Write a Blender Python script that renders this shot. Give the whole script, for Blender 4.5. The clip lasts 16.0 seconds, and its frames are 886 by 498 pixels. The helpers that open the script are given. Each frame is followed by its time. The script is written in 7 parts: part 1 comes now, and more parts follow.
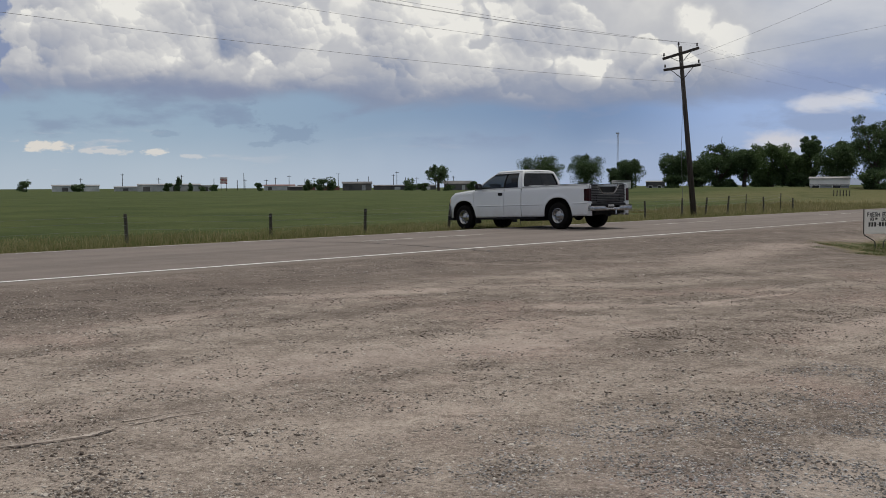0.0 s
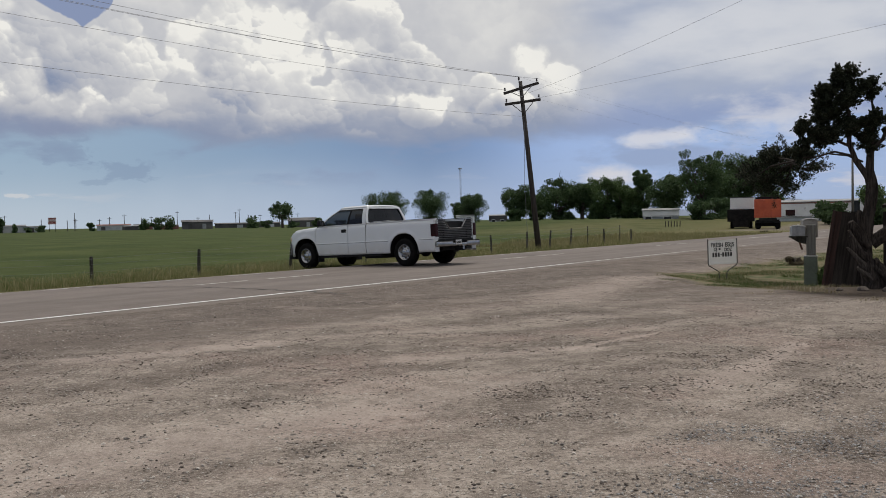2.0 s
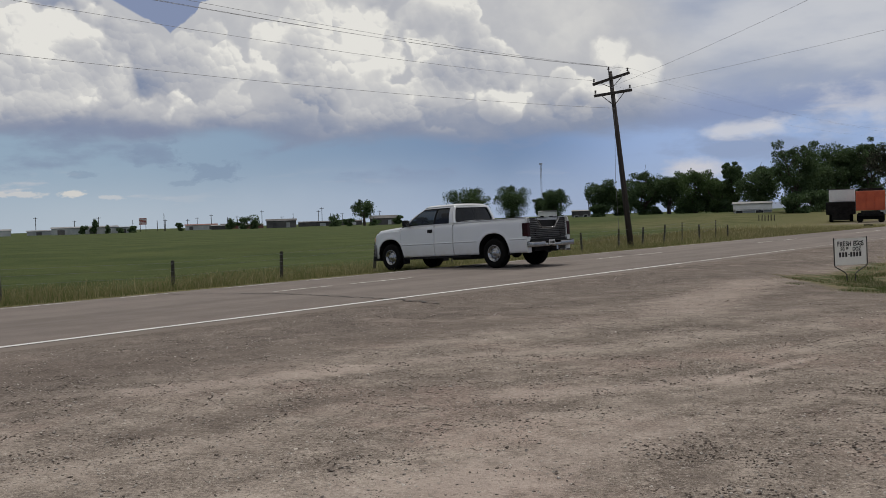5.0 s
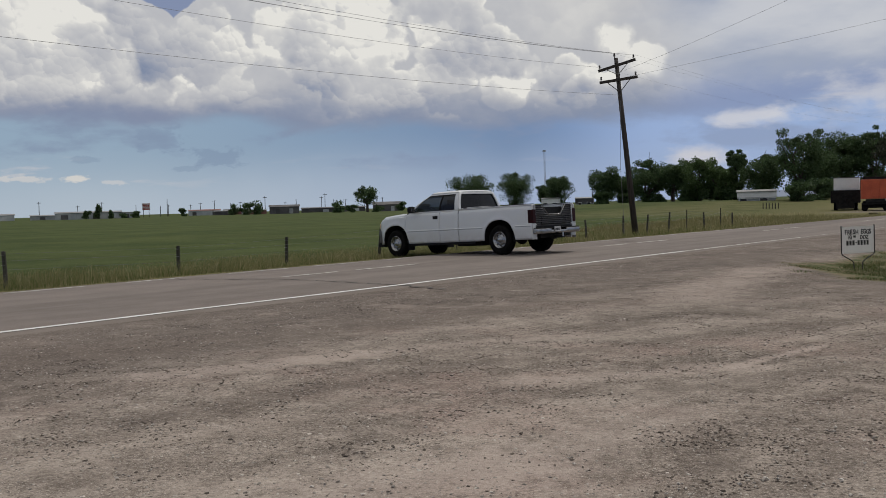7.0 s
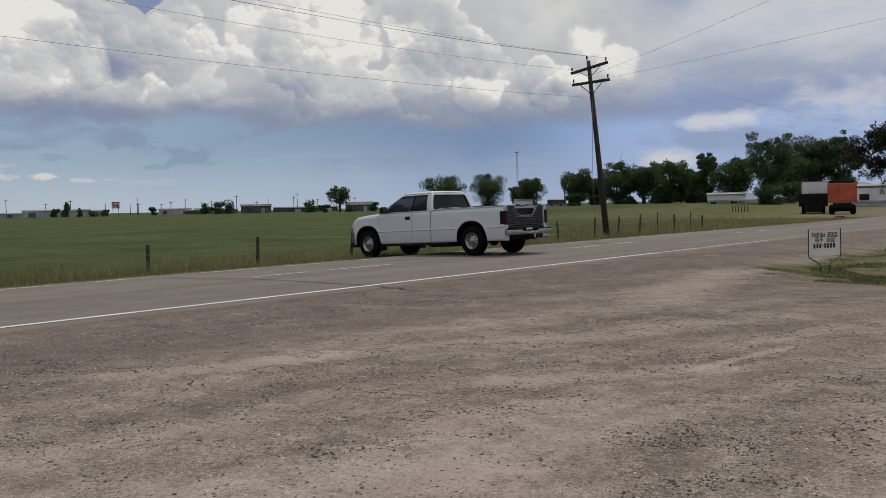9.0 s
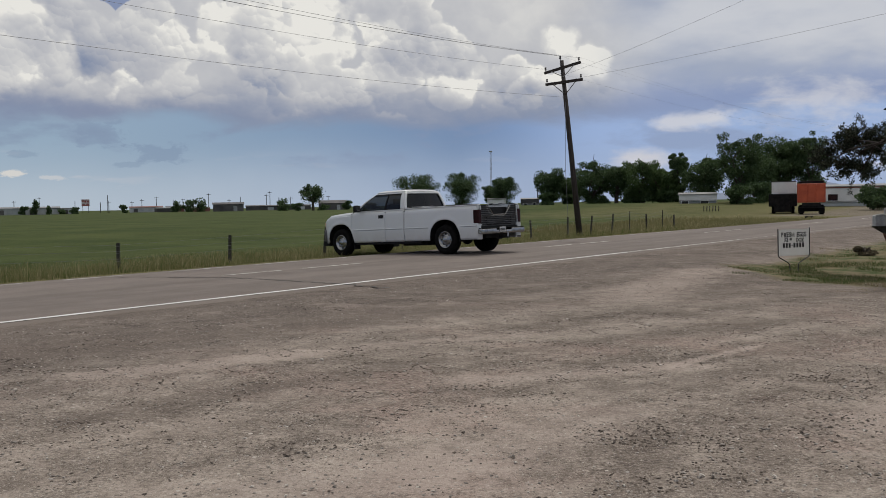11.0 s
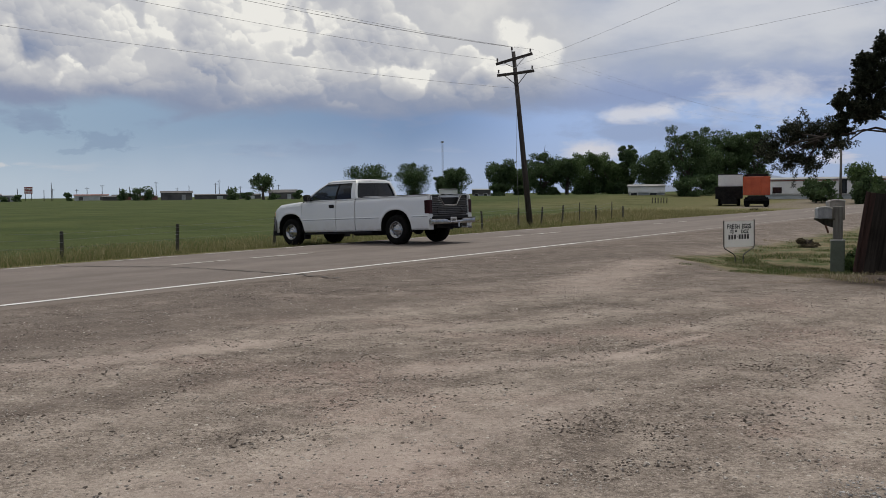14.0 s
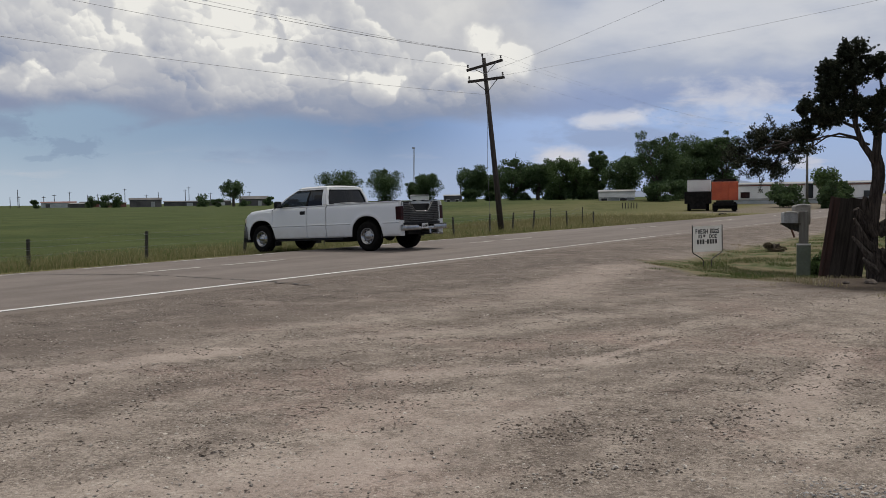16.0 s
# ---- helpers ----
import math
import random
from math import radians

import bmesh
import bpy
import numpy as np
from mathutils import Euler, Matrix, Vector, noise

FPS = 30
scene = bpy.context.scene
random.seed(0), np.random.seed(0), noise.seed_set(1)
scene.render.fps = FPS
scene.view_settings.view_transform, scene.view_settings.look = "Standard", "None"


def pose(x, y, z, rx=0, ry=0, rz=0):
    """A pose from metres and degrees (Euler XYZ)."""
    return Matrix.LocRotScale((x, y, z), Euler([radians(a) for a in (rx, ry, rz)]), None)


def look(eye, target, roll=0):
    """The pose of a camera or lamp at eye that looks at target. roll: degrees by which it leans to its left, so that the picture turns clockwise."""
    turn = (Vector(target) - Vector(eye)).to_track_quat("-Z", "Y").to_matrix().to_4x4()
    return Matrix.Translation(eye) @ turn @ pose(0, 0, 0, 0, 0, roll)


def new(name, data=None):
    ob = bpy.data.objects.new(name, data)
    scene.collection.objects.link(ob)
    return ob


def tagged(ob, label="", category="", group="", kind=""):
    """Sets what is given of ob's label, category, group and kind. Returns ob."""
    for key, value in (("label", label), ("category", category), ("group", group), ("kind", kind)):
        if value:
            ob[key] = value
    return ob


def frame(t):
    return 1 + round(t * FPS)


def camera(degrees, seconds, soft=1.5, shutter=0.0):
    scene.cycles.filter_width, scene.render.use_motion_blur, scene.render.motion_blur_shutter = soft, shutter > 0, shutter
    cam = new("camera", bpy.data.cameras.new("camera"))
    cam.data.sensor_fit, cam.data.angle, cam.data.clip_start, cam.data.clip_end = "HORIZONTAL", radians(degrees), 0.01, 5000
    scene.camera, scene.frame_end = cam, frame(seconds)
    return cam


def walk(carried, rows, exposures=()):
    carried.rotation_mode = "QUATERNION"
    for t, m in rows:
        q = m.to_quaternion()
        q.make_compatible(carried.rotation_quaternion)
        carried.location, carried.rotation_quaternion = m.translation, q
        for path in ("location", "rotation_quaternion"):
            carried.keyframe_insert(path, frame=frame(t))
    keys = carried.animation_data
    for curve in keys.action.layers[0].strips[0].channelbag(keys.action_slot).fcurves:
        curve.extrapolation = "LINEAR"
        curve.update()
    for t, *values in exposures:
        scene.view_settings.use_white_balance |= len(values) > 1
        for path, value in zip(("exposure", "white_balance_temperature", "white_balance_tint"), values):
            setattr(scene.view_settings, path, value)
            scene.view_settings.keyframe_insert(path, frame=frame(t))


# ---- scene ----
cam = camera(51.3, 16.0, 0.65)
PATH = [
    (0, (0.505, -2.854, 1.231), (0.046, -0.912, 1.096), -0.3),
    (0.5, (0.559, -2.891, 1.259), (0.248, -0.921, 1.105), -0.5),
    (1, (0.451, -2.302, 1.242), (0.346, -0.31, 1.094), -1.6),
    (1.5, (0.416, -1.893, 1.212), (0.339, 0.104, 1.122), -1.5),
    (2, (0.362, -1.643, 1.238), (0.231, 0.352, 1.176), -1.2),
    (2.5, (0.256, -1.258, 1.286), (0.181, 0.738, 1.187), -1.9),
    (3, (0.219, -0.893, 1.278), (0.102, 1.102, 1.208), -1.9),
    (3.5, (0.135, -0.583, 1.28), (-0.056, 1.407, 1.223), -1.3),
    (4, (0.011, -0.353, 1.312), (-0.22, 1.632, 1.247), -2.3),
    (4.5, (-0.014, -0.301, 1.324), (-0.31, 1.676, 1.263), -2.1),
    (7, (-0.097, -0.285, 1.318), (-0.408, 1.688, 1.224), -1.6),
    (7.5, (-0.088, -0.295, 1.321), (-0.377, 1.682, 1.233), -1.4),
    (8, (-0.084, -0.295, 1.322), (-0.36, 1.684, 1.237), -1.3),
    (8.5, (-0.09, -0.295, 1.321), (-0.352, 1.686, 1.231), -1.2),
    (9, (-0.087, -0.292, 1.319), (-0.339, 1.69, 1.225), -1.2),
    (11.5, (-0.085, -0.289, 1.316), (-0.271, 1.7, 1.216), -0.9),
    (12, (-0.085, -0.287, 1.314), (-0.264, 1.703, 1.207), -0.8),
    (12.5, (-0.077, -0.296, 1.317), (-0.234, 1.696, 1.217), -0.7),
    (13, (-0.074, -0.295, 1.316), (-0.206, 1.698, 1.219), -0.7),
    (13.5, (-0.074, -0.294, 1.316), (-0.183, 1.7, 1.206), -0.7),
    (14, (-0.074, -0.27, 1.312), (-0.164, 1.724, 1.192), -0.6),
    (14.5, (-0.067, -0.289, 1.317), (-0.144, 1.706, 1.205), -0.6),
    (15, (-0.062, -0.29, 1.317), (-0.12, 1.706, 1.21), -0.8),
    (15.5, (-0.062, -0.299, 1.319), (-0.105, 1.698, 1.212), -0.8),
    (16, (-0.061, -0.295, 1.317), (-0.09, 1.702, 1.209), -0.8),
]
walk(cam, [(t, look(eye, target, roll)) for t, eye, target, roll in PATH], [(0, -0.04), (0.8, -0.03), (1.5, 0.22), (2.1, 0.0), (3.0, -0.05), (4.5, -0.12), (9, -0.10), (11.5, -0.06), (16, 0.01)])

# ---- light and sky ----
SUN_AZ, SUN_EL = radians(14), radians(60)
sun_data = bpy.data.lights.new("sun", "SUN")
sun_data.energy, sun_data.angle, sun_data.color = 1.75, radians(11), (1.0, 0.95, 0.88)
sun = new("sun", sun_data)
sun_way = Vector((math.sin(SUN_AZ) * math.cos(SUN_EL), math.cos(SUN_AZ) * math.cos(SUN_EL), math.sin(SUN_EL)))
sun.matrix_world = look(sun_way * 60, (0, 0, 0))


class Nodes:
    """A small writer of node trees."""

    def __init__(self, tree):
        self.tree = tree

    def add(self, kind, values=None, operation=None, feature=None):
        node = self.tree.nodes.new(kind)
        if operation:
            node.operation = operation
        if feature:
            node.feature = feature
        for key, value in (values or {}).items():
            self.plug(node.inputs[key], value)
        return node

    def plug(self, socket, value):
        if isinstance(value, bpy.types.NodeSocket):
            self.tree.links.new(value, socket)
        elif isinstance(value, bpy.types.Node):
            self.tree.links.new(value.outputs[0], socket)
        else:
            socket.default_value = value

    def math(self, operation, a, b=0.0, c=0.0, clamp=False):
        node = self.add("ShaderNodeMath", {0: a, 1: b, 2: c}, operation)
        node.use_clamp = clamp
        return node.outputs[0]

    def vec(self, operation, a, b=(0, 0, 0)):
        node = self.add("ShaderNodeVectorMath", {0: a, 1: b}, operation=operation)
        return node.outputs["Value" if operation in ("DOT_PRODUCT", "LENGTH", "DISTANCE") else "Vector"]

    def step(self, value, lo, hi, a=0.0, b=1.0):
        node = self.add("ShaderNodeMapRange", {"Value": value, "From Min": lo, "From Max": hi, "To Min": a, "To Max": b})
        node.interpolation_type = "SMOOTHSTEP"
        return node.outputs["Result"]

    def noise(self, where, scale, detail=4.0, rough=0.55, warp=0.0):
        return self.add("ShaderNodeTexNoise", {"Vector": where, "Scale": scale, "Detail": detail, "Roughness": rough, "Distortion": warp}).outputs["Fac"]

    def mix(self, fac, a, b, blend="MIX"):
        node = self.add("ShaderNodeMix")
        node.data_type, node.blend_type = "RGBA", blend
        self.plug(node.inputs["Factor"], fac)
        for key, value in (("A", a), ("B", b)):
            socket = [s for s in node.inputs if s.name == key and s.type == "RGBA"][0]
            self.plug(socket, (*value, 1.0) if isinstance(value, tuple) and len(value) == 3 else value)
        return [s for s in node.outputs if s.type == "RGBA"][0]


world = bpy.data.worlds.new("sky")
world.use_nodes = True
scene.world = world
world.node_tree.nodes.clear()
W = Nodes(world.node_tree)
way = W.vec("NORMALIZE", W.add("ShaderNodeTexCoord").outputs["Generated"])
wxyz = W.add("ShaderNodeSeparateXYZ", {0: way})
el = W.math("MULTIPLY", W.math("ARCSINE", wxyz.outputs["Z"]), 57.29578)
az = W.math("MULTIPLY", W.math("ARCTAN2", wxyz.outputs["X"], wxyz.outputs["Y"]), 57.29578)
sky_at = W.add("ShaderNodeCombineXYZ", {0: W.math("MULTIPLY", az, 0.1), 1: W.math("MULTIPLY", el, 0.13), 2: 3.7})
nishita = W.add("ShaderNodeTexSky")
nishita.sky_type, nishita.sun_disc, nishita.sun_elevation, nishita.sun_rotation = "NISHITA", False, SUN_EL, SUN_AZ
clear = W.mix(1.0, nishita.outputs["Color"], (0.075, 0.075, 0.075), "MULTIPLY")
# haze and far rain under the cloud deck: pale at the horizon, slate blue higher up
side = W.step(az, -32.0, 6.0)
low = W.mix(side, (0.54, 0.64, 0.75), (0.40, 0.51, 0.74))
high = W.mix(W.step(az, -5.0, 5.0), W.mix(side, (0.34, 0.47, 0.62), (0.14, 0.24, 0.47)), (0.36, 0.50, 0.82))
veil = W.mix(W.step(W.math("ADD", el, W.math("MULTIPLY", W.noise(sky_at, 1.3, 3.0), 2.0)), 0.6, 5.6), low, high)
clear = W.mix(0.88, clear, veil)
# slate shreds below the deck and a few pale heaps far off
low_at = W.vec("MULTIPLY", sky_at, (1.0, 2.2, 1.0))
shreds = W.math("MULTIPLY", W.step(W.noise(low_at, 1.7, 6.0, 0.55), 0.50, 0.66), W.step(el, 1.8, 3.4))
clear = W.mix(W.math("MULTIPLY", shreds, 0.55), clear, W.mix(side, (0.25, 0.31, 0.45), (0.30, 0.36, 0.52)))
pale = W.math("MULTIPLY", W.step(W.noise(W.vec("ADD", W.vec("MULTIPLY", low_at, (0.6, 1.2, 1.0)), (4.0, 1.0, 0.0)), 2.6, 6.0, 0.55), 0.57, 0.67), W.math("MULTIPLY", W.step(el, 0.6, 1.4), W.math("ADD", W.math("MULTIPLY", W.step(el, 2.6, 3.6, 1.0, 0.0), W.step(az, -30.0, -22.0, 1.0, 0.15)), W.math("MULTIPLY", W.step(az, 4.0, 9.0), W.step(el, 6.5, 9.0, 1.0, 0.0)), clamp=True)))
clear = W.mix(W.math("MULTIPLY", pale, 0.55), clear, (0.72, 0.69, 0.71))
# the cumulus deck: heaped turrets, one mass before the other, over a flat slate base
ragged = W.noise(W.vec("MULTIPLY", sky_at, (1.0, 1.8, 1.0)), 1.3, 6.0, 0.55, 0.3)
shaggy = W.noise(W.vec("MULTIPLY", sky_at, (1.0, 1.7, 1.0)), 3.4, 7.0, 0.60, 0.2)
lift = W.math("ADD", el, W.math("MULTIPLY", W.math("SUBTRACT", ragged, 0.5), 3.0))
deck = W.step(lift, 4.7, 5.9)
heap_at = W.add("ShaderNodeCombineXYZ", {0: W.math("MULTIPLY", az, 0.1), 1: W.math("MULTIPLY", el, 0.1), 2: 0.0}).outputs[0]


def heaps(scale, warp):
    """Heaped lobes of one size: the light on each, bright on its crest and shaded underneath, and how far a lobe reaches."""
    bend = W.vec("SUBTRACT", W.add("ShaderNodeTexNoise", {"Vector": heap_at, "Scale": scale * 1.6, "Detail": 4.0, "Roughness": 0.55}).outputs["Color"], (0.5, 0.5, 0.5))
    where = W.vec("ADD", heap_at, W.vec("MULTIPLY", bend, (warp / scale, warp / scale, 0.0)))
    cells = W.add("ShaderNodeTexVoronoi", {"Vector": where, "Scale": scale, "Randomness": 1.0, "Smoothness": 0.22}, feature="SMOOTH_F1")
    cells.voronoi_dimensions = "2D"
    inside = W.vec("SUBTRACT", W.vec("MULTIPLY", where, (1.0, 1.0, 0.0)), cells.outputs["Position"])
    return W.math("MULTIPLY", W.vec("DOT_PRODUCT", inside, (0.38, 0.92, 0.0)), scale), W.math("SUBTRACT", 0.42, cells.outputs["Distance"])


wispy = W.noise(W.vec("MULTIPLY", sky_at, (1.0, 1.5, 1.0)), 9.0, 6.0, 0.62, 0.3)


def blob(a, e, ra, re, soft_edge=1.1, rag=2.6, torn=None):
    """A ragged patch of cloud about one direction."""
    da, de = W.math("DIVIDE", W.math("SUBTRACT", az, a), ra), W.math("DIVIDE", W.math("SUBTRACT", el, e), re)
    r = W.math("SQRT", W.math("ADD", W.math("MULTIPLY", da, da), W.math("MULTIPLY", de, de)))
    return W.step(W.math("ADD", W.math("SUBTRACT", 1.0, r), W.math("MULTIPLY", W.math("SUBTRACT", torn or shaggy, 0.5), rag)), 0.0, soft_edge)


relief, puff = 0.0, 0.0
for scale, warp, lit, size in ((1.5, 0.9, 0.76, 2.2), (3.8, 0.9, 0.62, 1.3), (9.0, 0.9, 0.26, 0.50), (21.0, 0.7, 0.13, 0.16)):
    light, reach = heaps(scale, warp)
    patchy = W.step(W.noise(W.vec("ADD", heap_at, (scale, 2.0, 0.0)), 2.6, 3.0), 0.38, 0.62, 0.05, 1.0)
    relief = W.math("MULTIPLY_ADD", W.math("MULTIPLY", light, patchy), lit, relief)
    puff = W.math("MULTIPLY_ADD", reach, size, puff)
bulk = W.math("SUBTRACT", W.noise(heap_at, 1.5, 5.0, 0.55), 0.5)
# behind the turrets, a smooth pale overcast
body = W.math("ADD", W.math("MULTIPLY_ADD", relief, 0.10, 0.79), W.math("MULTIPLY", bulk, 0.7))
MASSES = (
    # light, how it falls inwards, soft edge, relief; then patches: azimuth, elevation, half width, half height
    (1.06, 0.14, 0.9, 0.50, ((4.0, 8.7, 2.0, 1.5), (2.2, 9.6, 1.3, 1.2))),
    (1.00, 0.36, 0.30, 0.66, ((-11.7, 10.6, 2.2, 2.4), (-9.3, 11.6, 3.0, 2.6), (-7.6, 9.0, 3.6, 2.6), (-4.4, 7.7, 3.6, 2.0), (-0.4, 6.9, 2.0, 1.0))),
    (0.84, 0.14, 0.40, 0.70, ((-15.6, 10.6, 4.6, 3.6), (-12.9, 13.6, 2.2, 2.2), (-13.6, 7.6, 4.6, 1.2), (-9.5, 6.9, 2.2, 0.8))),
    (0.80, 0.10, 0.30, 0.68, ((-30.2, 10.6, 4.8, 3.8), (-22.9, 9.0, 2.3, 2.8), (-21.6, 7.2, 3.2, 0.9), (-27.0, 8.4, 5.2, 2.2))),
    (0.78, 0.14, 0.30, 0.64, ((-36.0, 8.2, 2.6, 2.2), (-33.5, 6.6, 3.4, 1.0), (-29.6, 6.4, 1.8, 0.6))),
)
for bright, fall, soft_edge, gain, patches in MASSES:
    field = -20.0
    for a, e, ra, re in patches:
        da, de = W.math("DIVIDE", W.math("SUBTRACT", az, a), ra), W.math("DIVIDE", W.math("SUBTRACT", el, e), re)
        r = W.math("SQRT", W.math("ADD", W.math("MULTIPLY", da, da), W.math("MULTIPLY", de, de)))
        field = W.math("MAXIMUM", field, W.math("MULTIPLY", W.math("SUBTRACT", 1.0, r), min(ra, re)))
    depth_in = W.math("ADD", field, puff)
    own = W.math("SUBTRACT", bright, W.math("MULTIPLY", W.step(depth_in, 0.0, 2.4), fall))
    own = W.math("ADD", W.math("MULTIPLY_ADD", relief, gain, own), W.math("MULTIPLY", bulk, 1.1))
    fade = W.step(depth_in, 0.0, soft_edge)
    body = W.math("MULTIPLY", body, W.step(depth_in, -1.8, 0.1, 1.0, 0.86))
    body = W.math("ADD", W.math("MULTIPLY", body, W.math("SUBTRACT", 1.0, fade)), W.math("MULTIPLY", own, fade))
body = W.math("MULTIPLY", W.math("MAXIMUM", body, 0.0), W.step(W.math("ADD", lift, W.math("MULTIPLY", relief, 0.7)), 5.3, 7.6, 0.16, 1.0), clamp=True)
tone = W.add("ShaderNodeValToRGB", {0: body})
ramp = tone.color_ramp
ramp.elements[0].position, ramp.elements[0].color = 0.0, (0.225, 0.285, 0.43, 1)
ramp.elements[1].position, ramp.elements[1].color = 1.0, (0.94, 0.925, 0.875, 1)
for at, colour in ((0.25, (0.35, 0.39, 0.495, 1)), (0.50, (0.515, 0.53, 0.58, 1)), (0.72, (0.64, 0.645, 0.665, 1)), (0.90, (0.78, 0.775, 0.76, 1))):
    ramp.elements.new(at).color = colour
# a smooth grey veil to the right of the turrets, with a slate band and pale streaks below it
veiled = W.mix(W.step(W.noise(low_at, 0.8, 5.0, 0.55), 0.35, 0.65), (0.39, 0.45, 0.59), (0.66, 0.685, 0.745))
veiled = W.mix(W.step(W.math("ADD", el, W.math("MULTIPLY", W.math("SUBTRACT", shaggy, 0.5), 3.0)), 5.6, 8.4), (0.30, 0.38, 0.60), veiled)
shade = W.mix(W.step(W.math("ADD", az, W.math("MULTIPLY", W.math("SUBTRACT", ragged, 0.5), 9.0)), 1.5, 9.0, 0.0, 0.9), tone.outputs["Color"], veiled)
notch = W.math("ADD", W.step(W.math("SUBTRACT", W.math("SUBTRACT", el, 11.3), W.math("MULTIPLY", W.math("ABSOLUTE", W.math("ADD", az, 24.7)), W.math("MAXIMUM", W.math("ADD", 0.85, W.math("MULTIPLY", puff, 0.5)), 0.55))), 0.0, 0.15), W.step(W.math("ADD", az, W.math("MULTIPLY", puff, 2.0)), -38.4, -38.9), clamp=True)
shade = W.mix(notch, shade, (0.27, 0.33, 0.50))
both = W.mix(deck, clear, shade)
for a, e, ra, re, strength, colour in ((17.0, 5.6, 6.5, 1.7, 0.75, (0.70, 0.71, 0.77)), (9.4, 4.6, 3.4, 0.75, 0.75, (0.78, 0.78, 0.82)), (6.8, 2.6, 2.6, 1.0, 0.8, (0.76, 0.74, 0.76)), (-29.0, 5.7, 7.0, 0.9, 0.75, (0.26, 0.31, 0.45))):
    both = W.mix(W.math("MULTIPLY", blob(a, e, ra, re), strength), both, colour)
for a, e, ra, re, strength, colour in ((-36.5, 2.35, 1.3, 0.38, 0.9, (0.84, 0.79, 0.72)), (-33.3, 2.15, 1.6, 0.24, 0.6, (0.80, 0.76, 0.72)), (-30.5, 2.15, 0.9, 0.26, 0.8, (0.84, 0.80, 0.74)), (-28.6, 1.9, 0.9, 0.18, 0.5, (0.78, 0.75, 0.73)), (-22.6, 3.3, 2.0, 0.62, 0.50, (0.24, 0.32, 0.46)), (-26.0, 4.4, 1.9, 0.85, 0.50, (0.26, 0.34, 0.48)), (-30.0, 3.2, 1.0, 0.24, 0.5, (0.28, 0.37, 0.50)), (-24.4, 2.6, 0.9, 0.2, 0.5, (0.28, 0.37, 0.50))):
    both = W.mix(W.math("MULTIPLY", blob(a, e, ra, re, 0.55, 3.2, wispy), strength), both, colour)
# thin bright cloud overhead, where the sun stands behind it
overhead = W.mix(W.step(el, 18.0, 40.0), both, (0.70, 0.69, 0.67))
below = W.mix(W.step(el, -2.0, -0.2), (0.20, 0.19, 0.16), overhead)
W.add("ShaderNodeOutputWorld", {"Surface": W.add("ShaderNodeBackground", {"Color": below, "Strength": 0.88})})

# ---- the lie of the land ----
ALONG, ACROSS = (0.539, 0.842), (-0.842, 0.539)  # the road's way, and square to it
NEAR_EDGE, FAR_EDGE, EDGE_LINE, CENTRE_LINE = 10.25, 17.2, 10.68, 14.45


def smooth(a, b, v):
    v = min(max((v - a) / (b - a), 0.0), 1.0)
    return v * v * (3 - 2 * v)


def across(x, y):
    return x * ACROSS[0] + y * ACROSS[1]


def along(x, y):
    return x * ALONG[0] + y * ALONG[1]


def at_road(s, n):
    return s * ALONG[0] + n * ACROSS[0], s * ALONG[1] + n * ACROSS[1]


def ground_z(x, y):
    """Height of the ground: a flat lot, a shallow ditch beyond the road, and a slow rise in the distance."""
    n, r = across(x, y), math.hypot(x, y)
    z = -0.15 * smooth(12.0, 18.8, n) - 0.25 * smooth(18.7, 21.0, n) * (1 - smooth(30.0, 55.0, n)) * (1 - smooth(55, 80, r)) + 0.15 * smooth(30, 55, n)
    rise = smooth(90, 128, r) * 0.95 * smooth(-0.16, 0.06, x / max(r, 1.0))
    z -= 0.15 * math.exp(-(((x - 6.7) / 1.1) ** 2 + ((y - 16.8) / 1.2) ** 2))
    return z + rise - 0.17 * smooth(13.0, 17.5, y) * smooth(3.2, 5.2, x) * (1 - smooth(6.0, 9.0, n)) * (1 - smooth(30, 60, r))


# ---- materials ----
def material(name):
    m = bpy.data.materials.new(name)
    m.use_nodes = True
    m.node_tree.nodes.clear()
    return m, Nodes(m.node_tree)


def finish(n, colour, rough=0.8, bump=None, height=0.01, strength=0.6, **more):
    values = {"Base Color": (*colour, 1.0) if isinstance(colour, tuple) and len(colour) == 3 else colour, "Roughness": rough}
    values.update(more)
    if bump is not None:
        values["Normal"] = n.add("ShaderNodeBump", {"Height": bump, "Distance": height, "Strength": strength}).outputs[0]
    shader = n.add("ShaderNodeBsdfPrincipled", values)
    n.add("ShaderNodeOutputMaterial", {"Surface": shader.outputs[0]})


def surface(name, dark, light, scale=6.0, rough=0.8, height=0.004, grain=60.0, stretch=(1, 1, 1), wear=None, wear_scale=2.0, wear_from=0.58, vary=0.0, **more):
    """A worn material: two tones at a large scale, a fine grain with relief, and patches of a third tone."""
    m, n = material(name)
    where = n.vec("MULTIPLY", n.add("ShaderNodeTexCoord").outputs["Object"], stretch)
    big, fine = n.noise(where, scale, 5.0), n.noise(where, grain, 3.0)
    colour = n.mix(n.step(n.math("ADD", n.math("MULTIPLY", big, 0.7), n.math("MULTIPLY", fine, 0.3)), 0.32, 0.68), dark, light)
    if wear:
        colour = n.mix(n.step(n.noise(where, wear_scale, 6.0, 0.65), wear_from, wear_from + 0.08), colour, wear)
    if vary:
        lot = n.add("ShaderNodeObjectInfo").outputs["Random"]
        colour = n.mix(1.0, colour, n.mix(lot, (1 - vary,) * 3, (1 + vary,) * 3), "MULTIPLY")
    finish(n, colour, rough, n.math("ADD", big, n.math("MULTIPLY", fine, 0.5)), height, **more)
    return m


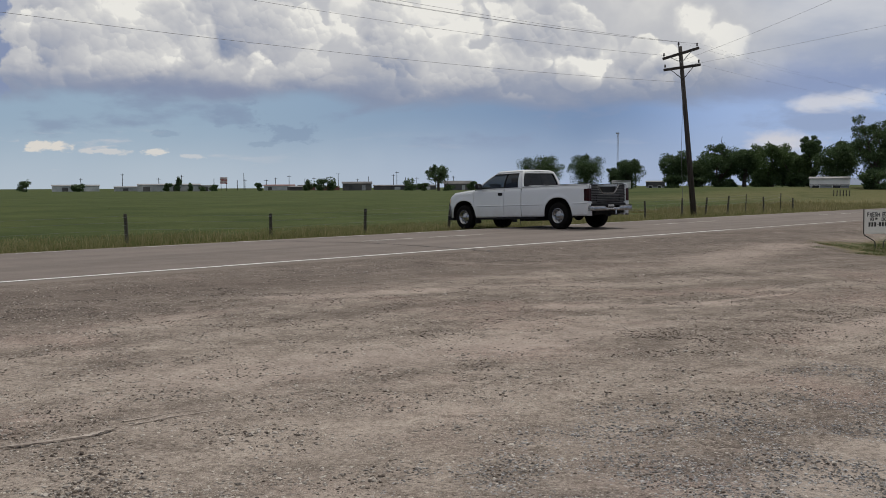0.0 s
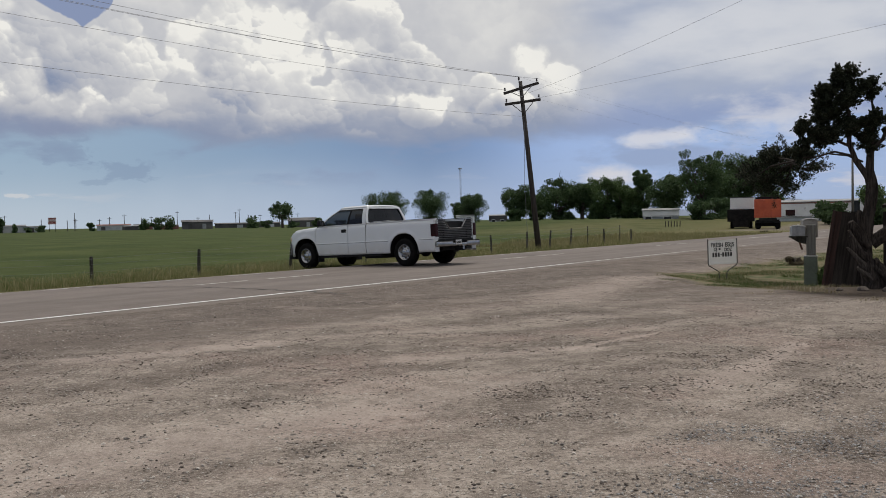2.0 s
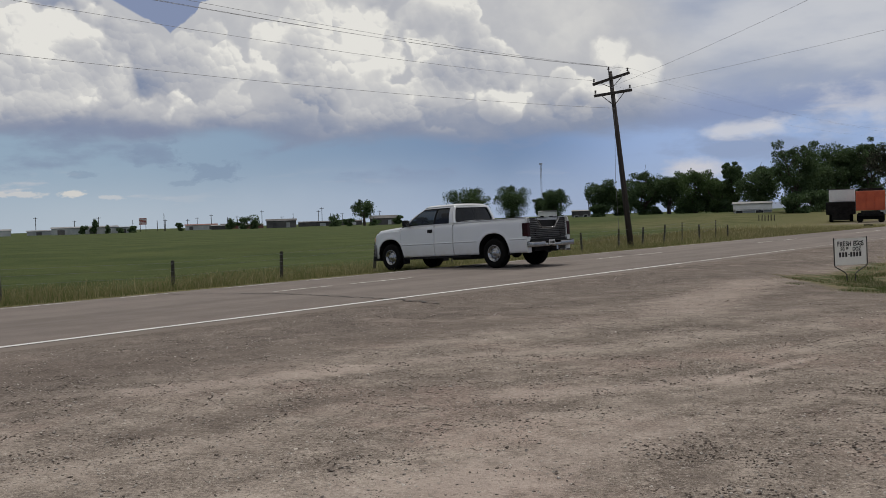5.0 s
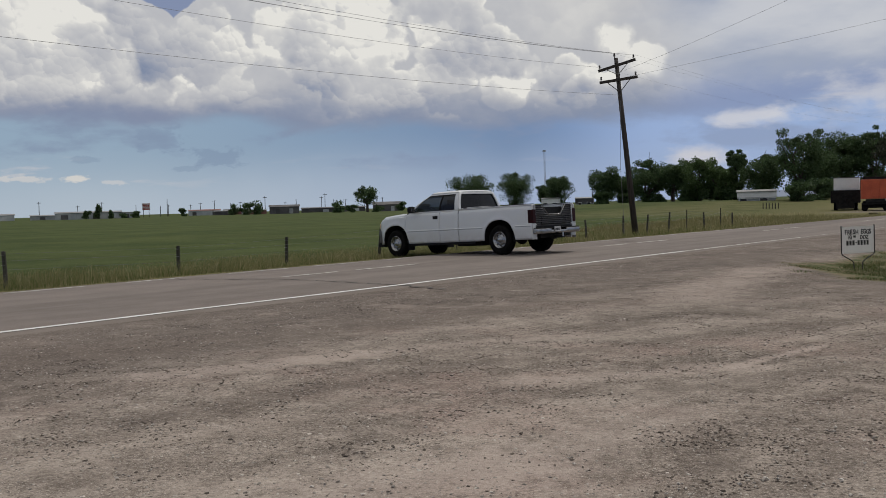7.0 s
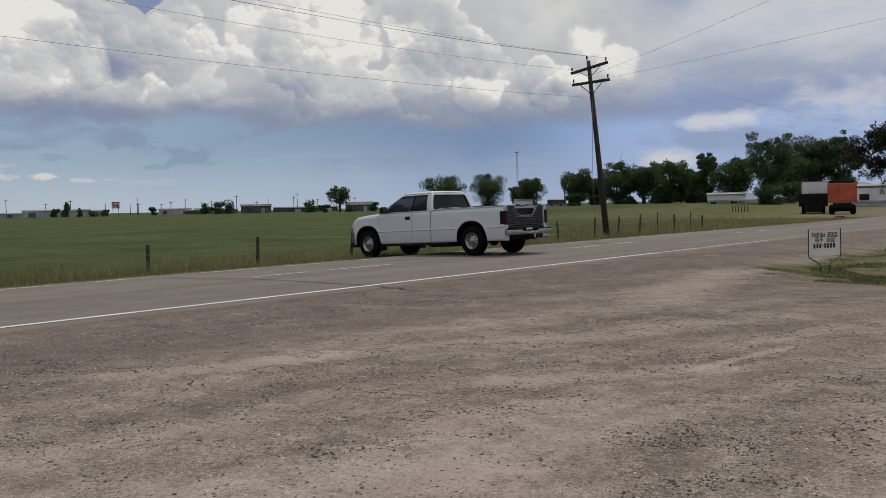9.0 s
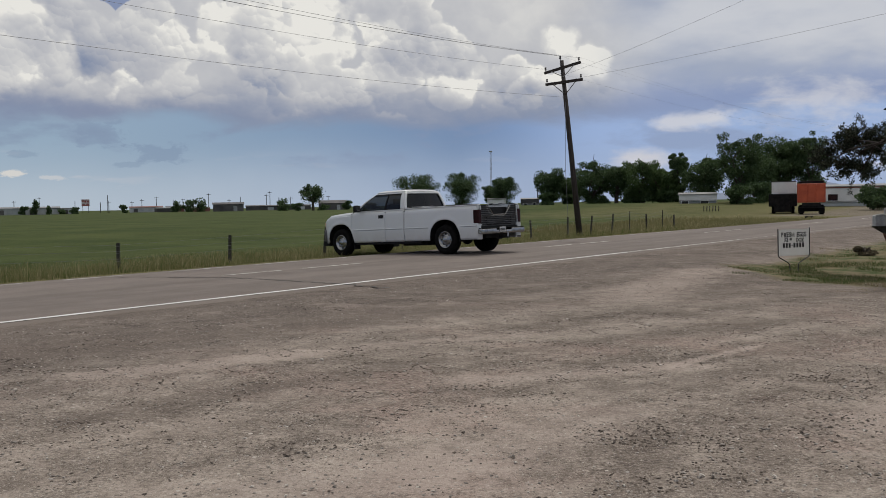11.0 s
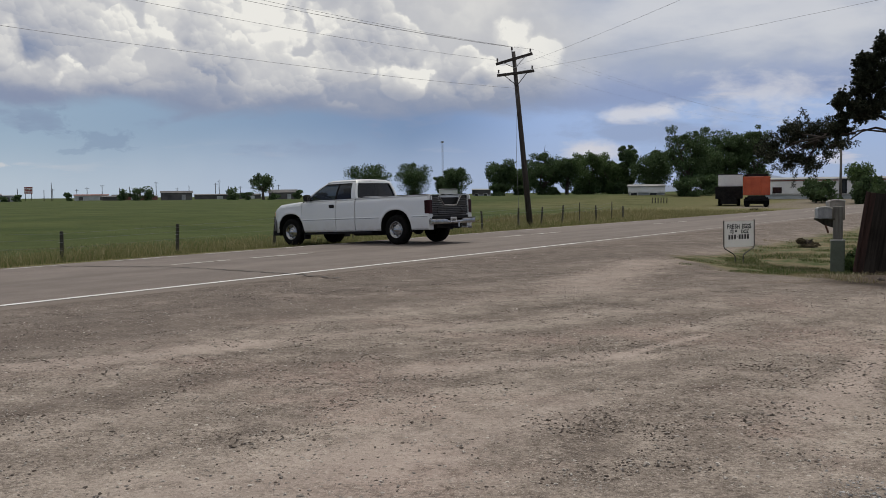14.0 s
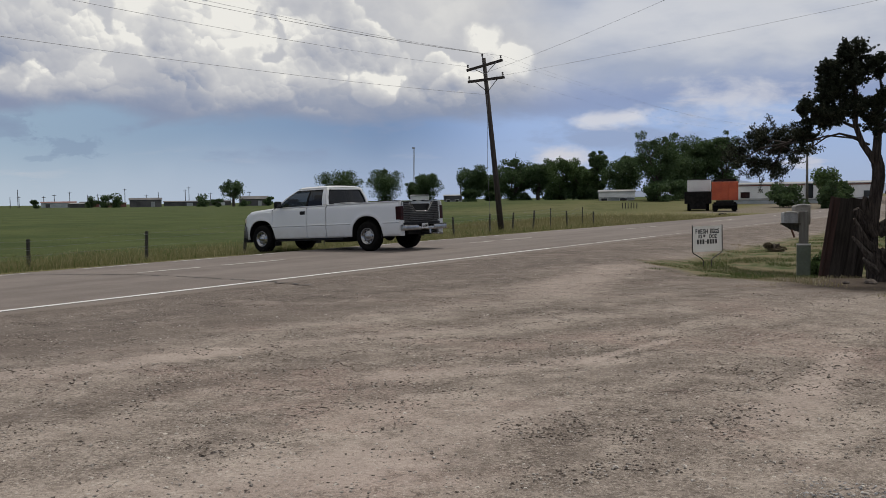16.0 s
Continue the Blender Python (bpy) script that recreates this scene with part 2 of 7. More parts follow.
def foliage(name, dark, light, pale=None, rough=0.6, lit=0.25):
    m, n = material(name)
    isle = n.add("ShaderNodeNewGeometry").outputs["Random Per Island"]
    where = n.add("ShaderNodeTexCoord").outputs["Object"]
    colour = n.mix(n.math("MULTIPLY", n.math("ADD", isle, n.noise(where, 0.8, 3.0)), 0.55), dark, light)
    if pale:
        colour = n.mix(n.step(n.math("ADD", isle, n.math("MULTIPLY", n.math("SUBTRACT", n.noise(where, 0.45, 4.0), 0.5), 1.6)), 0.72, 0.95), colour, pale)
    leaf = n.add("ShaderNodeBsdfPrincipled", {"Base Color": colour, "Roughness": rough, "Specular IOR Level": 0.15})
    glowing = n.add("ShaderNodeBsdfTranslucent", {"Color": colour})
    n.add("ShaderNodeOutputMaterial", {"Surface": n.add("ShaderNodeMixShader", {0: lit, 1: leaf.outputs[0], 2: glowing.outputs[0]}).outputs[0]})
    return m


# streaks in the lot: from, to, half width, strength, pale or dark
SCUFFS = (
    ((3.15, 7.35), (2.33, 5.9), 0.22, 0.60, True), ((2.33, 5.9), (1.75, 5.05), 0.30, 0.55, True),
    ((1.9, 8.15), (0.98, 7.06), 0.10, 0.60, True), ((1.1, 7.1), (-0.6, 6.5), 0.28, 0.45, True),
    ((-3.6, 6.6), (-2.2, 7.7), 0.40, 0.55, True), ((-2.2, 7.7), (-0.3, 9.0), 0.35, 0.35, True), ((1.2, 12.5), (3.0, 17.0), 0.9, 0.45, True),
    ((-2.4, 2.6), (-0.6, 4.2), 0.7, 0.45, True), ((-0.6, 4.2), (0.4, 5.4), 0.5, 0.35, True),
    ((-3.0, 5.2), (-2.1, 6.15), 0.26, 0.60, False), ((-2.1, 6.15), (-0.9, 7.4), 0.22, 0.50, False), ((-0.9, 7.4), (0.6, 8.6), 0.20, 0.35, False),
    ((-6.6, 6.2), (-4.4, 8.2), 0.9, 0.50, False), ((-5.6, 7.2), (-2.4, 9.8), 0.75, 0.50, False), ((-2.4, 9.8), (-0.4, 11.8), 0.70, 0.45, False), ((0.2, 6.0), (1.5, 6.9), 0.22, 0.35, False), ((5.2, 13.0), (6.3, 12.7), 0.40, 0.75, False),
)


def ground_material():
    m, n = material("ground_soil")
    at = n.add("ShaderNodeTexCoord").outputs["Object"]
    nn = n.vec("DOT_PRODUCT", at, (*ACROSS, 0))
    ss = n.vec("DOT_PRODUCT", at, (*ALONG, 0))
    xyz = n.add("ShaderNodeSeparateXYZ", {0: at})
    x, y = xyz.outputs["X"], xyz.outputs["Y"]
    wob = n.noise(at, 0.9, 5.0, 0.6)
    wobble = n.math("MULTIPLY", n.math("SUBTRACT", wob, 0.5), 1.6)
    # bare dirt: pinkish grey, with wheel sweeps along a slow curve and a gravel cover
    sweep_at = n.add("ShaderNodeCombineXYZ", {0: n.math("MULTIPLY", ss, 0.13), 1: n.math("ADD", nn, n.math("MULTIPLY", n.math("MULTIPLY", ss, ss), 0.0158)), 2: 0.0})
    sweeps = n.noise(sweep_at, 0.80, 4.0, 0.58, 0.3)
    fine, specks, mid = n.noise(at, 38.0, 4.0, 0.7), n.noise(at, 130.0, 2.0, 0.6), n.noise(at, 3.2, 5.0, 0.65)
    dirt = n.mix(n.step(n.math("ADD", n.math("MULTIPLY", sweeps, 0.72), n.math("MULTIPLY", mid, 0.45)), 0.40, 0.78), (0.175, 0.144, 0.122), (0.480, 0.412, 0.354))
    dirt = n.mix(n.step(n.noise(n.vec("ADD", at, (7.0, 2.0, 0.0)), 0.55, 5.0, 0.62), 0.50, 0.68, 0.0, 0.45), dirt, (0.385, 0.275, 0.240))
    clumps = n.noise(at, 14.0, 5.0, 0.7)
    dirt = n.mix(n.step(n.math("ADD", n.math("MULTIPLY", fine, 0.6), n.math("MULTIPLY", clumps, 0.4)), 0.37, 0.57), n.mix(n.step(sweeps, 0.36, 0.62, 0.80, 0.38), dirt, (0.070, 0.055, 0.046)), dirt)
    heaped = n.math("ADD", n.math("MULTIPLY", n.noise(n.vec("MULTIPLY", at, (0.7, 1.5, 1.0)), 0.75, 5.0, 0.6, 0.8), 0.55), n.math("MULTIPLY", n.noise(at, 9.0, 5.0, 0.75), 0.45))
    dirt = n.mix(n.step(heaped, 0.54, 0.61, 0.0, 0.48), dirt, (0.088, 0.070, 0.059))
    dirt = n.mix(n.step(specks, 0.58, 0.70, 0.0, 0.75), dirt, (0.54, 0.49, 0.43))
    dirt = n.mix(n.step(n.noise(n.vec("ADD", at, (3.0, 5.0, 0.0)), 85.0, 2.0, 0.6), 0.62, 0.70, 0.0, 0.65), dirt, (0.07, 0.056, 0.046))
    stony = n.math("MULTIPLY", n.step(n.math("ADD", n.math("MULTIPLY", x, 0.5), n.math("SUBTRACT", wobble, n.math("MULTIPLY", y, 0.55))), -0.9, 1.3), 0.62)
    gravel = n.mix(n.step(n.noise(at, 75.0, 2.0), 0.38, 0.62), (0.082, 0.073, 0.071), (0.275, 0.255, 0.250))
    dirt = n.mix(stony, dirt, gravel)
    tar = n.math("MAXIMUM", n.math("MULTIPLY", n.step(n.math("ADD", nn, n.math("MULTIPLY", wobble, 2.4)), 5.0, 8.4), 0.80), n.math("MULTIPLY", n.step(n.math("ADD", y, n.math("MULTIPLY", wobble, 3.0)), 7.5, 13.0), 0.50))
    dirt = n.mix(tar, dirt, n.mix(mid, (0.072, 0.059, 0.053), (0.195, 0.163, 0.142)))
    blotch = n.noise(n.vec("ADD", at, (11.0, 4.0, 0.0)), 1.5, 6.0, 0.68)
    dirt = n.mix(n.step(blotch, 0.53, 0.66, 0.0, 0.30), dirt, (0.080, 0.064, 0.056))
    dirt = n.mix(n.step(blotch, 0.46, 0.34, 0.0, 0.35), dirt, (0.40, 0.335, 0.29))
    crumbs = n.math("ADD", n.noise(n.vec("ADD", at, (1.0, 9.0, 0.0)), 40.0, 3.0, 0.65), n.math("MULTIPLY", n.math("SUBTRACT", blotch, 0.5), 0.35))
    dirt = n.mix(n.step(crumbs, 0.58, 0.66, 0.0, 0.52), dirt, (0.062, 0.050, 0.043))
    dirt = n.mix(n.step(n.noise(n.vec("ADD", at, (6.0, 3.0, 0.0)), 50.0, 2.0, 0.6), 0.62, 0.70, 0.0, 0.55), dirt, (0.52, 0.47, 0.42))
    # pale scuffs where wheels have spun, and dark damp streaks
    for (x0, y0), (x1, y1), half, much, pale_mark in SCUFFS:
        d = Vector((x1 - x0, y1 - y0, 0.0))
        off = n.vec("SUBTRACT", n.vec("MULTIPLY", at, (1.0, 1.0, 0.0)), (x0, y0, 0.0))
        f = n.math("DIVIDE", n.vec("DOT_PRODUCT", off, tuple(d)), d.length_squared, clamp=True)
        reach = n.vec("LENGTH", n.vec("SUBTRACT", off, n.vec("MULTIPLY", n.add("ShaderNodeCombineXYZ", {0: f, 1: f, 2: 0.0}).outputs[0], tuple(d))))
        mark = n.step(n.math("ADD", reach, n.math("MULTIPLY", n.math("SUBTRACT", n.noise(at, 6.0, 5.0, 0.7), 0.5), half * 2.2)), half, half * 0.2, 0.0, much)
        dirt = n.mix(mark, dirt, n.mix(mid, *(((0.40, 0.328, 0.285), (0.53, 0.448, 0.395)) if pale_mark else ((0.10, 0.082, 0.070), (0.20, 0.165, 0.143)))))
    # loose grit over all of it, dark crumbs and pale chips
    grit, chips = n.noise(n.vec("ADD", at, (2.0, 8.0, 0.0)), 26.0, 4.0, 0.72), n.noise(n.vec("ADD", at, (9.0, 1.0, 0.0)), 34.0, 3.0, 0.68)
    dirt = n.mix(n.step(grit, 0.55, 0.64, 0.0, 0.42), dirt, (0.085, 0.068, 0.058))
    dirt = n.mix(n.step(chips, 0.57, 0.66, 0.0, 0.42), dirt, (0.56, 0.49, 0.43))
    # grass by the mailbox, and the field beyond the road
    patch = n.math("MINIMUM", n.math("MINIMUM", n.math("SUBTRACT", x, 3.75), n.math("MULTIPLY", n.math("ADD", n.math("SUBTRACT", y, 14.9), n.math("MULTIPLY", n.math("SUBTRACT", x, 4.15), 2.0)), 0.45)), n.math("SUBTRACT", 7.1, nn))
    # under the juniper: bare litter, its colour darkened to hold the tree's shade
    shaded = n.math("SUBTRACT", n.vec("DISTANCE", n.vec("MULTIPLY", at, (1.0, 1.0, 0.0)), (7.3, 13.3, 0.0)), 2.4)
    patch = n.step(n.math("ADD", n.math("MINIMUM", patch, shaded), n.math("MULTIPLY", wobble, 0.7)), -0.1, 0.5)
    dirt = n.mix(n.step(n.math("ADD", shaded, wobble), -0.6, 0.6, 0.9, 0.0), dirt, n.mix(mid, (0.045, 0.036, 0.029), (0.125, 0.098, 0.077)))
    turf = n.mix(n.step(n.noise(at, 2.0, 5.0, 0.65), 0.36, 0.60), (0.066, 0.088, 0.034), (0.190, 0.160, 0.100))
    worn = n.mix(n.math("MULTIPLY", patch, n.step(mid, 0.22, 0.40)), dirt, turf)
    beyond = n.step(n.math("ADD", nn, n.math("MULTIPLY", wobble, 0.25)), 17.2, 17.9)
    crop = n.mix(n.step(n.noise(n.vec("MULTIPLY", at, (0.35, 0.35, 1.0)), 0.5, 6.0, 0.7), 0.34, 0.68), (0.046, 0.064, 0.021), (0.078, 0.096, 0.034))
    crop = n.mix(n.step(n.noise(n.vec("MULTIPLY", at, (0.10, 0.22, 1.0)), 0.35, 5.0, 0.6), 0.48, 0.72, 0.0, 0.35), crop, (0.105, 0.105, 0.042))
    straw = n.mix(n.noise(at, 1.5, 5.0), (0.100, 0.104, 0.042), (0.215, 0.190, 0.096))
    crop = n.mix(n.step(n.math("SUBTRACT", n.math("ADD", nn, n.math("MULTIPLY", wobble, 2.5)), n.math("MULTIPLY", n.math("MAXIMUM", n.math("SUBTRACT", ss, 25.0), 0.0), 0.16)), 18.5, 29.0), straw, crop)
    # dry grass round the yard beyond the road, and the yard's bare drive
    crop = n.mix(n.math("MULTIPLY", n.step(n.math("ADD", ss, n.math("MULTIPLY", wobble, 6.0)), 62.0, 78.0), n.math("MULTIPLY", n.step(nn, 46.0, 60.0, 1.0, 0.0), n.step(n.noise(at, 0.35, 5.0, 0.65), 0.30, 0.60, 0.15, 0.75))), crop, n.mix(mid, (0.078, 0.082, 0.034), (0.185, 0.165, 0.085)))
    yard = n.math("MULTIPLY", n.step(n.math("SUBTRACT", ss, n.math("MULTIPLY", wobble, 3.0)), 73.0, 78.0), n.step(n.math("ADD", nn, n.math("MULTIPLY", wobble, 4.0)), 24.5, 28.0, 1.0, 0.0))
    crop = n.mix(yard, crop, n.mix(mid, (0.12, 0.105, 0.075), (0.25, 0.215, 0.172)))
    shoulder = n.math("MULTIPLY", n.step(n.math("ADD", nn, n.math("MULTIPLY", wobble, 0.5)), 17.9, 18.4, 1.0, 0.0), 0.9)
    crop = n.mix(shoulder, crop, n.mix(fine, (0.20, 0.175, 0.14), (0.36, 0.32, 0.27)))
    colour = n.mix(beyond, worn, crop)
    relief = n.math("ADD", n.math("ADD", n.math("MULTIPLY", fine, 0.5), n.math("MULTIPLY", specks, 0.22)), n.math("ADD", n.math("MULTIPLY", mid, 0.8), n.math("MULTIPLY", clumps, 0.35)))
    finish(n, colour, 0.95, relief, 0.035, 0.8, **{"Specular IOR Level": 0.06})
    return m


def road_material():
    m, n = material("asphalt")
    at = n.add("ShaderNodeTexCoord").outputs["Object"]
    nn = n.vec("DOT_PRODUCT", at, (*ACROSS, 0))
    ss = n.vec("DOT_PRODUCT", at, (*ALONG, 0))
    lane_at = n.add("ShaderNodeCombineXYZ", {0: n.math("MULTIPLY", ss, 0.08), 1: nn, 2: 0.0})
    lanes, mid, fine = n.noise(lane_at, 0.9, 4.0), n.noise(at, 1.4, 6.0, 0.65), n.noise(at, 90.0, 3.0, 0.7)
    colour = n.mix(n.step(n.math("ADD", n.math("MULTIPLY", lanes, 0.6), n.math("MULTIPLY", mid, 0.4)), 0.36, 0.64), (0.170, 0.140, 0.124), (0.258, 0.216, 0.193))
    colour = n.mix(n.step(fine, 0.3, 0.7, 0.0, 0.5), n.mix(0.5, colour, (0.10, 0.09, 0.08)), colour)
    dust = n.step(n.math("ADD", n.math("MULTIPLY", n.math("SUBTRACT", mid, 0.5), 1.5), nn), 10.2, 11.0, 0.35, 0.0)
    colour = n.mix(dust, colour, (0.24, 0.20, 0.17))
    finish(n, colour, 0.85, n.math("ADD", fine, n.math("MULTIPLY", mid, 0.6)), 0.006, 0.6, **{"Specular IOR Level": 0.2})
    return m


def pebble_material(name, dark, light):
    """Stones that differ one from the next."""
    m, n = material(name)
    lot = n.add("ShaderNodeNewGeometry").outputs["Random Per Island"]
    grain = n.noise(n.add("ShaderNodeTexCoord").outputs["Object"], 120.0, 3.0)
    finish(n, n.mix(n.math("MULTIPLY_ADD", grain, 0.3, n.math("MULTIPLY", n.math("POWER", lot, 1.5), 0.85)), dark, light), 0.85, grain, 0.003)
    return m


MAT = {
    "ground": ground_material(),
    "asphalt": road_material(),
    "paint_line": surface("road_paint", (0.54, 0.53, 0.51), (0.70, 0.69, 0.67), 3.0, 0.7, 0.001, 40, wear=(0.27, 0.24, 0.22), wear_scale=7.0, wear_from=0.62),
    "ghost_line": surface("worn_away_road_paint", (0.30, 0.27, 0.245), (0.42, 0.39, 0.36), 3.0, 0.8, 0.001, 40, wear=(0.21, 0.18, 0.16), wear_scale=4.0, wear_from=0.46),
    "faded_line": surface("faded_road_paint", (0.42, 0.40, 0.37), (0.62, 0.60, 0.56), 3.0, 0.75, 0.001, 40, wear=(0.24, 0.215, 0.19), wear_scale=5.0, wear_from=0.50),
    "slab": surface("old_paving_edge", (0.24, 0.20, 0.172), (0.44, 0.38, 0.33), 6.0, 0.9, 0.004),
    "tar": surface("tar_crack", (0.035, 0.03, 0.028), (0.08, 0.07, 0.06), 5.0, 0.85),
    "stone": pebble_material("pebble", (0.105, 0.090, 0.078), (0.56, 0.51, 0.455)),
    "crushed": pebble_material("crushed_rock", (0.075, 0.073, 0.073), (0.46, 0.45, 0.445)),
    "clod": surface("dirt_clod", (0.055, 0.044, 0.037), (0.165, 0.133, 0.109), 9.0, 0.95, 0.004),
    "old_wood": surface("weathered_pole_wood", (0.017, 0.014, 0.014), (0.056, 0.045, 0.040), 3.0, 0.9, 0.006, 40, (6, 6, 0.5)),
    "post_wood": surface("weathered_post_wood", (0.030, 0.029, 0.022), (0.085, 0.078, 0.060), 3.0, 0.9, 0.006, 40, (6, 6, 0.6), vary=0.25),
    "wire": surface("cable", (0.11, 0.11, 0.12), (0.19, 0.19, 0.20), 3.0, 0.6),
    "ceramic": surface("insulator_glaze", (0.03, 0.025, 0.022), (0.08, 0.06, 0.05), 6.0, 0.25),
    "steel": surface("dull_steel", (0.22, 0.22, 0.22), (0.42, 0.42, 0.41), 8.0, 0.5, 0.001, Metallic=0.8),
    "dark_steel": surface("dark_sheet_steel", (0.007, 0.007, 0.008), (0.022, 0.021, 0.020), 3.0, 0.8, 0.002, **{"Specular IOR Level": 0.15}),
    "bark": surface("bark", (0.030, 0.024, 0.019), (0.105, 0.084, 0.066), 4.0, 0.95, 0.02, 30, (3, 3, 0.6)),
    "grey_bark": surface("grey_stringy_bark", (0.013, 0.010, 0.009), (0.072, 0.059, 0.050), 5.0, 0.95, 0.025, 45, (7, 7, 0.7), **{"Specular IOR Level": 0.1}),
    "leaf_far": foliage("far_leaves", (0.020, 0.040, 0.017), (0.112, 0.168, 0.072), None, 0.6, 0.32),
    "leaf_light": foliage("light_far_leaves", (0.026, 0.050, 0.017), (0.125, 0.185, 0.070), None, 0.6, 0.34),
    "leaf_dark": foliage("dark_needle_leaves", (0.010, 0.014, 0.008), (0.038, 0.046, 0.026), (0.075, 0.075, 0.05)),
    "grass_tall": foliage("tall_verge_grass", (0.115, 0.125, 0.048), (0.265, 0.235, 0.118), (0.40, 0.345, 0.205), 0.85, 0.45),
    "grass_dry": foliage("dry_straw_grass", (0.16, 0.135, 0.07), (0.36, 0.30, 0.18), (0.45, 0.40, 0.27), 0.8, 0.3),
    "grass_green": foliage("short_lawn_grass", (0.048, 0.078, 0.024), (0.135, 0.165, 0.060), (0.27, 0.25, 0.13), 0.75, 0.3),
    "grass_weed": foliage("green_verge_weeds", (0.060, 0.085, 0.028), (0.13, 0.155, 0.055), (0.20, 0.20, 0.085), 0.85, 0.45),
    "crop": foliage("field_crop", (0.075, 0.10, 0.034), (0.13, 0.15, 0.055), None, 0.8, 0.4),
}


# ---- builders ----
def link(name, bm, mat, parent=None, smooth_faces=False):
    mesh = bpy.data.meshes.new(name)
    bm.to_mesh(mesh)
    bm.free()
    if mat:
        mesh.materials.append(mat)
    if smooth_faces:
        for p in mesh.polygons:
            p.use_smooth = True
    ob = new(name, mesh)
    ob.parent = parent
    return ob


def part(name, bm, mat, parent, label="", smooth_faces=False):
    return tagged(link(name, bm, mat, parent, smooth_faces), label)


def thing(name, label, category, m=None, group="", kind=""):
    ob = new(name)
    if m is not None:
        ob.matrix_world = m
    return tagged(ob, label, category, group, kind)


def raw(name, verts, faces, mat, parent=None, smooth_faces=False):
    mesh = bpy.data.meshes.new(name)
    mesh.from_pydata(verts, [], faces)
    mesh.materials.append(mat)
    if smooth_faces:
        mesh.polygons.foreach_set("use_smooth", [True] * len(mesh.polygons))
    mesh.update()
    ob = new(name, mesh)
    ob.parent = parent
    return ob


def box(bm, centre, size, m=None, bevel=0.0):
    t = Matrix.Translation(centre) @ Matrix.Diagonal((*size, 1))
    made = bmesh.ops.create_cube(bm, size=1.0, matrix=(m @ t) if m is not None else t)
    if bevel:
        edges = {e for v in made["verts"] for e in v.link_edges}
        bmesh.ops.bevel(bm, geom=list(edges), offset=bevel, segments=2, affect="EDGES", profile=0.6)
    return bm


def rod(bm, a, b, ra, rb=None, seg=10, cap=True):
    a, b = Vector(a), Vector(b)
    d = b - a
    m = Matrix.Translation((a + b) / 2) @ d.to_track_quat("Z", "Y").to_matrix().to_4x4()
    bmesh.ops.create_cone(bm, cap_ends=cap, segments=seg, radius1=ra, radius2=ra if rb is None else rb, depth=d.length, matrix=m)
    return bm


def tube(bm, points, radii, seg=8):
    """A bent round bar through the points; radii: one, or one a point."""
    points = [Vector(p) for p in points]
    radii = [radii] * len(points) if isinstance(radii, (int, float)) else radii
    rings = []
    side_way = None
    for i, p in enumerate(points):
        d = (points[min(i + 1, len(points) - 1)] - points[max(i - 1, 0)]).normalized()
        if side_way is None:
            side_way = d.orthogonal().normalized()
        u = (side_way - d * side_way.dot(d)).normalized()
        side_way, v = u, d.cross(u)
        rings.append([bm.verts.new(p + (u * math.cos(k * 2 * math.pi / seg) + v * math.sin(k * 2 * math.pi / seg)) * radii[i]) for k in range(seg)])
    for r0, r1 in zip(rings, rings[1:]):
        for k in range(seg):
            bm.faces.new((r0[k], r0[(k + 1) % seg], r1[(k + 1) % seg], r1[k]))
    bm.faces.new(rings[0][::-1])
    bm.faces.new(rings[-1])
    return bm


def prism(bm, outline, lo, hi, axis="y"):
    """A flat outline pushed through from lo to hi along an axis."""
    def put(u, v, w):
        return {"y": (u, w, v), "x": (w, u, v), "z": (u, v, w)}[axis]
    a = [bm.verts.new(put(u, v, lo)) for u, v in outline]
    b = [bm.verts.new(put(u, v, hi)) for u, v in outline]
    bm.faces.new(a)
    bm.faces.new(b[::-1])
    for i in range(len(a)):
        j = (i + 1) % len(a)
        bm.faces.new((a[j], a[i], b[i], b[j]))
    bmesh.ops.recalc_face_normals(bm, faces=bm.faces)
    return bm


def letters(text, size, mat, parent, m, name="lettering", depth=0.001):
    curve = bpy.data.curves.new(name, "FONT")
    curve.body, curve.size, curve.extrude, curve.align_x, curve.offset = text, size, depth, "CENTER", 0.0042
    ob = new(name, curve)
    bpy.context.view_layer.update()
    mesh = bpy.data.meshes.new_from_object(ob.evaluated_get(bpy.context.evaluated_depsgraph_get()))
    bpy.data.objects.remove(ob)
    mesh.materials.clear()
    mesh.materials.append(mat)
    made = new(name, mesh)
    made.parent = parent
    made.matrix_local = m
    return made


# ---- ground and road ----
def spread(lo, hi, fine_lo, fine_hi, step, grow=1.25):
    v, out = fine_lo, []
    while v < fine_hi:
        out.append(v)
        v += step
    d = step
    while v < hi:
        out.append(v)
        d *= grow
        v += d
    out.append(hi)
    v, d = fine_lo, step
    while v > lo:
        d *= grow
        v -= d
        out.insert(0, max(v, lo))
    return out


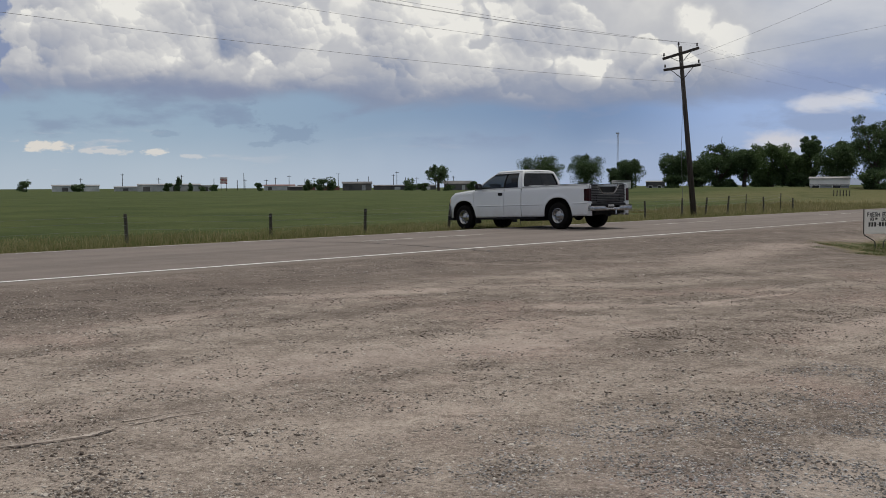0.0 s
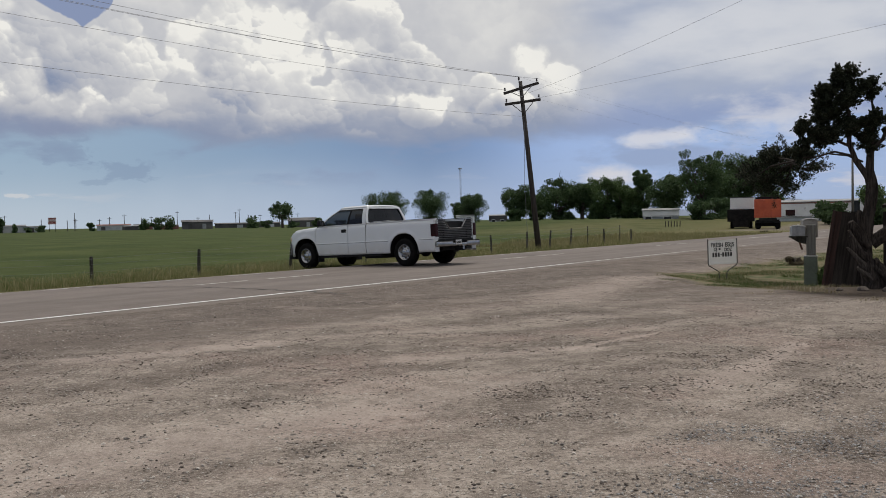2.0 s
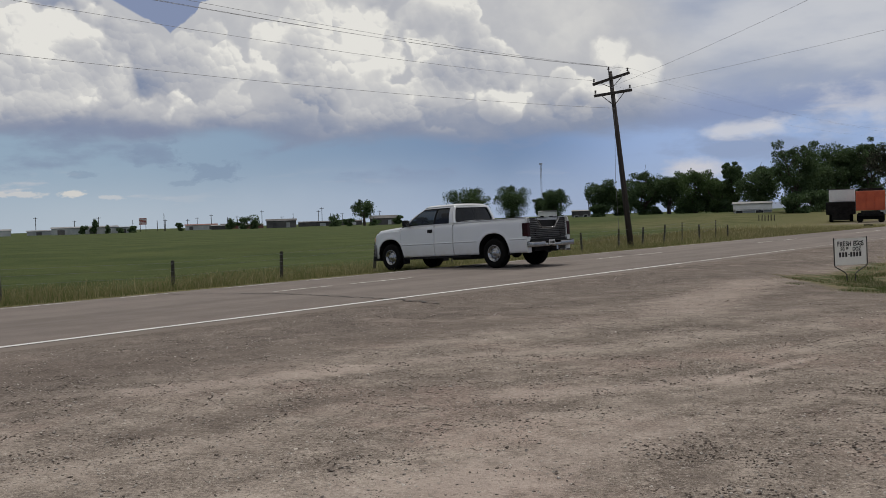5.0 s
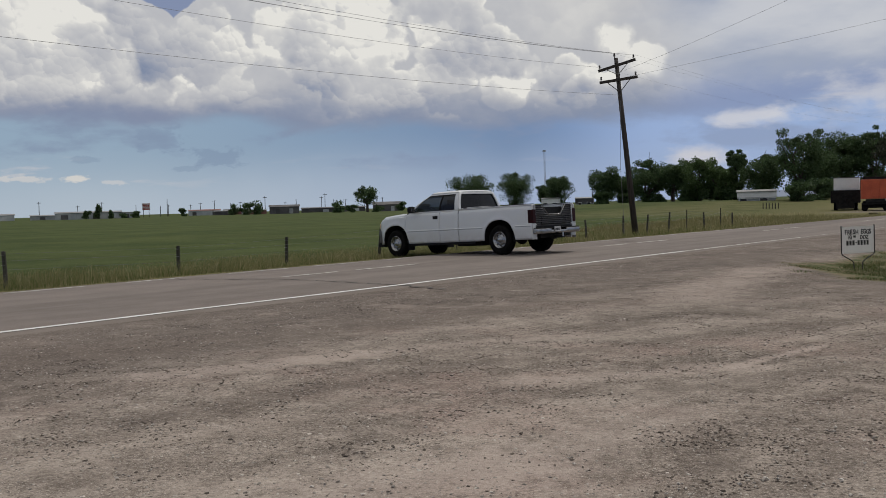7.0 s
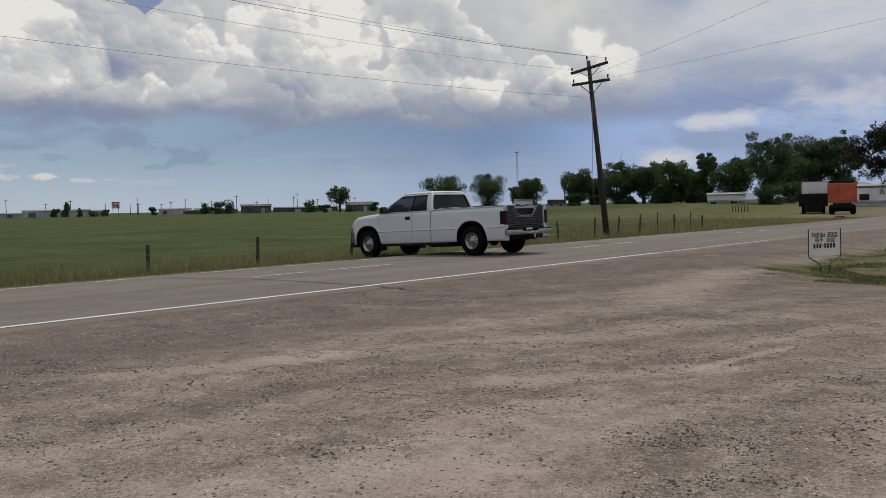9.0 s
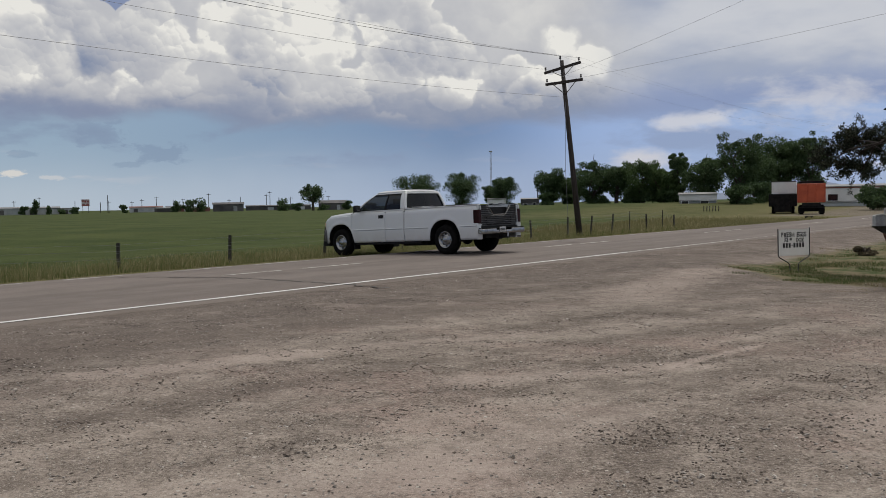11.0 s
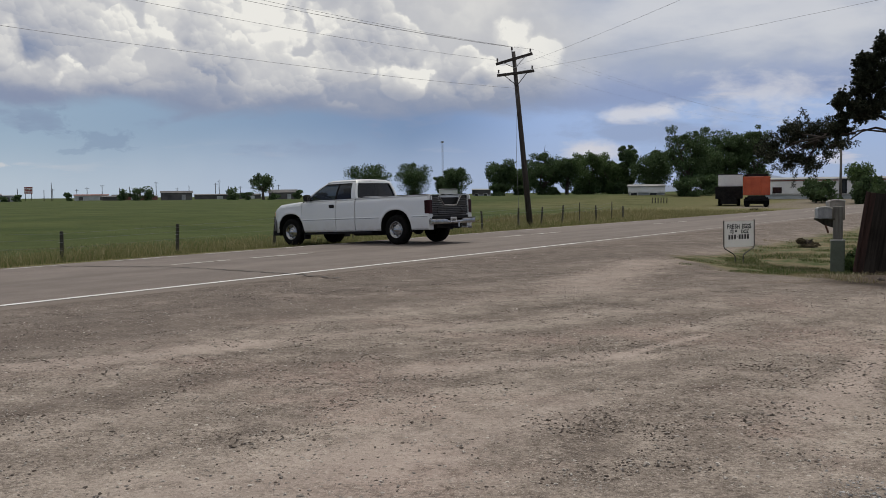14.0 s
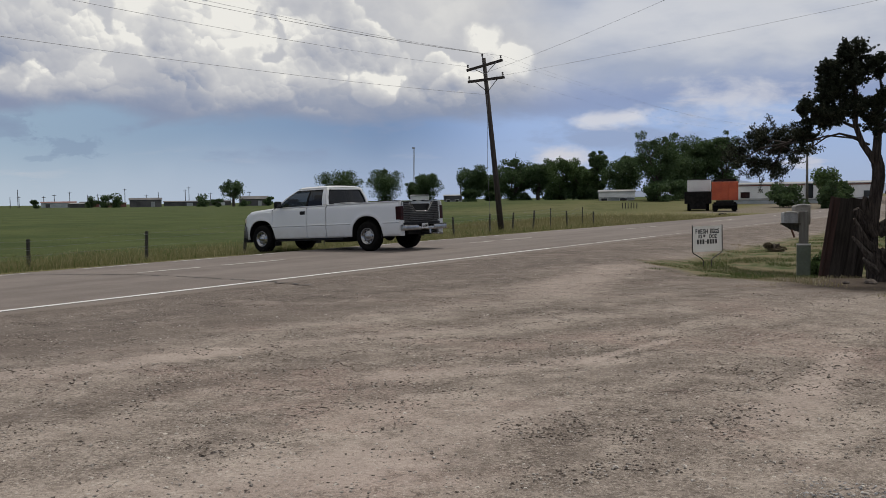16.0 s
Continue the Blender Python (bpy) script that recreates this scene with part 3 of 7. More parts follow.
def build_ground():
    us, vs = spread(-900, 900, -30, 60, 0.45, 1.16), spread(-900, 2600, -6, 21, 0.30, 1.14)
    # along the road and square to it
    verts = []
    for s in us:
        for n in vs:
            x, y = at_road(s, n)
            z = ground_z(x, y)
            near = 1 - smooth(16, 30, math.hypot(x, y))
            z += near * (0.03 * noise.noise((x * 0.5, y * 0.5, 0)) + 0.014 * noise.noise((x * 2.1, y * 2.1, 4))) * (1 - smooth(9.3, 10.1, n))
            if NEAR_EDGE + 0.45 < n < FAR_EDGE - 0.2:
                z -= 0.06
            verts.append((x, y, z))
    k = len(vs)
    faces = [(i * k + j, (i + 1) * k + j, (i + 1) * k + j + 1, i * k + j + 1) for i in range(len(us) - 1) for j in range(k - 1)]
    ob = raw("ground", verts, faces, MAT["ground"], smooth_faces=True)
    return tagged(ob, "pinkish grey dirt lot, grass verge and wide green field", "ground", kind="structure")


def strip(s_list, n_of, z_of, half):
    """A flat ribbon along the road."""
    verts, faces = [], []
    for s in s_list:
        n = n_of(s)
        for side_n in (n - half, n + half):
            verts.append((*at_road(s, side_n), z_of(side_n)))
    for i in range(len(s_list) - 1):
        faces.append((2 * i, 2 * i + 2, 2 * i + 3, 2 * i + 1))
    return verts, faces


def road_z(n):
    return 0.012 - 0.055 * smooth(11.5, 18.0, n)


def build_road():
    rng = random.Random(5)
    ss = [-90 + 0.8 * i for i in range(0, 340)] + [190 + 8 * i for i in range(0, 60)]
    ns = [NEAR_EDGE - 0.02, NEAR_EDGE + 0.1, 11.2, 12.2, 13.2, 14.2, 15.2, 16.2, FAR_EDGE - 0.12, FAR_EDGE]
    verts, faces = [], []
    for s in ss:
        a, b = 0.22 * noise.noise((s * 0.6, 0, 0)) + 0.10 * noise.noise((s * 2.2, 3, 0)), 0.10 * noise.noise((s * 0.8, 9, 0))
        for j, n in enumerate(ns):
            nn = n + (a if j == 0 else b if j == len(ns) - 1 else 0)
            x, y = at_road(s, nn)
            lift = smooth(90, 128, math.hypot(x, y)) * 0.6 * smooth(-0.16, 0.06, x / max(math.hypot(x, y), 1.0))
            verts.append((x, y, (-0.05 if j in (0, len(ns) - 1) else road_z(n)) + lift))
    k = len(ns)
    faces = [(i * k + j, (i + 1) * k + j, (i + 1) * k + j + 1, i * k + j + 1) for i in range(len(ss) - 1) for j in range(k - 1)]
    road = tagged(raw("road", verts, faces, MAT["asphalt"], smooth_faces=True), "worn grey-brown asphalt country road with faded lines", "road", kind="structure")

    def line(name, s0, s1, n, half, mat, label):
        steps = [s0 + (s1 - s0) * i / max(2, int((s1 - s0) / 0.8)) for i in range(max(2, int((s1 - s0) / 0.8)) + 1)]
        v, f = strip(steps, lambda s: n + 0.02 * noise.noise((s * 0.3, n, 0)), lambda w: road_z(w) + 0.006, half)
        tagged(raw(name, v, f, mat, road), label)

    line("edge_line", -40, 21, EDGE_LINE, 0.062, MAT["paint_line"], "worn white edge line")
    line("edge_line", 21, 29, EDGE_LINE, 0.058, MAT["faded_line"], "faded white edge line")
    line("edge_line", 29, 58, EDGE_LINE, 0.05, MAT["ghost_line"], "nearly worn away edge line")
    for i in range(-4, 8):
        s0 = 11.2 + 11.9 * i
        line("centre_dash", s0, s0 + 1.5, CENTRE_LINE, 0.068, MAT["faded_line"], "faded centre line dash")
        line("centre_dash", s0 + 2.1, s0 + 4.0, CENTRE_LINE, 0.068, MAT["faded_line"], "faded centre line dash")
    for i in range(26):
        s0 = -22 + 2.4 * i
        line("far_edge_line", s0, s0 + rng.uniform(0.9, 2.3), 16.78, 0.05, MAT["faded_line"], "faded far edge line")

    def crack(points, half, name="crack"):
        pts = []
        for (x0, y0), (x1, y1) in zip(points, points[1:]):
            for i in range(14):
                f = i / 14
                pts.append((x0 + (x1 - x0) * f + rng.uniform(-0.05, 0.05), y0 + (y1 - y0) * f + rng.uniform(-0.05, 0.05)))
        v, f = [], []
        for i, (x, y) in enumerate(pts):
            q = pts[min(i + 1, len(pts) - 1)] if i < len(pts) - 1 else (2 * x - pts[i - 1][0], 2 * y - pts[i - 1][1])
            d = Vector((q[0] - x, q[1] - y)).normalized()
            w = half * rng.uniform(0.35, 1.2)
            z = road_z(across(x, y)) + 0.005
            v += [(x - d.y * w, y + d.x * w, z), (x + d.y * w, y - d.x * w, z)]
        for i in range(len(pts) - 1):
            f.append((2 * i, 2 * i + 1, 2 * i + 3, 2 * i + 2))
        tagged(raw(name, v, f, MAT["tar"], road), "dark road crack")

    crack([(-8.3, 17.35), (-6.0, 16.75), (-4.6, 15.7), (-3.2, 14.75), (-2.3, 13.9)], 0.036)
    crack([(-13.6, 9.6), (-12.4, 9.4), (-11.0, 8.6), (-9.4, 7.0)], 0.03)
    crack([(0.8, 31.2), (2.0, 28.0), (3.4, 26.6)], 0.035)
    crack([(9.5, 44.5), (10.8, 41.5), (12.2, 39.8)], 0.04)
    return road


ground = build_ground()
build_road()


def slab_edge():
    """A broken strip of old paving edge in the lot, with its dark joint."""
    rng = random.Random(9)
    crack_at = [(-2.6, 0.71), (-2.47, 0.83), (-2.34, 0.96), (-2.21, 1.11), (-2.18, 1.28)]
    slab_at = [(-2.17, 1.36), (-2.05, 1.56), (-1.85, 1.78)]
    for name, line_at, off, half, lift_z, mat in (("joint", crack_at, 0.0, 0.010, 0.008, "clod"), ("paving_edge", crack_at, 0.035, 0.020, 0.006, "slab"), ("paving_edge", slab_at, 0.0, 0.007, 0.006, "slab"), ("paving_edge", slab_at, 0.10, 0.007, 0.006, "slab"), ("joint", slab_at, -0.012, 0.003, 0.006, "clod")):
        verts, faces = [], []
        for (x0, y0), (x1, y1) in zip(line_at, line_at[1:]):
            d = Vector((x1 - x0, y1 - y0)).normalized()
            for i in range(10):
                x, y = x0 + (x1 - x0) * i / 10 - d.y * off, y0 + (y1 - y0) * i / 10 + d.x * off
                w = half * rng.uniform(0.3, 1.3)
                z = 0.03 * noise.noise((x * 0.5, y * 0.5, 0)) + 0.014 * noise.noise((x * 2.1, y * 2.1, 4)) + lift_z
                verts += [(x - d.y * w, y + d.x * w, z), (x + d.y * w, y - d.x * w, z)]
        faces = [(2 * i, 2 * i + 1, 2 * i + 3, 2 * i + 2) for i in range(len(verts) // 2 - 1)]
        raw(name, verts, faces, MAT[mat], ground)


slab_edge()


def scatter_stones(name, label, mat, count, size, seed, where):
    """Loose stones on the lot as one mesh."""
    rng = np.random.default_rng(seed)
    base = np.array([(1, 0, 0), (-0.5, 0.87, 0.0), (-0.5, -0.87, 0.0), (0.35, 0.45, 0.48), (-0.5, 0.0, 0.42), (0.3, -0.5, 0.46)])
    tri = np.array([(0, 1, 3), (1, 2, 4), (2, 0, 5), (0, 3, 5), (1, 4, 3), (2, 5, 4), (3, 4, 5)])
    verts, faces, made = [], [], 0
    while made < count:
        x, y = where(rng)
        if x is None:
            continue
        r = size[0] + (size[1] - size[0]) * rng.random() ** 3.2
        a = rng.random() * 6.283
        c, s = math.cos(a), math.sin(a)
        pts = base * (r * rng.uniform(0.7, 1.3, 3)) * rng.uniform(0.8, 1.2, (6, 1))
        n = across(x, y)
        near = 1 - smooth(16, 30, math.hypot(x, y))
        z = ground_z(x, y) + near * (0.03 * noise.noise((x * 0.5, y * 0.5, 0)) + 0.014 * noise.noise((x * 2.1, y * 2.1, 4))) * (1 - smooth(9.3, 10.1, n))
        verts.append(np.stack([x + pts[:, 0] * c - pts[:, 1] * s, y + pts[:, 0] * s + pts[:, 1] * c, z + pts[:, 2] - r * 0.12], 1))
        faces.append(tri + 6 * made)
        made += 1
    return tagged(raw(name, np.concatenate(verts).tolist(), np.concatenate(faces).tolist(), mat), label, "gravel", kind="stuff")


def on_lot(rng):
    y = 0.3 + 19.0 * rng.random() ** 1.7
    x = (rng.random() * 2 - 1) * (3.4 + max(y, 0.0) * 0.62) - 0.6
    if across(x, y) > 9.9 or (x > 3.4 and y > 12):
        return None, None
    return x, y


def on_gravel(rng):
    """The bed of crushed rock at the lot's near corner."""
    x, y = -0.6 + 4.6 * rng.random(), 0.4 + 5.0 * rng.random() ** 1.5
    if 0.5 * x - 0.55 * y + 0.9 * noise.noise((x * 0.9, y * 0.9, 31)) + 0.5 * rng.random() < -0.75:
        return None, None
    return x, y


def in_drifts(rng):
    x, y = on_lot(rng)
    if x is None or (x < 0.4 and y < 4.5 and rng.random() < 0.65) or noise.noise((along(x, y) * 0.22, (across(x, y) + 0.0158 * along(x, y) ** 2) * 1.1, 7.0)) + 0.35 * noise.noise((x * 2.5, y * 2.5, 2.0)) + 0.9 * rng.random() < 0.34:
        return None, None
    return x, y


def in_heaps(rng):
    """Churned patches of clods."""
    cx, cy, w = ((0.42, 4.12, 0.20), (0.95, 4.75, 0.22), (0.35, 4.85, 0.16), (-0.3, 6.4, 0.25), (1.9, 6.6, 0.25), (-1.7, 8.6, 0.5), (0.9, 1.9, 0.45), (0.3, 2.7, 0.3))[int(rng.random() * 8)]
    return cx + rng.normal() * w, cy + rng.normal() * w * 0.8


scatter_stones("churned_clods", "dark churned clods in patches on the lot", MAT["clod"], 1000, (0.004, 0.015), 8, in_heaps)
scatter_stones("gravel_stones", "small pale and grey stones strewn over the lot", MAT["stone"], 56000, (0.0035, 0.014), 3, on_lot)
scatter_stones("crushed_rock", "bluish grey crushed rock strewn over the dirt", MAT["crushed"], 36000, (0.004, 0.012), 5, on_gravel)
scatter_stones("loose_stones", "larger loose pale stones on the dirt lot", MAT["stone"], 5000, (0.005, 0.019), 6, on_lot)
scatter_stones("dirt_lumps", "larger dark lumps of dirt on the lot", MAT["clod"], 13000, (0.005, 0.016), 7, in_drifts)
scatter_stones("dirt_crumbs", "dark dirt crumbs and clods on the lot", MAT["clod"], 50000, (0.004, 0.0125), 4, in_drifts)


# ---- grass ----
def blades(name, label, mat, count, seed, where, height, width, droop=0.45):
    """Grass as one mesh of bent, tapered blades."""
    rng = np.random.default_rng(seed)
    verts, faces, made = [], [], 0
    while made < count:
        spot = where(rng)
        if spot is None:
            continue
        x, y, h = spot
        h *= height[0] + (height[1] - height[0]) * rng.random()
        a, lean = rng.random() * 6.283, rng.random() * droop * h
        w = width * (0.6 + 0.8 * rng.random())
        c, s = math.cos(a), math.sin(a)
        b = rng.random() * 6.283
        lx, ly = math.cos(b) * lean, math.sin(b) * lean
        z = ground_z(x, y) - 0.02
        k = 5 * made
        verts += [(x - c * w, y - s * w, z), (x + c * w, y + s * w, z), (x - c * w * 0.7 + lx * 0.35, y - s * w * 0.7 + ly * 0.35, z + h * 0.55), (x + c * w * 0.7 + lx * 0.35, y + s * w * 0.7 + ly * 0.35, z + h * 0.55), (x + lx, y + ly, z + h)]
        faces += [(k, k + 1, k + 3, k + 2), (k + 2, k + 3, k + 4)]
        made += 1
    return tagged(raw(name, verts, faces, mat), label, "grass", kind="stuff")


def verge_spot(rng):
    s = -18 + 80 * rng.random() ** 1.2
    n = 18.1 + 11.0 * rng.random() ** 1.6
    x, y = at_road(s, n)
    tall = (0.18 + 0.72 * smooth(17.8, 20.6, n)) * (1 - 0.72 * smooth(21.5, 28.0, n)) * (0.75 + 0.75 * noise.noise((x * 0.4, y * 0.4, 1)) + 0.4 * noise.noise((x * 1.7, y * 1.7, 5)))
    return x, y, max(tall, 0.12)


def crop_spot(rng):
    s = -30 + 130 * rng.random()
    n = 20.5 + 50 * rng.random() ** 1.6
    x, y = at_road(s, n)
    return x, y, 0.75 + 0.4 * noise.noise((x * 0.2, y * 0.2, 6))


def lawn_spot(rng):
    x, y = 3.4 + 13 * rng.random() ** 1.5, 10.9 + 23 * rng.random() ** 1.4
    d = min(x - 3.75, 0.45 * (y - 14.9 + 2.0 * (x - 4.15)), 7.1 - across(x, y)) + 1.0 * noise.noise((x * 0.8, y * 0.8, 3)) + 0.5 * noise.noise((x * 2.6, y * 2.6, 9))
    if d < 0 or math.hypot(x - 7.1, y - 13.3) < 1.9 or noise.noise((x * 0.9, y * 0.9, 8)) < -0.14 + 0.22 * smooth(5.6, 7.5, x):
        return None
    if rng.random() > 0.10 + 0.90 * min(d / 1.2, 1.0):
        return None
    return x, y, 0.15 + 0.60 * min(d, 1.0) + 0.5 * max(0.0, noise.noise((x * 1.3, y * 1.3, 11)))


def dry_spot(rng):
    x, y = 3.4 + 10 * rng.random() ** 1.3, 10.9 + 19 * rng.random() ** 1.8
    d = min(x - 3.75, 0.45 * (y - 14.6 + 2.0 * (x - 4.15)), 7.1 - across(x, y)) + 1.3 * noise.noise((x * 0.8, y * 0.8, 3)) + 0.8 * noise.noise((x * 2.6, y * 2.6, 9))
    if d < -0.15 or math.hypot(x - 7.1, y - 13.3) < 1.6 or noise.noise((x * 0.7, y * 0.7, 15)) < -0.05 - 0.5 * (y < 14.5):
        return None
    if rng.random() > 0.12 + 0.88 * min(max(d, 0.0) / 1.1, 1.0):
        return None
    return x, y, 0.35 + 0.35 * min(max(d, 0.0), 1.0) + 0.8 * max(0.0, noise.noise((x * 1.1, y * 1.1, 12)))


blades("verge_grass", "tall straw-coloured and green grass along the road", MAT["grass_tall"], 95000, 11, verge_spot, (0.14, 0.64), 0.005, 0.95)
blades("verge_weeds", "soft green weeds among the roadside grass", MAT["grass_weed"], 72000, 16, verge_spot, (0.10, 0.48), 0.0065, 0.8)


def berm_spot(rng):
    s, n = 44 + 26 * rng.random(), 17.9 + 13 * rng.random() ** 1.3
    x, y = at_road(s, n)
    if rng.random() < smooth(60, 70, s):
        return None
    return x, y, (0.25 + 0.75 * smooth(17.8, 20.0, n)) * (0.8 + 0.8 * noise.noise((x * 0.3, y * 0.3, 21)))


blades("berm_grass", "uneven straw and green grass on the bank by the yard", MAT["grass_tall"], 30000, 17, berm_spot, (0.10, 0.45), 0.013)
blades("crop_plants", "low dark green crop in the field", MAT["crop"], 16000, 12, crop_spot, (0.03, 0.08), 0.010)
blades("lawn_grass", "short patchy green grass round the yard sign", MAT["grass_green"], 74000, 13, lawn_spot, (0.025, 0.12), 0.005, 0.8)
blades("dry_grass", "dry straw-coloured grass at the lot edge", MAT["grass_dry"], 56000, 14, dry_spot, (0.02, 0.10), 0.004, 0.95)


# ---- trees ----
def leaf_mesh(name, spots, size, seed, mat, parent, label="", slim=0.55):
    """A crown of many small leaf clumps: spots are rows of centre and spread."""
    rng = np.random.default_rng(seed)
    centres = []
    for (cx, cy, cz), (sx, sy, sz), count in spots:
        d = rng.normal(size=(count, 3))
        d *= (np.clip(np.abs(rng.normal(0.75, 0.25, (count, 1))), 0, 1.05) / np.linalg.norm(d, axis=1, keepdims=True))
        centres.append(d * (sx, sy, sz) + (cx, cy, cz))
    c = np.concatenate(centres)
    k = len(c)
    u, v = rng.normal(size=(k, 3)), rng.normal(size=(k, 3))
    u /= np.linalg.norm(u, axis=1, keepdims=True)
    v -= u * (u * v).sum(1, keepdims=True)
    v /= np.linalg.norm(v, axis=1, keepdims=True)
    r = size * rng.uniform(0.5, 1.35, (k, 1))
    quad = np.stack([c + u * r, c + v * r * slim, c - u * r, c - v * r * slim], 1).reshape(-1, 3)
    faces = np.arange(4 * k).reshape(-1, 4)
    return tagged(raw(name, quad.tolist(), faces.tolist(), mat, parent), label)


def limb(bm, rng, a, way, length, r, level, tips, kink=0.25, split=3):
    """A crooked limb with branches; the ends are kept in tips."""
    pts, radii, p, d = [Vector(a)], [r], Vector(a), Vector(way).normalized()
    for i in range(4):
        d = (d + Vector((rng.uniform(-kink, kink), rng.uniform(-kink, kink), rng.uniform(-kink * 0.5, kink * 0.8)))).normalized()
        p = p + d * (length / 4)
        pts.append(p)
        radii.append(max(r * (1 - 0.17 * (i + 1)), 0.004))
    tube(bm, pts, radii, 6 if r > 0.03 else 4)
    if level == 0:
        tips.append(pts[-1])
        tips.append(pts[2])
        return
    for i in range(split):
        at = pts[rng.choice((2, 3, 4, 4))]
        turn = (d + Vector((rng.uniform(-1, 1), rng.uniform(-1, 1), rng.uniform(-0.3, 0.7)))).normalized()
        limb(bm, rng, at, turn, length * rng.uniform(0.55, 0.8), r * 0.5, level - 1, tips, kink, split)


def far_tree(x, y, height, width, mat, seed, label, group, bare=0.22, size=0.27, density=1.0, split=3):
    """A broadleaf tree: a forked trunk, limbs, and a crown of clumps with gaps and an uneven outline."""
    rng = random.Random(seed)
    z = ground_z(x, y)
    tree = thing("tree", label, "tree", pose(x, y, z), group)
    bm, tips = bmesh.new(), []
    fork = height * (bare + 0.08)
    tube(bm, [(0, 0, -0.2), (rng.uniform(-0.1, 0.1), 0, fork * 0.5), (rng.uniform(-0.2, 0.2), rng.uniform(-0.2, 0.2), fork)], [width * 0.045 + 0.09, width * 0.035 + 0.07, width * 0.03 + 0.05], 8)
    for i in range(4 + int(width / 3)):
        a = i * 2.4 + rng.uniform(-0.5, 0.5)
        spread_out = width * rng.uniform(0.12, 0.42)
        top = height * rng.uniform(0.55, 0.95)
        way = Vector((math.cos(a) * spread_out, math.sin(a) * spread_out, top - fork))
        limb(bm, rng, (0, 0, fork * rng.uniform(0.75, 1.0)), way, way.length * 0.72, width * 0.018 + 0.03, 1, tips, 0.25, split)
    part("trunk", bm, MAT["bark"], tree, "dark rough bark")
    spots = []
    for t in tips:
        r = max(width * rng.uniform(0.05, 0.15), 0.42)
        q = Vector(t)
        q.x, q.y = max(min(q.x, width * 0.46), -width * 0.46), max(min(q.y, width * 0.46), -width * 0.46)
        q.z = max(min(q.z, height - r * 0.6), height * bare)
        spots.append((q, (r, r, r * 0.75), int((40 + 60 * rng.random()) * density)))
    for i in range(int(16 * density)):
        a, f = rng.uniform(0, 6.28), rng.uniform(0.1, 1.0) ** 0.5
        zz = rng.uniform(bare, 0.88)
        fit_in = math.sin(math.pi * min(max((zz - bare) / (1.12 - bare), 0.05), 0.95)) ** 0.6
        r = max(width * rng.uniform(0.11, 0.19), 0.5)
        spots.append(((math.cos(a) * f * width * 0.40 * fit_in, math.sin(a) * f * width * 0.40 * fit_in, zz * height), (r, r, r * 0.8), int(85 * density)))
    leaf_mesh("crown", spots, size, seed, mat, tree)
    return tree


def shrub(x, y, height, width, mat, seed, label, group, size=0.25, count=160):
    """A bush that is leafy down to the ground, on a few stems."""
    rng = random.Random(seed)
    bush = thing("bush", label, "bush", pose(x, y, ground_z(x, y)), group)
    bm = bmesh.new()
    for i in range(5):
        a = i * 1.3
        tube(bm, [(0, 0, -0.1), (math.cos(a) * width * 0.1, math.sin(a) * width * 0.1, height * 0.4), (math.cos(a) * width * 0.22, math.sin(a) * width * 0.22, height * 0.75)], [0.05, 0.035, 0.015], 5)
    part("stems", bm, MAT["bark"], bush)
    spots = []
    for i in range(11):
        a, f = rng.uniform(0, 6.28), rng.uniform(0, 0.34)
        zz = rng.uniform(0.06, 0.80)
        r = rng.uniform(0.14, 0.24)
        spots.append(((math.cos(a) * f * width, math.sin(a) * f * width, zz * height), (r * width, r * width, r * height), count))
    leaf_mesh("leaves", spots, size, seed, mat, bush)
    return bush


ROW = "trees behind the field"
for i, (x, y, h, w, light_leaf) in enumerate((
        (-24.6, 198.1, 7.4, 9.6, 0), (-14.9, 194.1, 7.2, 8.6, 0), (-5.8, 189.6, 5.4, 5.6, 0), (-8.5, 196.0, 4.6, 4.5, 0),
        (3.0, 149.6, 5.6, 6.0, 0), (6.2, 153.0, 4.6, 5.0, 0), (9.0, 145.5, 6.0, 6.0, 0), (12.8, 144.3, 5.9, 6.2, 0), (16.2, 139.6, 5.9, 5.6, 1), (19.2, 138.0, 5.4, 4.6, 1),
        (21.4, 138.0, 6.6, 2.6, 0), (23.8, 132.6, 6.3, 5.4, 0), (26.6, 121.8, 8.6, 6.6, 0), (29.8, 126.0, 6.6, 5.0, 0), (33.4, 131.0, 8.9, 6.0, 0), (37.6, 130.0, 9.2, 5.8, 0), (35.6, 134.0, 8.0, 5.6, 1))):
    leaf = MAT["leaf_light" if light_leaf else "leaf_far"]
    name = "broad light green tree beyond the field" if light_leaf else "broad dark green tree standing beyond the field"
    far_tree(x, y, h * ((1.07, 0.93, 1.10, 0.98)[i % 4] if h < 7 else 1.03), w * (1.08, 1.0, 1.2)[i % 3], leaf, 40 + i, name, ROW, (0.03, 0.17, 0.08)[i % 3] if h < 7 else 0.13, 0.13, 2.7)
far_tree(-65.7, 271.9, 7.9, 9.6, MAT["leaf_far"], 72, "lone open-crowned tree among far roofs", ROW, 0.34, 0.26, 0.9, 3)
shrub(-69.5, 268.0, 2.4, 4.0, MAT["leaf_far"], 171, "dark bush at the far edge of the field", "bushes at the field's far edge", 0.3, 90)
shrub(-62.0, 270.0, 2.0, 4.4, MAT["leaf_far"], 172, "dark bush at the far edge of the field", "bushes at the field's far edge", 0.3, 90)
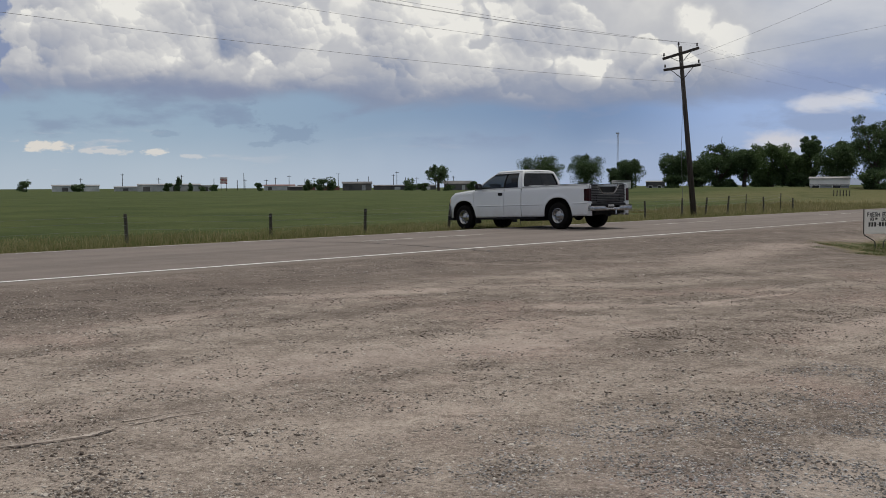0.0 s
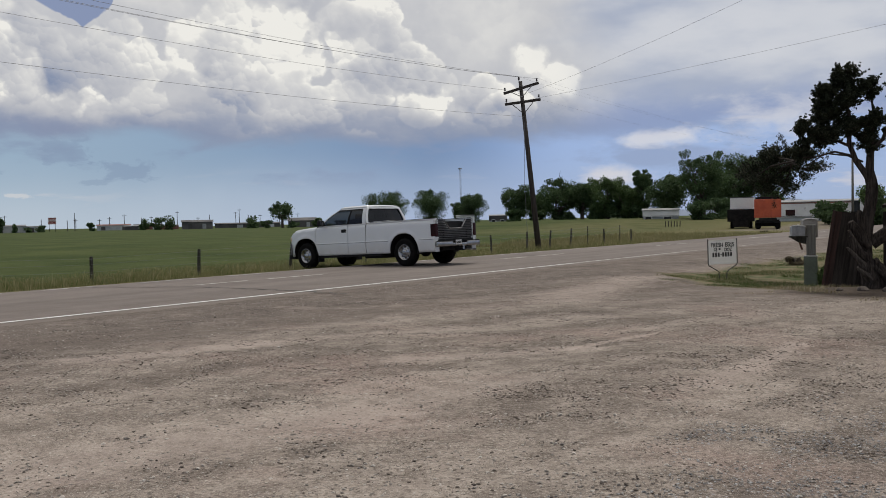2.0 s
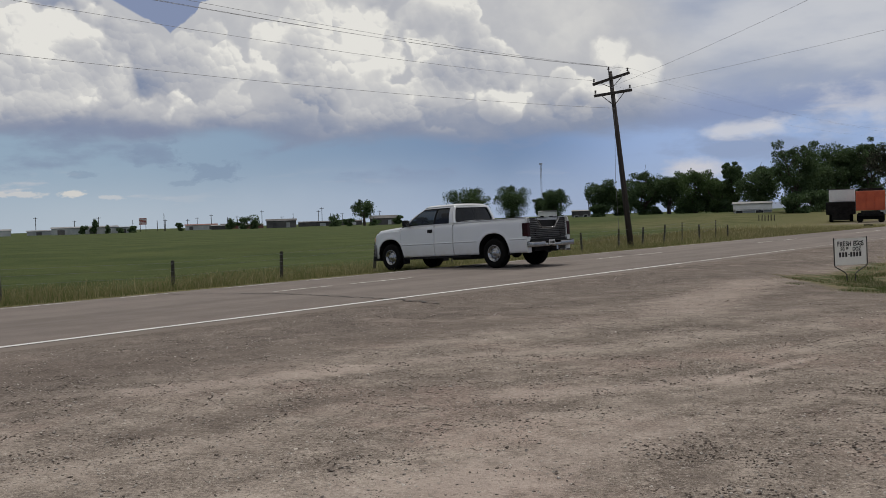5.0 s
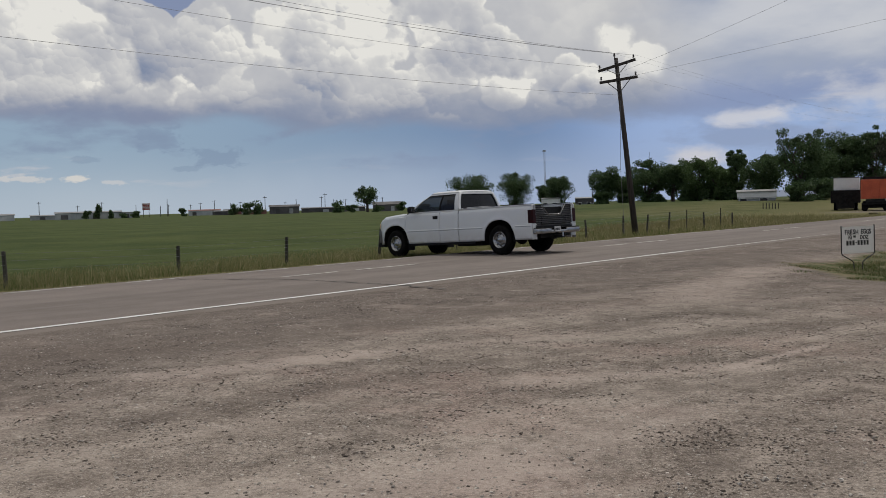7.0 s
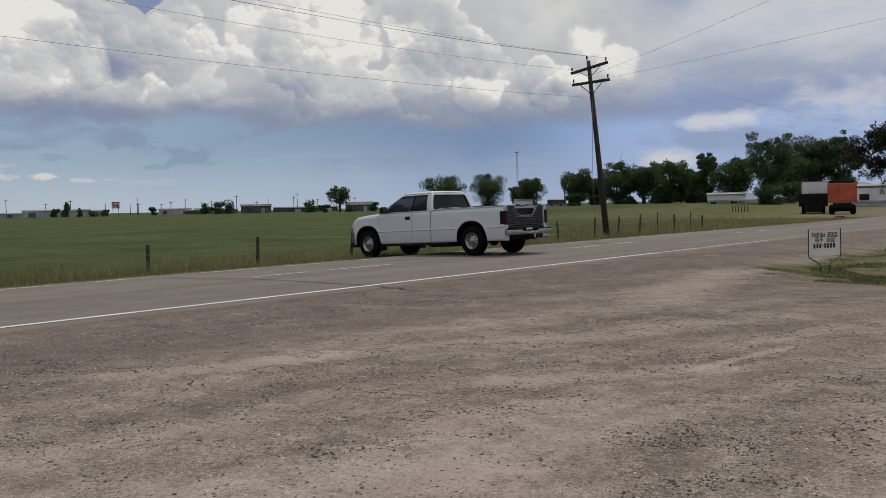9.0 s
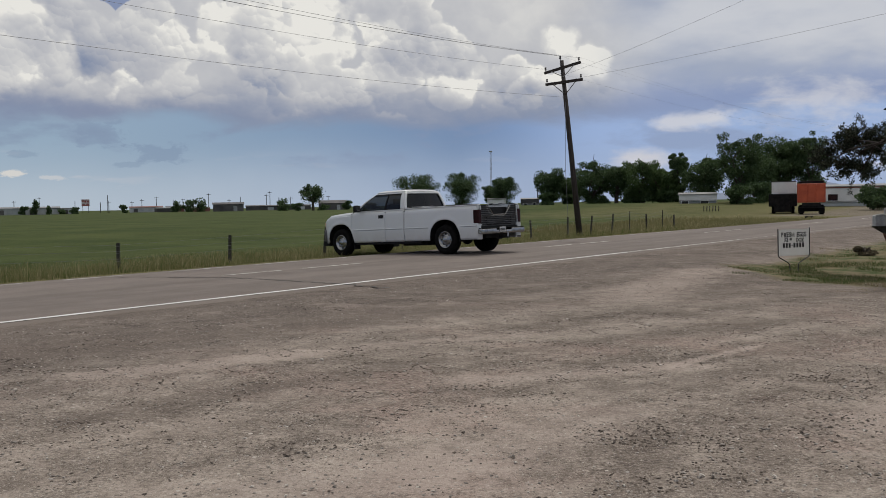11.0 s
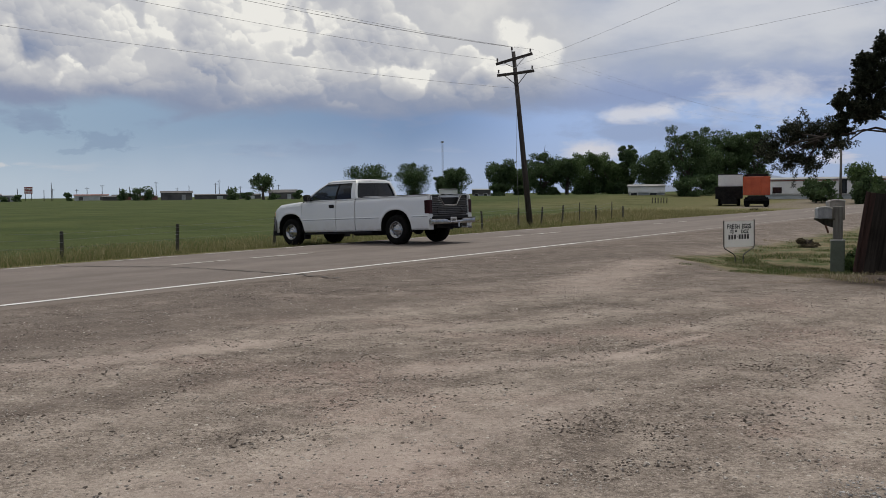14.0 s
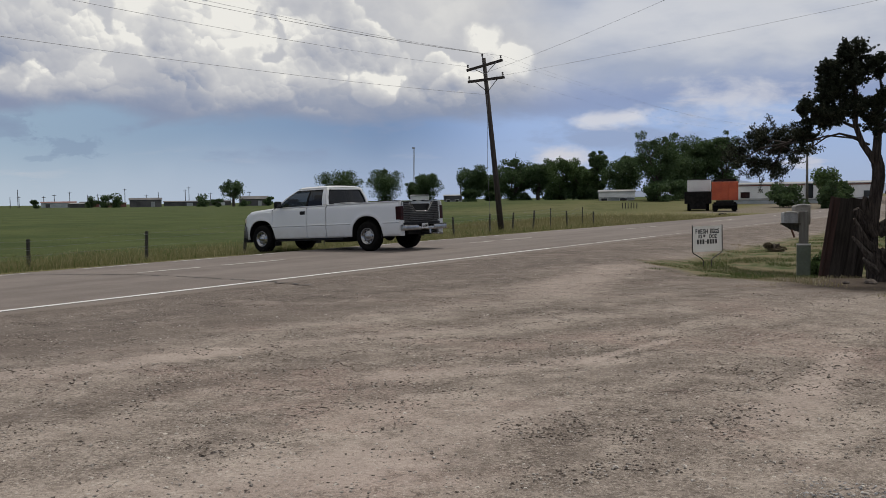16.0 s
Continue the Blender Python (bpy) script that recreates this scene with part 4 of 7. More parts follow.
# bushes and small trees far over the field
FAR = "bushes at the field's far edge"
for i, (x, y, h, w) in enumerate(((-172.6, 298.5, 3.4, 3.0), (-169.2, 300.4, 5.2, 2.8), (-165.4, 302.5, 3.2, 2.0), (-162.2, 304.3, 1.8, 2.6), (-158.2, 306.3, 2.3, 3.6), (-121.5, 306.5, 3.7, 5.0), (-118.0, 308.2, 4.3, 5.0), (-114.6, 309.6, 4.7, 5.2), (-79.1, 289.1, 4.6, 5.6), (-59.0, 292.0, 2.8, 3.4), (-52.0, 296.0, 2.2, 4.0), (-45.0, 300.0, 1.6, 5.0), (-200.0, 285.0, 3.6, 5.0), (-215.0, 276.0, 4.4, 4.4), (-146.0, 318.0, 3.0, 2.6))):
    shrub(x, y, h * 1.05, w * 1.3, MAT["leaf_far"], 90 + i, "dark bush at the far edge of the field", FAR, 0.32, 90)
UNDER = "undergrowth below the tree row"
for i, (x, y, h, w) in enumerate(((2.4, 147.0, 2.0, 4.2), (5.6, 150.0, 1.7, 3.6), (10.6, 143.5, 1.3, 3.0), (14.6, 141.0, 2.5, 4.6), (17.6, 138.8, 2.7, 4.6), (20.0, 136.5, 2.0, 3.4), (22.8, 133.0, 1.6, 3.0), (31.5, 127.5, 2.6, 4.4), (35.5, 128.0, 2.4, 4.6))):
    shrub(x, y, h, w, MAT["leaf_far"], 230 + i, "dense dark green undergrowth below the trees", UNDER, 0.19, 200)
YARD = "bushes in the yard over the road"
for i, (x, y, h, w, light_leaf) in enumerate(((33.2, 94.0, 2.6, 4.4, 0), (35.6, 88.0, 3.0, 2.6, 0), (36.2, 90.5, 4.0, 3.6, 1), (24.6, 114.5, 2.4, 4.2, 0), (27.6, 118.0, 2.6, 4.4, 0), (38.5, 92.0, 2.6, 3.4, 0))):
    shrub(x, y, h, w, MAT["leaf_light" if light_leaf else "leaf_far"], 130 + i, "light green leafy bush in the yard" if light_leaf else "round dark green bush in the yard", YARD, 0.16, 260)

MAT["dead_weed"] = foliage("dead_brown_weed", (0.065, 0.052, 0.034), (0.165, 0.135, 0.088), None, 0.85, 0.2)
shrub(8.25, 23.9, 0.28, 0.60, MAT["dead_weed"], 301, "small dead brown weed clump in the short grass", "", 0.028, 160)


def clumped(bm, rng, start, blob, r, tips, twigs=6):
    """A limb from start into a blob (centre, radii), with twigs that fill it."""
    c, (rx, ry, rz) = Vector(blob[0]), blob[1]
    a = Vector(start)
    mid_at = a.lerp(c, 0.5) + Vector((rng.uniform(-0.12, 0.12), rng.uniform(-0.12, 0.12), rng.uniform(-0.05, 0.12)))
    tube(bm, [a, mid_at, c], [r, r * 0.75, r * 0.45], 7)
    for i in range(twigs):
        d = Vector((rng.gauss(0, 1), rng.gauss(0, 1), rng.gauss(0.25, 1))).normalized()
        end = c + Vector((d.x * rx, d.y * ry, d.z * rz)) * rng.uniform(0.6, 0.95)
        origin = mid_at.lerp(c, rng.uniform(0.3, 1.0))
        way = end - origin
        limb(bm, rng, origin, way, way.length * 0.8, r * 0.32, 1, tips, 0.32, 3)


def gnarled(bm, points, radii, seed=0.0, seg=20):
    """A twisted stem with ridges and hollows along its length."""
    pts = [Vector(p) for p in points]
    fine, thick = [], []
    for i in range(len(pts) - 1):
        p0, p1, p2, p3 = pts[max(i - 1, 0)], pts[i], pts[i + 1], pts[min(i + 2, len(pts) - 1)]
        for k in range(6):
            f = k / 6
            fine.append(0.5 * (2 * p1 + (p2 - p0) * f + (2 * p0 - 5 * p1 + 4 * p2 - p3) * f * f + (3 * p1 - p0 - 3 * p2 + p3) * f ** 3))
            thick.append(radii[i] * (1 - f) + radii[i + 1] * f)
    fine.append(pts[-1])
    thick.append(radii[-1])
    first = len(bm.verts)
    tube(bm, fine, thick, seg)
    bm.verts.ensure_lookup_table()
    for i, v in enumerate(bm.verts[first:]):
        ring, k = divmod(i, seg)
        a = k * 2 * math.pi / seg + ring * 0.10
        ridge = noise.noise((math.cos(a) * 1.9, math.sin(a) * 1.9, ring * 0.09 + seed)) + 0.5 * noise.noise((math.cos(a) * 5, math.sin(a) * 5, ring * 0.22 + seed))
        v.co = fine[ring] + (v.co - fine[ring]) * (1 + 0.42 * ridge)


def juniper():
    """The old twisted tree by the shed, with one long limb towards the road."""
    rng = random.Random(21)
    x, y = 6.40, 13.95
    tree = thing("tree", "old twisted juniper with stringy bark beside the shed", "tree", pose(x, y, ground_z(x, y) - 0.02))
    bm, tips = bmesh.new(), []
    gnarled(bm, [(0.02, -0.1, -0.12), (-0.03, -0.06, 0.2), (-0.10, 0.0, 0.55), (-0.07, 0.02, 0.95), (0.0, 0.02, 1.4), (0.03, 0.02, 1.72), (-0.03, 0.02, 1.95)], [0.20, 0.145, 0.115, 0.095, 0.085, 0.085, 0.07], 3.7)
    gnarled(bm, [(0.0, -0.05, 0.45), (0.16, -0.25, 0.22), (0.30, -0.52, -0.02), (0.36, -0.62, -0.1)], [0.10, 0.08, 0.06, 0.04], 7.4)
    gnarled(bm, [(-0.08, -0.02, 0.7), (-0.24, -0.06, 0.92), (-0.36, -0.08, 1.12)], [0.11, 0.085, 0.05], 11.1)
    gnarled(bm, [(-0.10, -0.04, 0.5), (-0.30, -0.12, 0.66), (-0.38, -0.14, 0.88)], [0.09, 0.07, 0.035], 14.8)
    gnarled(bm, [(-0.08, 0.0, 0.85), (-0.20, 0.02, 1.15), (-0.17, 0.02, 1.3)], [0.07, 0.05, 0.03], 18.5)
    gnarled(bm, [(0.0, 0.0, 0.75), (0.22, -0.08, 0.92), (0.48, -0.16, 1.22), (0.75, -0.25, 1.65)], [0.10, 0.085, 0.07, 0.055], 22.2)
    # the fork and the bare upper limbs
    for pts, radii in (
            ([(0.0, 0.02, 1.78), (-0.10, 0.02, 1.93), (-0.23, 0.03, 2.12), (-0.33, 0.05, 2.41), (-0.31, 0.05, 2.76), (-0.38, 0.06, 3.15)], [0.065, 0.052, 0.046, 0.040, 0.028, 0.016]),
            ([(-0.02, 0.02, 1.85), (0.0, 0.02, 2.22), (0.02, 0.0, 2.45), (0.06, 0.0, 2.8), (0.0, 0.0, 3.25)], [0.075, 0.062, 0.045, 0.026, 0.012]),
            ([(0.02, 0.0, 2.30), (0.17, -0.05, 2.45), (0.31, -0.10, 2.84), (0.46, -0.15, 3.35), (0.54, -0.2, 3.62)], [0.036, 0.030, 0.024, 0.018, 0.012]),
            ([(0.20, -0.05, 2.50), (0.42, -0.15, 2.72), (0.66, -0.25, 3.15), (0.85, -0.3, 3.7)], [0.030, 0.026, 0.020, 0.012]),
            ([(-0.32, 0.04, 2.36), (-0.52, 0.08, 2.46), (-0.80, 0.12, 2.50), (-1.08, 0.15, 2.74)], [0.026, 0.021, 0.014, 0.006]),
            ([(-0.28, 0.04, 2.2), (-0.54, 0.12, 2.28), (-0.72, 0.18, 2.23), (-0.92, 0.25, 2.08)], [0.020, 0.017, 0.013, 0.008])):
        tube(bm, pts, radii, 8)
    tube(bm, [(-0.12, 0.03, 2.1), (-0.26, 0.30, 2.22), (-0.40, 0.9, 2.30), (-0.42, 1.8, 2.26), (-0.30, 2.8, 2.30), (-0.05, 4.0, 2.3)], [0.018, 0.015, 0.013, 0.011, 0.010, 0.008], 7)
    # broken, bleached stubs about the foot
    for k, (p, q, r) in enumerate((((-0.16, -0.05, 0.45), (-0.42, -0.16, 0.98), 0.045), ((-0.12, -0.08, 0.35), (-0.46, -0.20, 0.70), 0.04), ((-0.05, -0.12, 0.15), (-0.34, -0.30, 0.38), 0.05), ((0.1, -0.1, 0.3), (0.34, -0.32, 0.50), 0.035))):
        stub = bmesh.new()
        gnarled(stub, [p, Vector(p).lerp(Vector(q), 0.5) + Vector((0.03, 0, -0.03)), q], [r * 1.5, r * 1.1, r * 0.4], 20.0 + k, 12)
        part("broken_limb", stub, MAT["bleached_wood"], tree, "bleached broken limb stub")
    spots = []
    # clumps of sprays: where the twig leaves a limb, the clump's middle, its radii, how thick it is with leaves
    for start, centre, size, thick in (
            ((-0.36, 0.06, 3.1), (-0.385, 0.06, 3.44), (0.29, 0.30, 0.22), 1.0), ((-0.38, 0.06, 3.1), (-0.67, 0.15, 3.17), (0.20, 0.26, 0.24), 1.0),
            ((-0.31, 0.05, 2.76), (-0.66, 0.10, 2.90), (0.21, 0.28, 0.22), 1.0), ((-0.31, 0.05, 2.76), (-0.39, 0.0, 3.08), (0.26, 0.30, 0.25), 1.0),
            ((-0.6, 0.1, 2.48), (-0.86, 0.15, 2.53), (0.21, 0.26, 0.17), 0.7), ((-0.5, 0.08, 2.46), (-0.64, 0.1, 2.55), (0.22, 0.28, 0.17), 1.0),
            ((-0.8, 0.12, 2.5), (-1.05, 0.15, 2.68), (0.10, 0.12, 0.12), 0.35), ((-0.8, 0.2, 2.2), (-1.02, 0.25, 2.28), (0.16, 0.16, 0.13), 0.4),
            ((-0.33, 0.05, 2.45), (-0.27, 0.0, 2.66), (0.25, 0.28, 0.19), 0.8), ((0.0, 0.0, 3.1), (-0.02, 0.0, 3.30), (0.17, 0.18, 0.15), 0.45),
            ((0.05, 0.0, 2.7), (0.07, 0.0, 2.75), (0.17, 0.18, 0.17), 0.7), ((0.0, 0.0, 2.3), (-0.02, 0.05, 2.44), (0.18, 0.22, 0.22), 0.9),
            ((0.5, -0.2, 3.45), (0.54, -0.2, 3.60), (0.24, 0.26, 0.20), 0.8), ((0.4, -0.12, 3.1), (0.36, -0.1, 3.34), (0.15, 0.17, 0.16), 0.35),
            ((0.6, -0.2, 3.0), (0.72, -0.25, 3.28), (0.26, 0.26, 0.24), 0.9), ((0.31, -0.1, 2.84), (0.46, -0.15, 3.05), (0.14, 0.16, 0.15), 0.35),
            ((0.45, -0.15, 2.75), (0.68, -0.25, 2.80), (0.25, 0.26, 0.26), 0.9), ((0.2, -0.05, 2.5), (0.33, -0.1, 2.56), (0.15, 0.16, 0.13), 0.4),
            ((0.7, -0.2, 1.6), (0.48, -0.3, 2.26), (0.22, 0.26, 0.22), 0.8), ((0.7, -0.25, 1.65), (0.55, -0.4, 1.86), (0.36, 0.32, 0.30), 1.6),
            ((0.75, -0.25, 1.65), (0.80, -0.45, 1.45), (0.42, 0.34, 0.36), 1.9), ((0.75, -0.25, 1.65), (0.90, -0.55, 1.02), (0.42, 0.34, 0.34), 2.2),
            ((0.75, -0.25, 1.65), (1.35, -0.55, 0.98), (0.44, 0.34, 0.34), 2.2), ((0.75, -0.25, 1.65), (0.92, -0.4, 2.30), (0.38, 0.36, 0.46), 1.8),
            ((0.75, -0.25, 1.65), (1.35, -0.5, 1.85), (0.55, 0.45, 0.60), 2.6), ((0.85, -0.3, 2.6), (1.25, -0.5, 2.85), (0.52, 0.50, 0.62), 2.4),
            ((0.85, -0.3, 3.6), (1.0, -0.4, 3.95), (0.36, 0.38, 0.42), 1.2), ((1.25, -0.5, 2.9), (1.8, -0.6, 3.6), (0.7, 0.7, 0.9), 2.6)):
        tips = []
        clumped(bm, rng, start, (centre, size), 0.016, tips, 7)
        c = Vector(centre)
        for k in range(int(40 * thick)):
            d = Vector((rng.gauss(0, 1), rng.gauss(0, 1), rng.gauss(0, 1))).normalized()
            at = c + Vector((d.x * size[0], d.y * size[1], d.z * size[2])) * rng.uniform(0.25, 1.0)
            way = (d + Vector((rng.gauss(0, 0.4), rng.gauss(0, 0.4), rng.gauss(0.35, 0.35)))).normalized()
            long = rng.uniform(0.03, 0.065)
            for step, wide, count in ((0.0, 0.046, 32), (0.9, 0.038, 24), (1.8, 0.025, 13), (2.7, 0.012, 6)):
                spots.append((at + way * long * step, (wide, wide, wide), count))
        spots += [(t, (0.055, 0.055, 0.05), 40) for t in tips]
        if thick >= 0.7:
            spots.append((centre, tuple(v * 0.72 for v in size), int(330 * thick)))
    for start, centre, size in (((-0.05, 4.0, 2.3), (0.04, 5.1, 2.14), (0.72, 0.6, 0.44)), ((-0.2, 3.3, 2.32), (-0.58, 5.15, 2.02), (0.52, 0.45, 0.36)), ((-0.05, 4.0, 2.3), (0.55, 5.0, 2.20), (0.50, 0.45, 0.38)), ((-0.2, 3.3, 2.32), (-0.10, 4.9, 2.46), (0.55, 0.4, 0.30)), ((-0.05, 4.0, 2.3), (0.35, 4.9, 2.48), (0.45, 0.4, 0.28)), ((-0.05, 4.0, 2.3), (0.0, 5.0, 1.80), (0.60, 0.42, 0.22))):
        tips = []
        clumped(bm, rng, start, (centre, size), 0.022, tips, 14)
        spots += [(t, (0.070, 0.070, 0.09), 38) for t in tips]
        spots.append((centre, tuple(v * 0.8 for v in size), 90))
    part("trunk", bm, MAT["grey_bark"], tree, "grey twisted trunk with stringy bark")
    leaf_mesh("crown", spots, 0.023, 21, MAT["leaf_dark"], tree, "", 0.50)


MAT["bleached_wood"] = surface("bleached_dead_wood", (0.038, 0.031, 0.026), (0.125, 0.107, 0.092), 5.0, 0.95, 0.012, 45, (7, 7, 0.7), **{"Specular IOR Level": 0.1})
juniper()

# ---- utility poles, wires, fence ----
MAT["pale_post"] = surface("pale_grey_timber", (0.115, 0.108, 0.094), (0.215, 0.203, 0.178), 3.0, 0.9, 0.006, 40, (8, 8, 0.6))
MAT["rust"] = surface("rusty_steel", (0.07, 0.03, 0.018), (0.17, 0.085, 0.05), 7.0, 0.85, 0.003)


def utility_pole(base, top, arms, label, group="utility poles", wood="old_wood"):
    pole = thing("utility_pole", label, "utility pole", Matrix.Translation(base), group)
    up = Vector(top) - Vector(base)
    bm = bmesh.new()
    rod(bm, (0, 0, -0.4), up, 0.145, 0.085, 14)
    part("pole", bm, MAT[wood], pole, "weathered wooden pole", True)
    side_way = Vector((*ACROSS, 0)).normalized() if len(arms) < 3 else Vector((1, 0, 0))
    for height, half, lean, braces in arms:
        mid_at = up * (height / up.z)
        tilt = Matrix.Translation(mid_at + Vector((0, -0.13, 0))) @ Matrix.Rotation(-lean, 4, "Y")
        arm = part("crossarm", box(bmesh.new(), (0, 0, 0), (2 * half, 0.10, 0.12), tilt, 0.012), MAT["old_wood"], pole)
        for x in (-half + 0.08, half - 0.08) if braces else (-half + 0.08, 0.0 - 0.05, half - 0.08):
            bm = bmesh.new()
            p = tilt @ Vector((x, 0, 0.06))
            rod(bm, p, p + Vector((0, 0, 0.07)), 0.012, 0.012, 6)
            for k, (r, h) in enumerate(((0.05, 0.05), (0.038, 0.10), (0.05, 0.13))):
                rod(bm, p + Vector((0, 0, 0.05 + 0.045 * k)), p + Vector((0, 0, 0.09 + 0.045 * k)), r, r * 0.8, 10)
            part("insulator", bm, MAT["ceramic"], arm, "dark glazed insulator")
        for x in (-half * 0.62, half * 0.62):
            bm = bmesh.new()
            tube(bm, [tilt @ Vector((x, -0.06, -0.03)), up * ((height - (0.55 if braces else 0.4)) / up.z) + Vector((0, -0.10, 0))], 0.018, 5)
            part("brace", bm, MAT["steel"] if not braces else MAT["old_wood"], arm)
    return pole


POLE_BASE, POLE_TOP = (2.06, 41.85, -0.42), (1.29, 41.88, 7.66)
pole = utility_pole(POLE_BASE, POLE_TOP, ((7.74, 0.85, 0.27, False), (7.10, 0.84, 0.115, True)), "leaning dark wooden utility pole with two crossarms")
bm = bmesh.new()
rod(bm, (-0.83, -0.10, 7.95), (-0.84, -0.10, 8.18), 0.02, 0.02, 6)
rod(bm, (-0.84, -0.10, 8.14), (-0.84, -0.10, 8.27), 0.05, 0.035, 10)
part("pole_top_insulator", bm, MAT["ceramic"], pole)
bm = bmesh.new()
tube(bm, [(-0.62, -0.15, 6.2), (-0.66, -0.16, 3.2), (-0.52, -0.15, -0.3)], 0.008, 5)
part("ground_wire", bm, MAT["wire"], pole)
# the next pole along the road
utility_pole((*at_road(98.8, 20.8), ground_z(*at_road(98.8, 20.8))), (*at_road(98.8, 20.8), 7.9), (), "pale grey wooden utility pole farther along the road", wood="pale_post")


def wire(a, b, sag, r=0.0052, label="dark overhead power line between poles"):
    a, b = Vector(a), Vector(b)
    pts = [a.lerp(b, i / 24) - Vector((0, 0, sag * 4 * (i / 24) * (1 - i / 24))) for i in range(25)]
    tagged(link("power_line", tube(bmesh.new(), pts, r, 5), MAT["wire"]), label, "power line", "overhead power lines")


BACK = at_road(-15.0, 20.8)
for (x, z), sag, dz in (((0.62, 7.26), 0.75, 7.75), ((1.24, 7.84), 0.85, 8.35), ((2.2, 7.72), 0.85, 7.95), ((1.36, 7.84), 0.80, 8.50), ((1.45, 6.0), 0.55, 5.8)):
    wire((x, 41.75, z), (BACK[0] + (x - 1.3), BACK[1], dz), sag)
FORTH = at_road(98.8, 20.8)
for (x, z), dz in (((0.62, 7.26), 7.4), ((2.2, 7.72), 7.4), ((1.24, 7.84), 7.9)):
    wire((x, 41.75, z), (FORTH[0] + (x - 1.3), FORTH[1], dz), 0.9, 0.0020)
wire((1.4, 41.75, 7.0), (18.5, 0.0, 10.6), 0.75, 0.0042, "thin service wire slung over the road")
wire((1.5, 41.75, 6.75), (41.0, 0.0, 10.8), 0.7, 0.0042, "thin service wire slung over the road")


def fence_post(x, y, top, lean, seed, label="weathered grey wooden fence post in tall grass", r=0.075):
    rng = random.Random(seed)
    post = thing("fence_post", label, "fence post", pose(x, y, ground_z(x, y)), "fence posts along the field")
    bm = bmesh.new()
    h = top - ground_z(x, y)
    tube(bm, [(0, 0, -0.3), (lean * 0.2, 0, h * 0.2), (lean * 0.6, rng.uniform(-0.01, 0.01), h * 0.6), (lean, 0, h - 0.02), (lean, 0, h)], [r, r * 1.02, r * 0.97, r * 0.92, r * 0.75], 9)
    part("post", bm, MAT["post_wood"], post)
    for f in (0.45, 0.68, 0.9):
        part("staple", tube(bmesh.new(), [(lean * f - r, -r - 0.004, h * f), (lean * f, -r - 0.008, h * f), (lean * f + r, -r - 0.004, h * f)], 0.004, 4), MAT["steel"], post)
    return (x + lean, y, top)


POSTS = []
for i, (x, y, top, lean) in enumerate(((-16.9, 12.8, 0.5, 0.0), (-14.9, 15.9, 0.52, 0.02), (-13.03, 18.61, 0.57, -0.03), (-10.64, 22.34, 0.47, 0.0), (-8.73, 25.33, 0.54, 0.03), (-6.71, 28.48, 0.65, 0.09), (-4.65, 31.7, 0.46, 0.0), (-3.13, 34.08, 0.53, 0.0), (-1.6, 36.4, 0.6, 0.02), (-0.15, 38.72, 0.66, -0.05), (1.44, 41.21, 0.74, 0.02), (2.56, 42.96, 0.75, 0.08), (3.68, 44.71, 0.81, 0.08), (4.69, 46.29, 0.89, 0.02), (5.73, 47.91, 0.72, -0.03), (6.73, 49.48, 0.89, 0.02), (7.52, 50.72, 0.62, 0.0))):
    slim = i in (6, 7, 8, 13, 15)
    POSTS.append(fence_post(x, y, top - (0.10 if i > 8 else 0.0), lean, 300 + i, "thin dark steel fence post" if slim else "weathered grey wooden fence post in tall grass", 0.026 if slim else 0.050 if i < 6 else 0.045))
for k in range(6):
    x, y = 100 * math.sin(radians(10.2 + 0.17 * k)), 100 * math.cos(radians(10.2 + 0.17 * k))
    fence_post(x, y, ground_z(x, y) + 0.60, 0.03 * (k % 2), 340 + k, "short grey fence post beside the far yard", 0.05)
for f, drop in ((0.92, 0.06), (0.72, 0.22), (0.5, 0.42)):
    bm = bmesh.new()
    pts = [(x, y - 0.09, z - drop) for x, y, z in POSTS]
    tube(bm, pts, 0.003, 4)
    tagged(link("fence_wire", bm, MAT["wire"]), "thin rusty wire strung between the fence posts", "fence wire", "fence wires")

# ---- yard sign, mailboxes, leaning boards, shed ----
def sign_plastic():
    m, n = material("white_sign_plastic")
    at = n.add("ShaderNodeTexCoord").outputs["Object"]
    colour = n.mix(n.noise(at, 5.0, 5.0), (0.56, 0.55, 0.53), (0.68, 0.67, 0.65))
    colour = n.mix(n.step(n.noise(at, 9.0, 6.0, 0.7), 0.64, 0.74, 0.0, 0.5), colour, (0.45, 0.41, 0.35))
    front = n.add("ShaderNodeBsdfPrincipled", {"Base Color": colour, "Roughness": 0.5})
    behind = n.add("ShaderNodeBsdfTranslucent", {"Color": colour})
    n.add("ShaderNodeOutputMaterial", {"Surface": n.add("ShaderNodeMixShader", {0: 0.45, 1: front.outputs[0], 2: behind.outputs[0]}).outputs[0]})
    return m


MAT["sign_white"] = sign_plastic()
MAT["ink"] = surface("black_marker_ink", (0.012, 0.012, 0.014), (0.03, 0.03, 0.032), 9.0, 0.6)
MAT["black_metal"] = surface("black_painted_steel", (0.012, 0.012, 0.013), (0.035, 0.034, 0.033), 8.0, 0.45)


def sheet_board(w, h, z):
    """A thin upright plastic sheet with a folded rim."""
    bm = bmesh.new()
    vs = [bm.verts.new((u * w / 2, 0, z + v * h / 2)) for u, v in ((-1, -1), (1, -1), (1, 1), (-1, 1))]
    bm.faces.new(vs)
    for a, b in zip(vs, vs[1:] + vs[:1]):
        rod(bm, a.co.copy(), b.co.copy(), 0.004, 0.004, 6)
    return bm


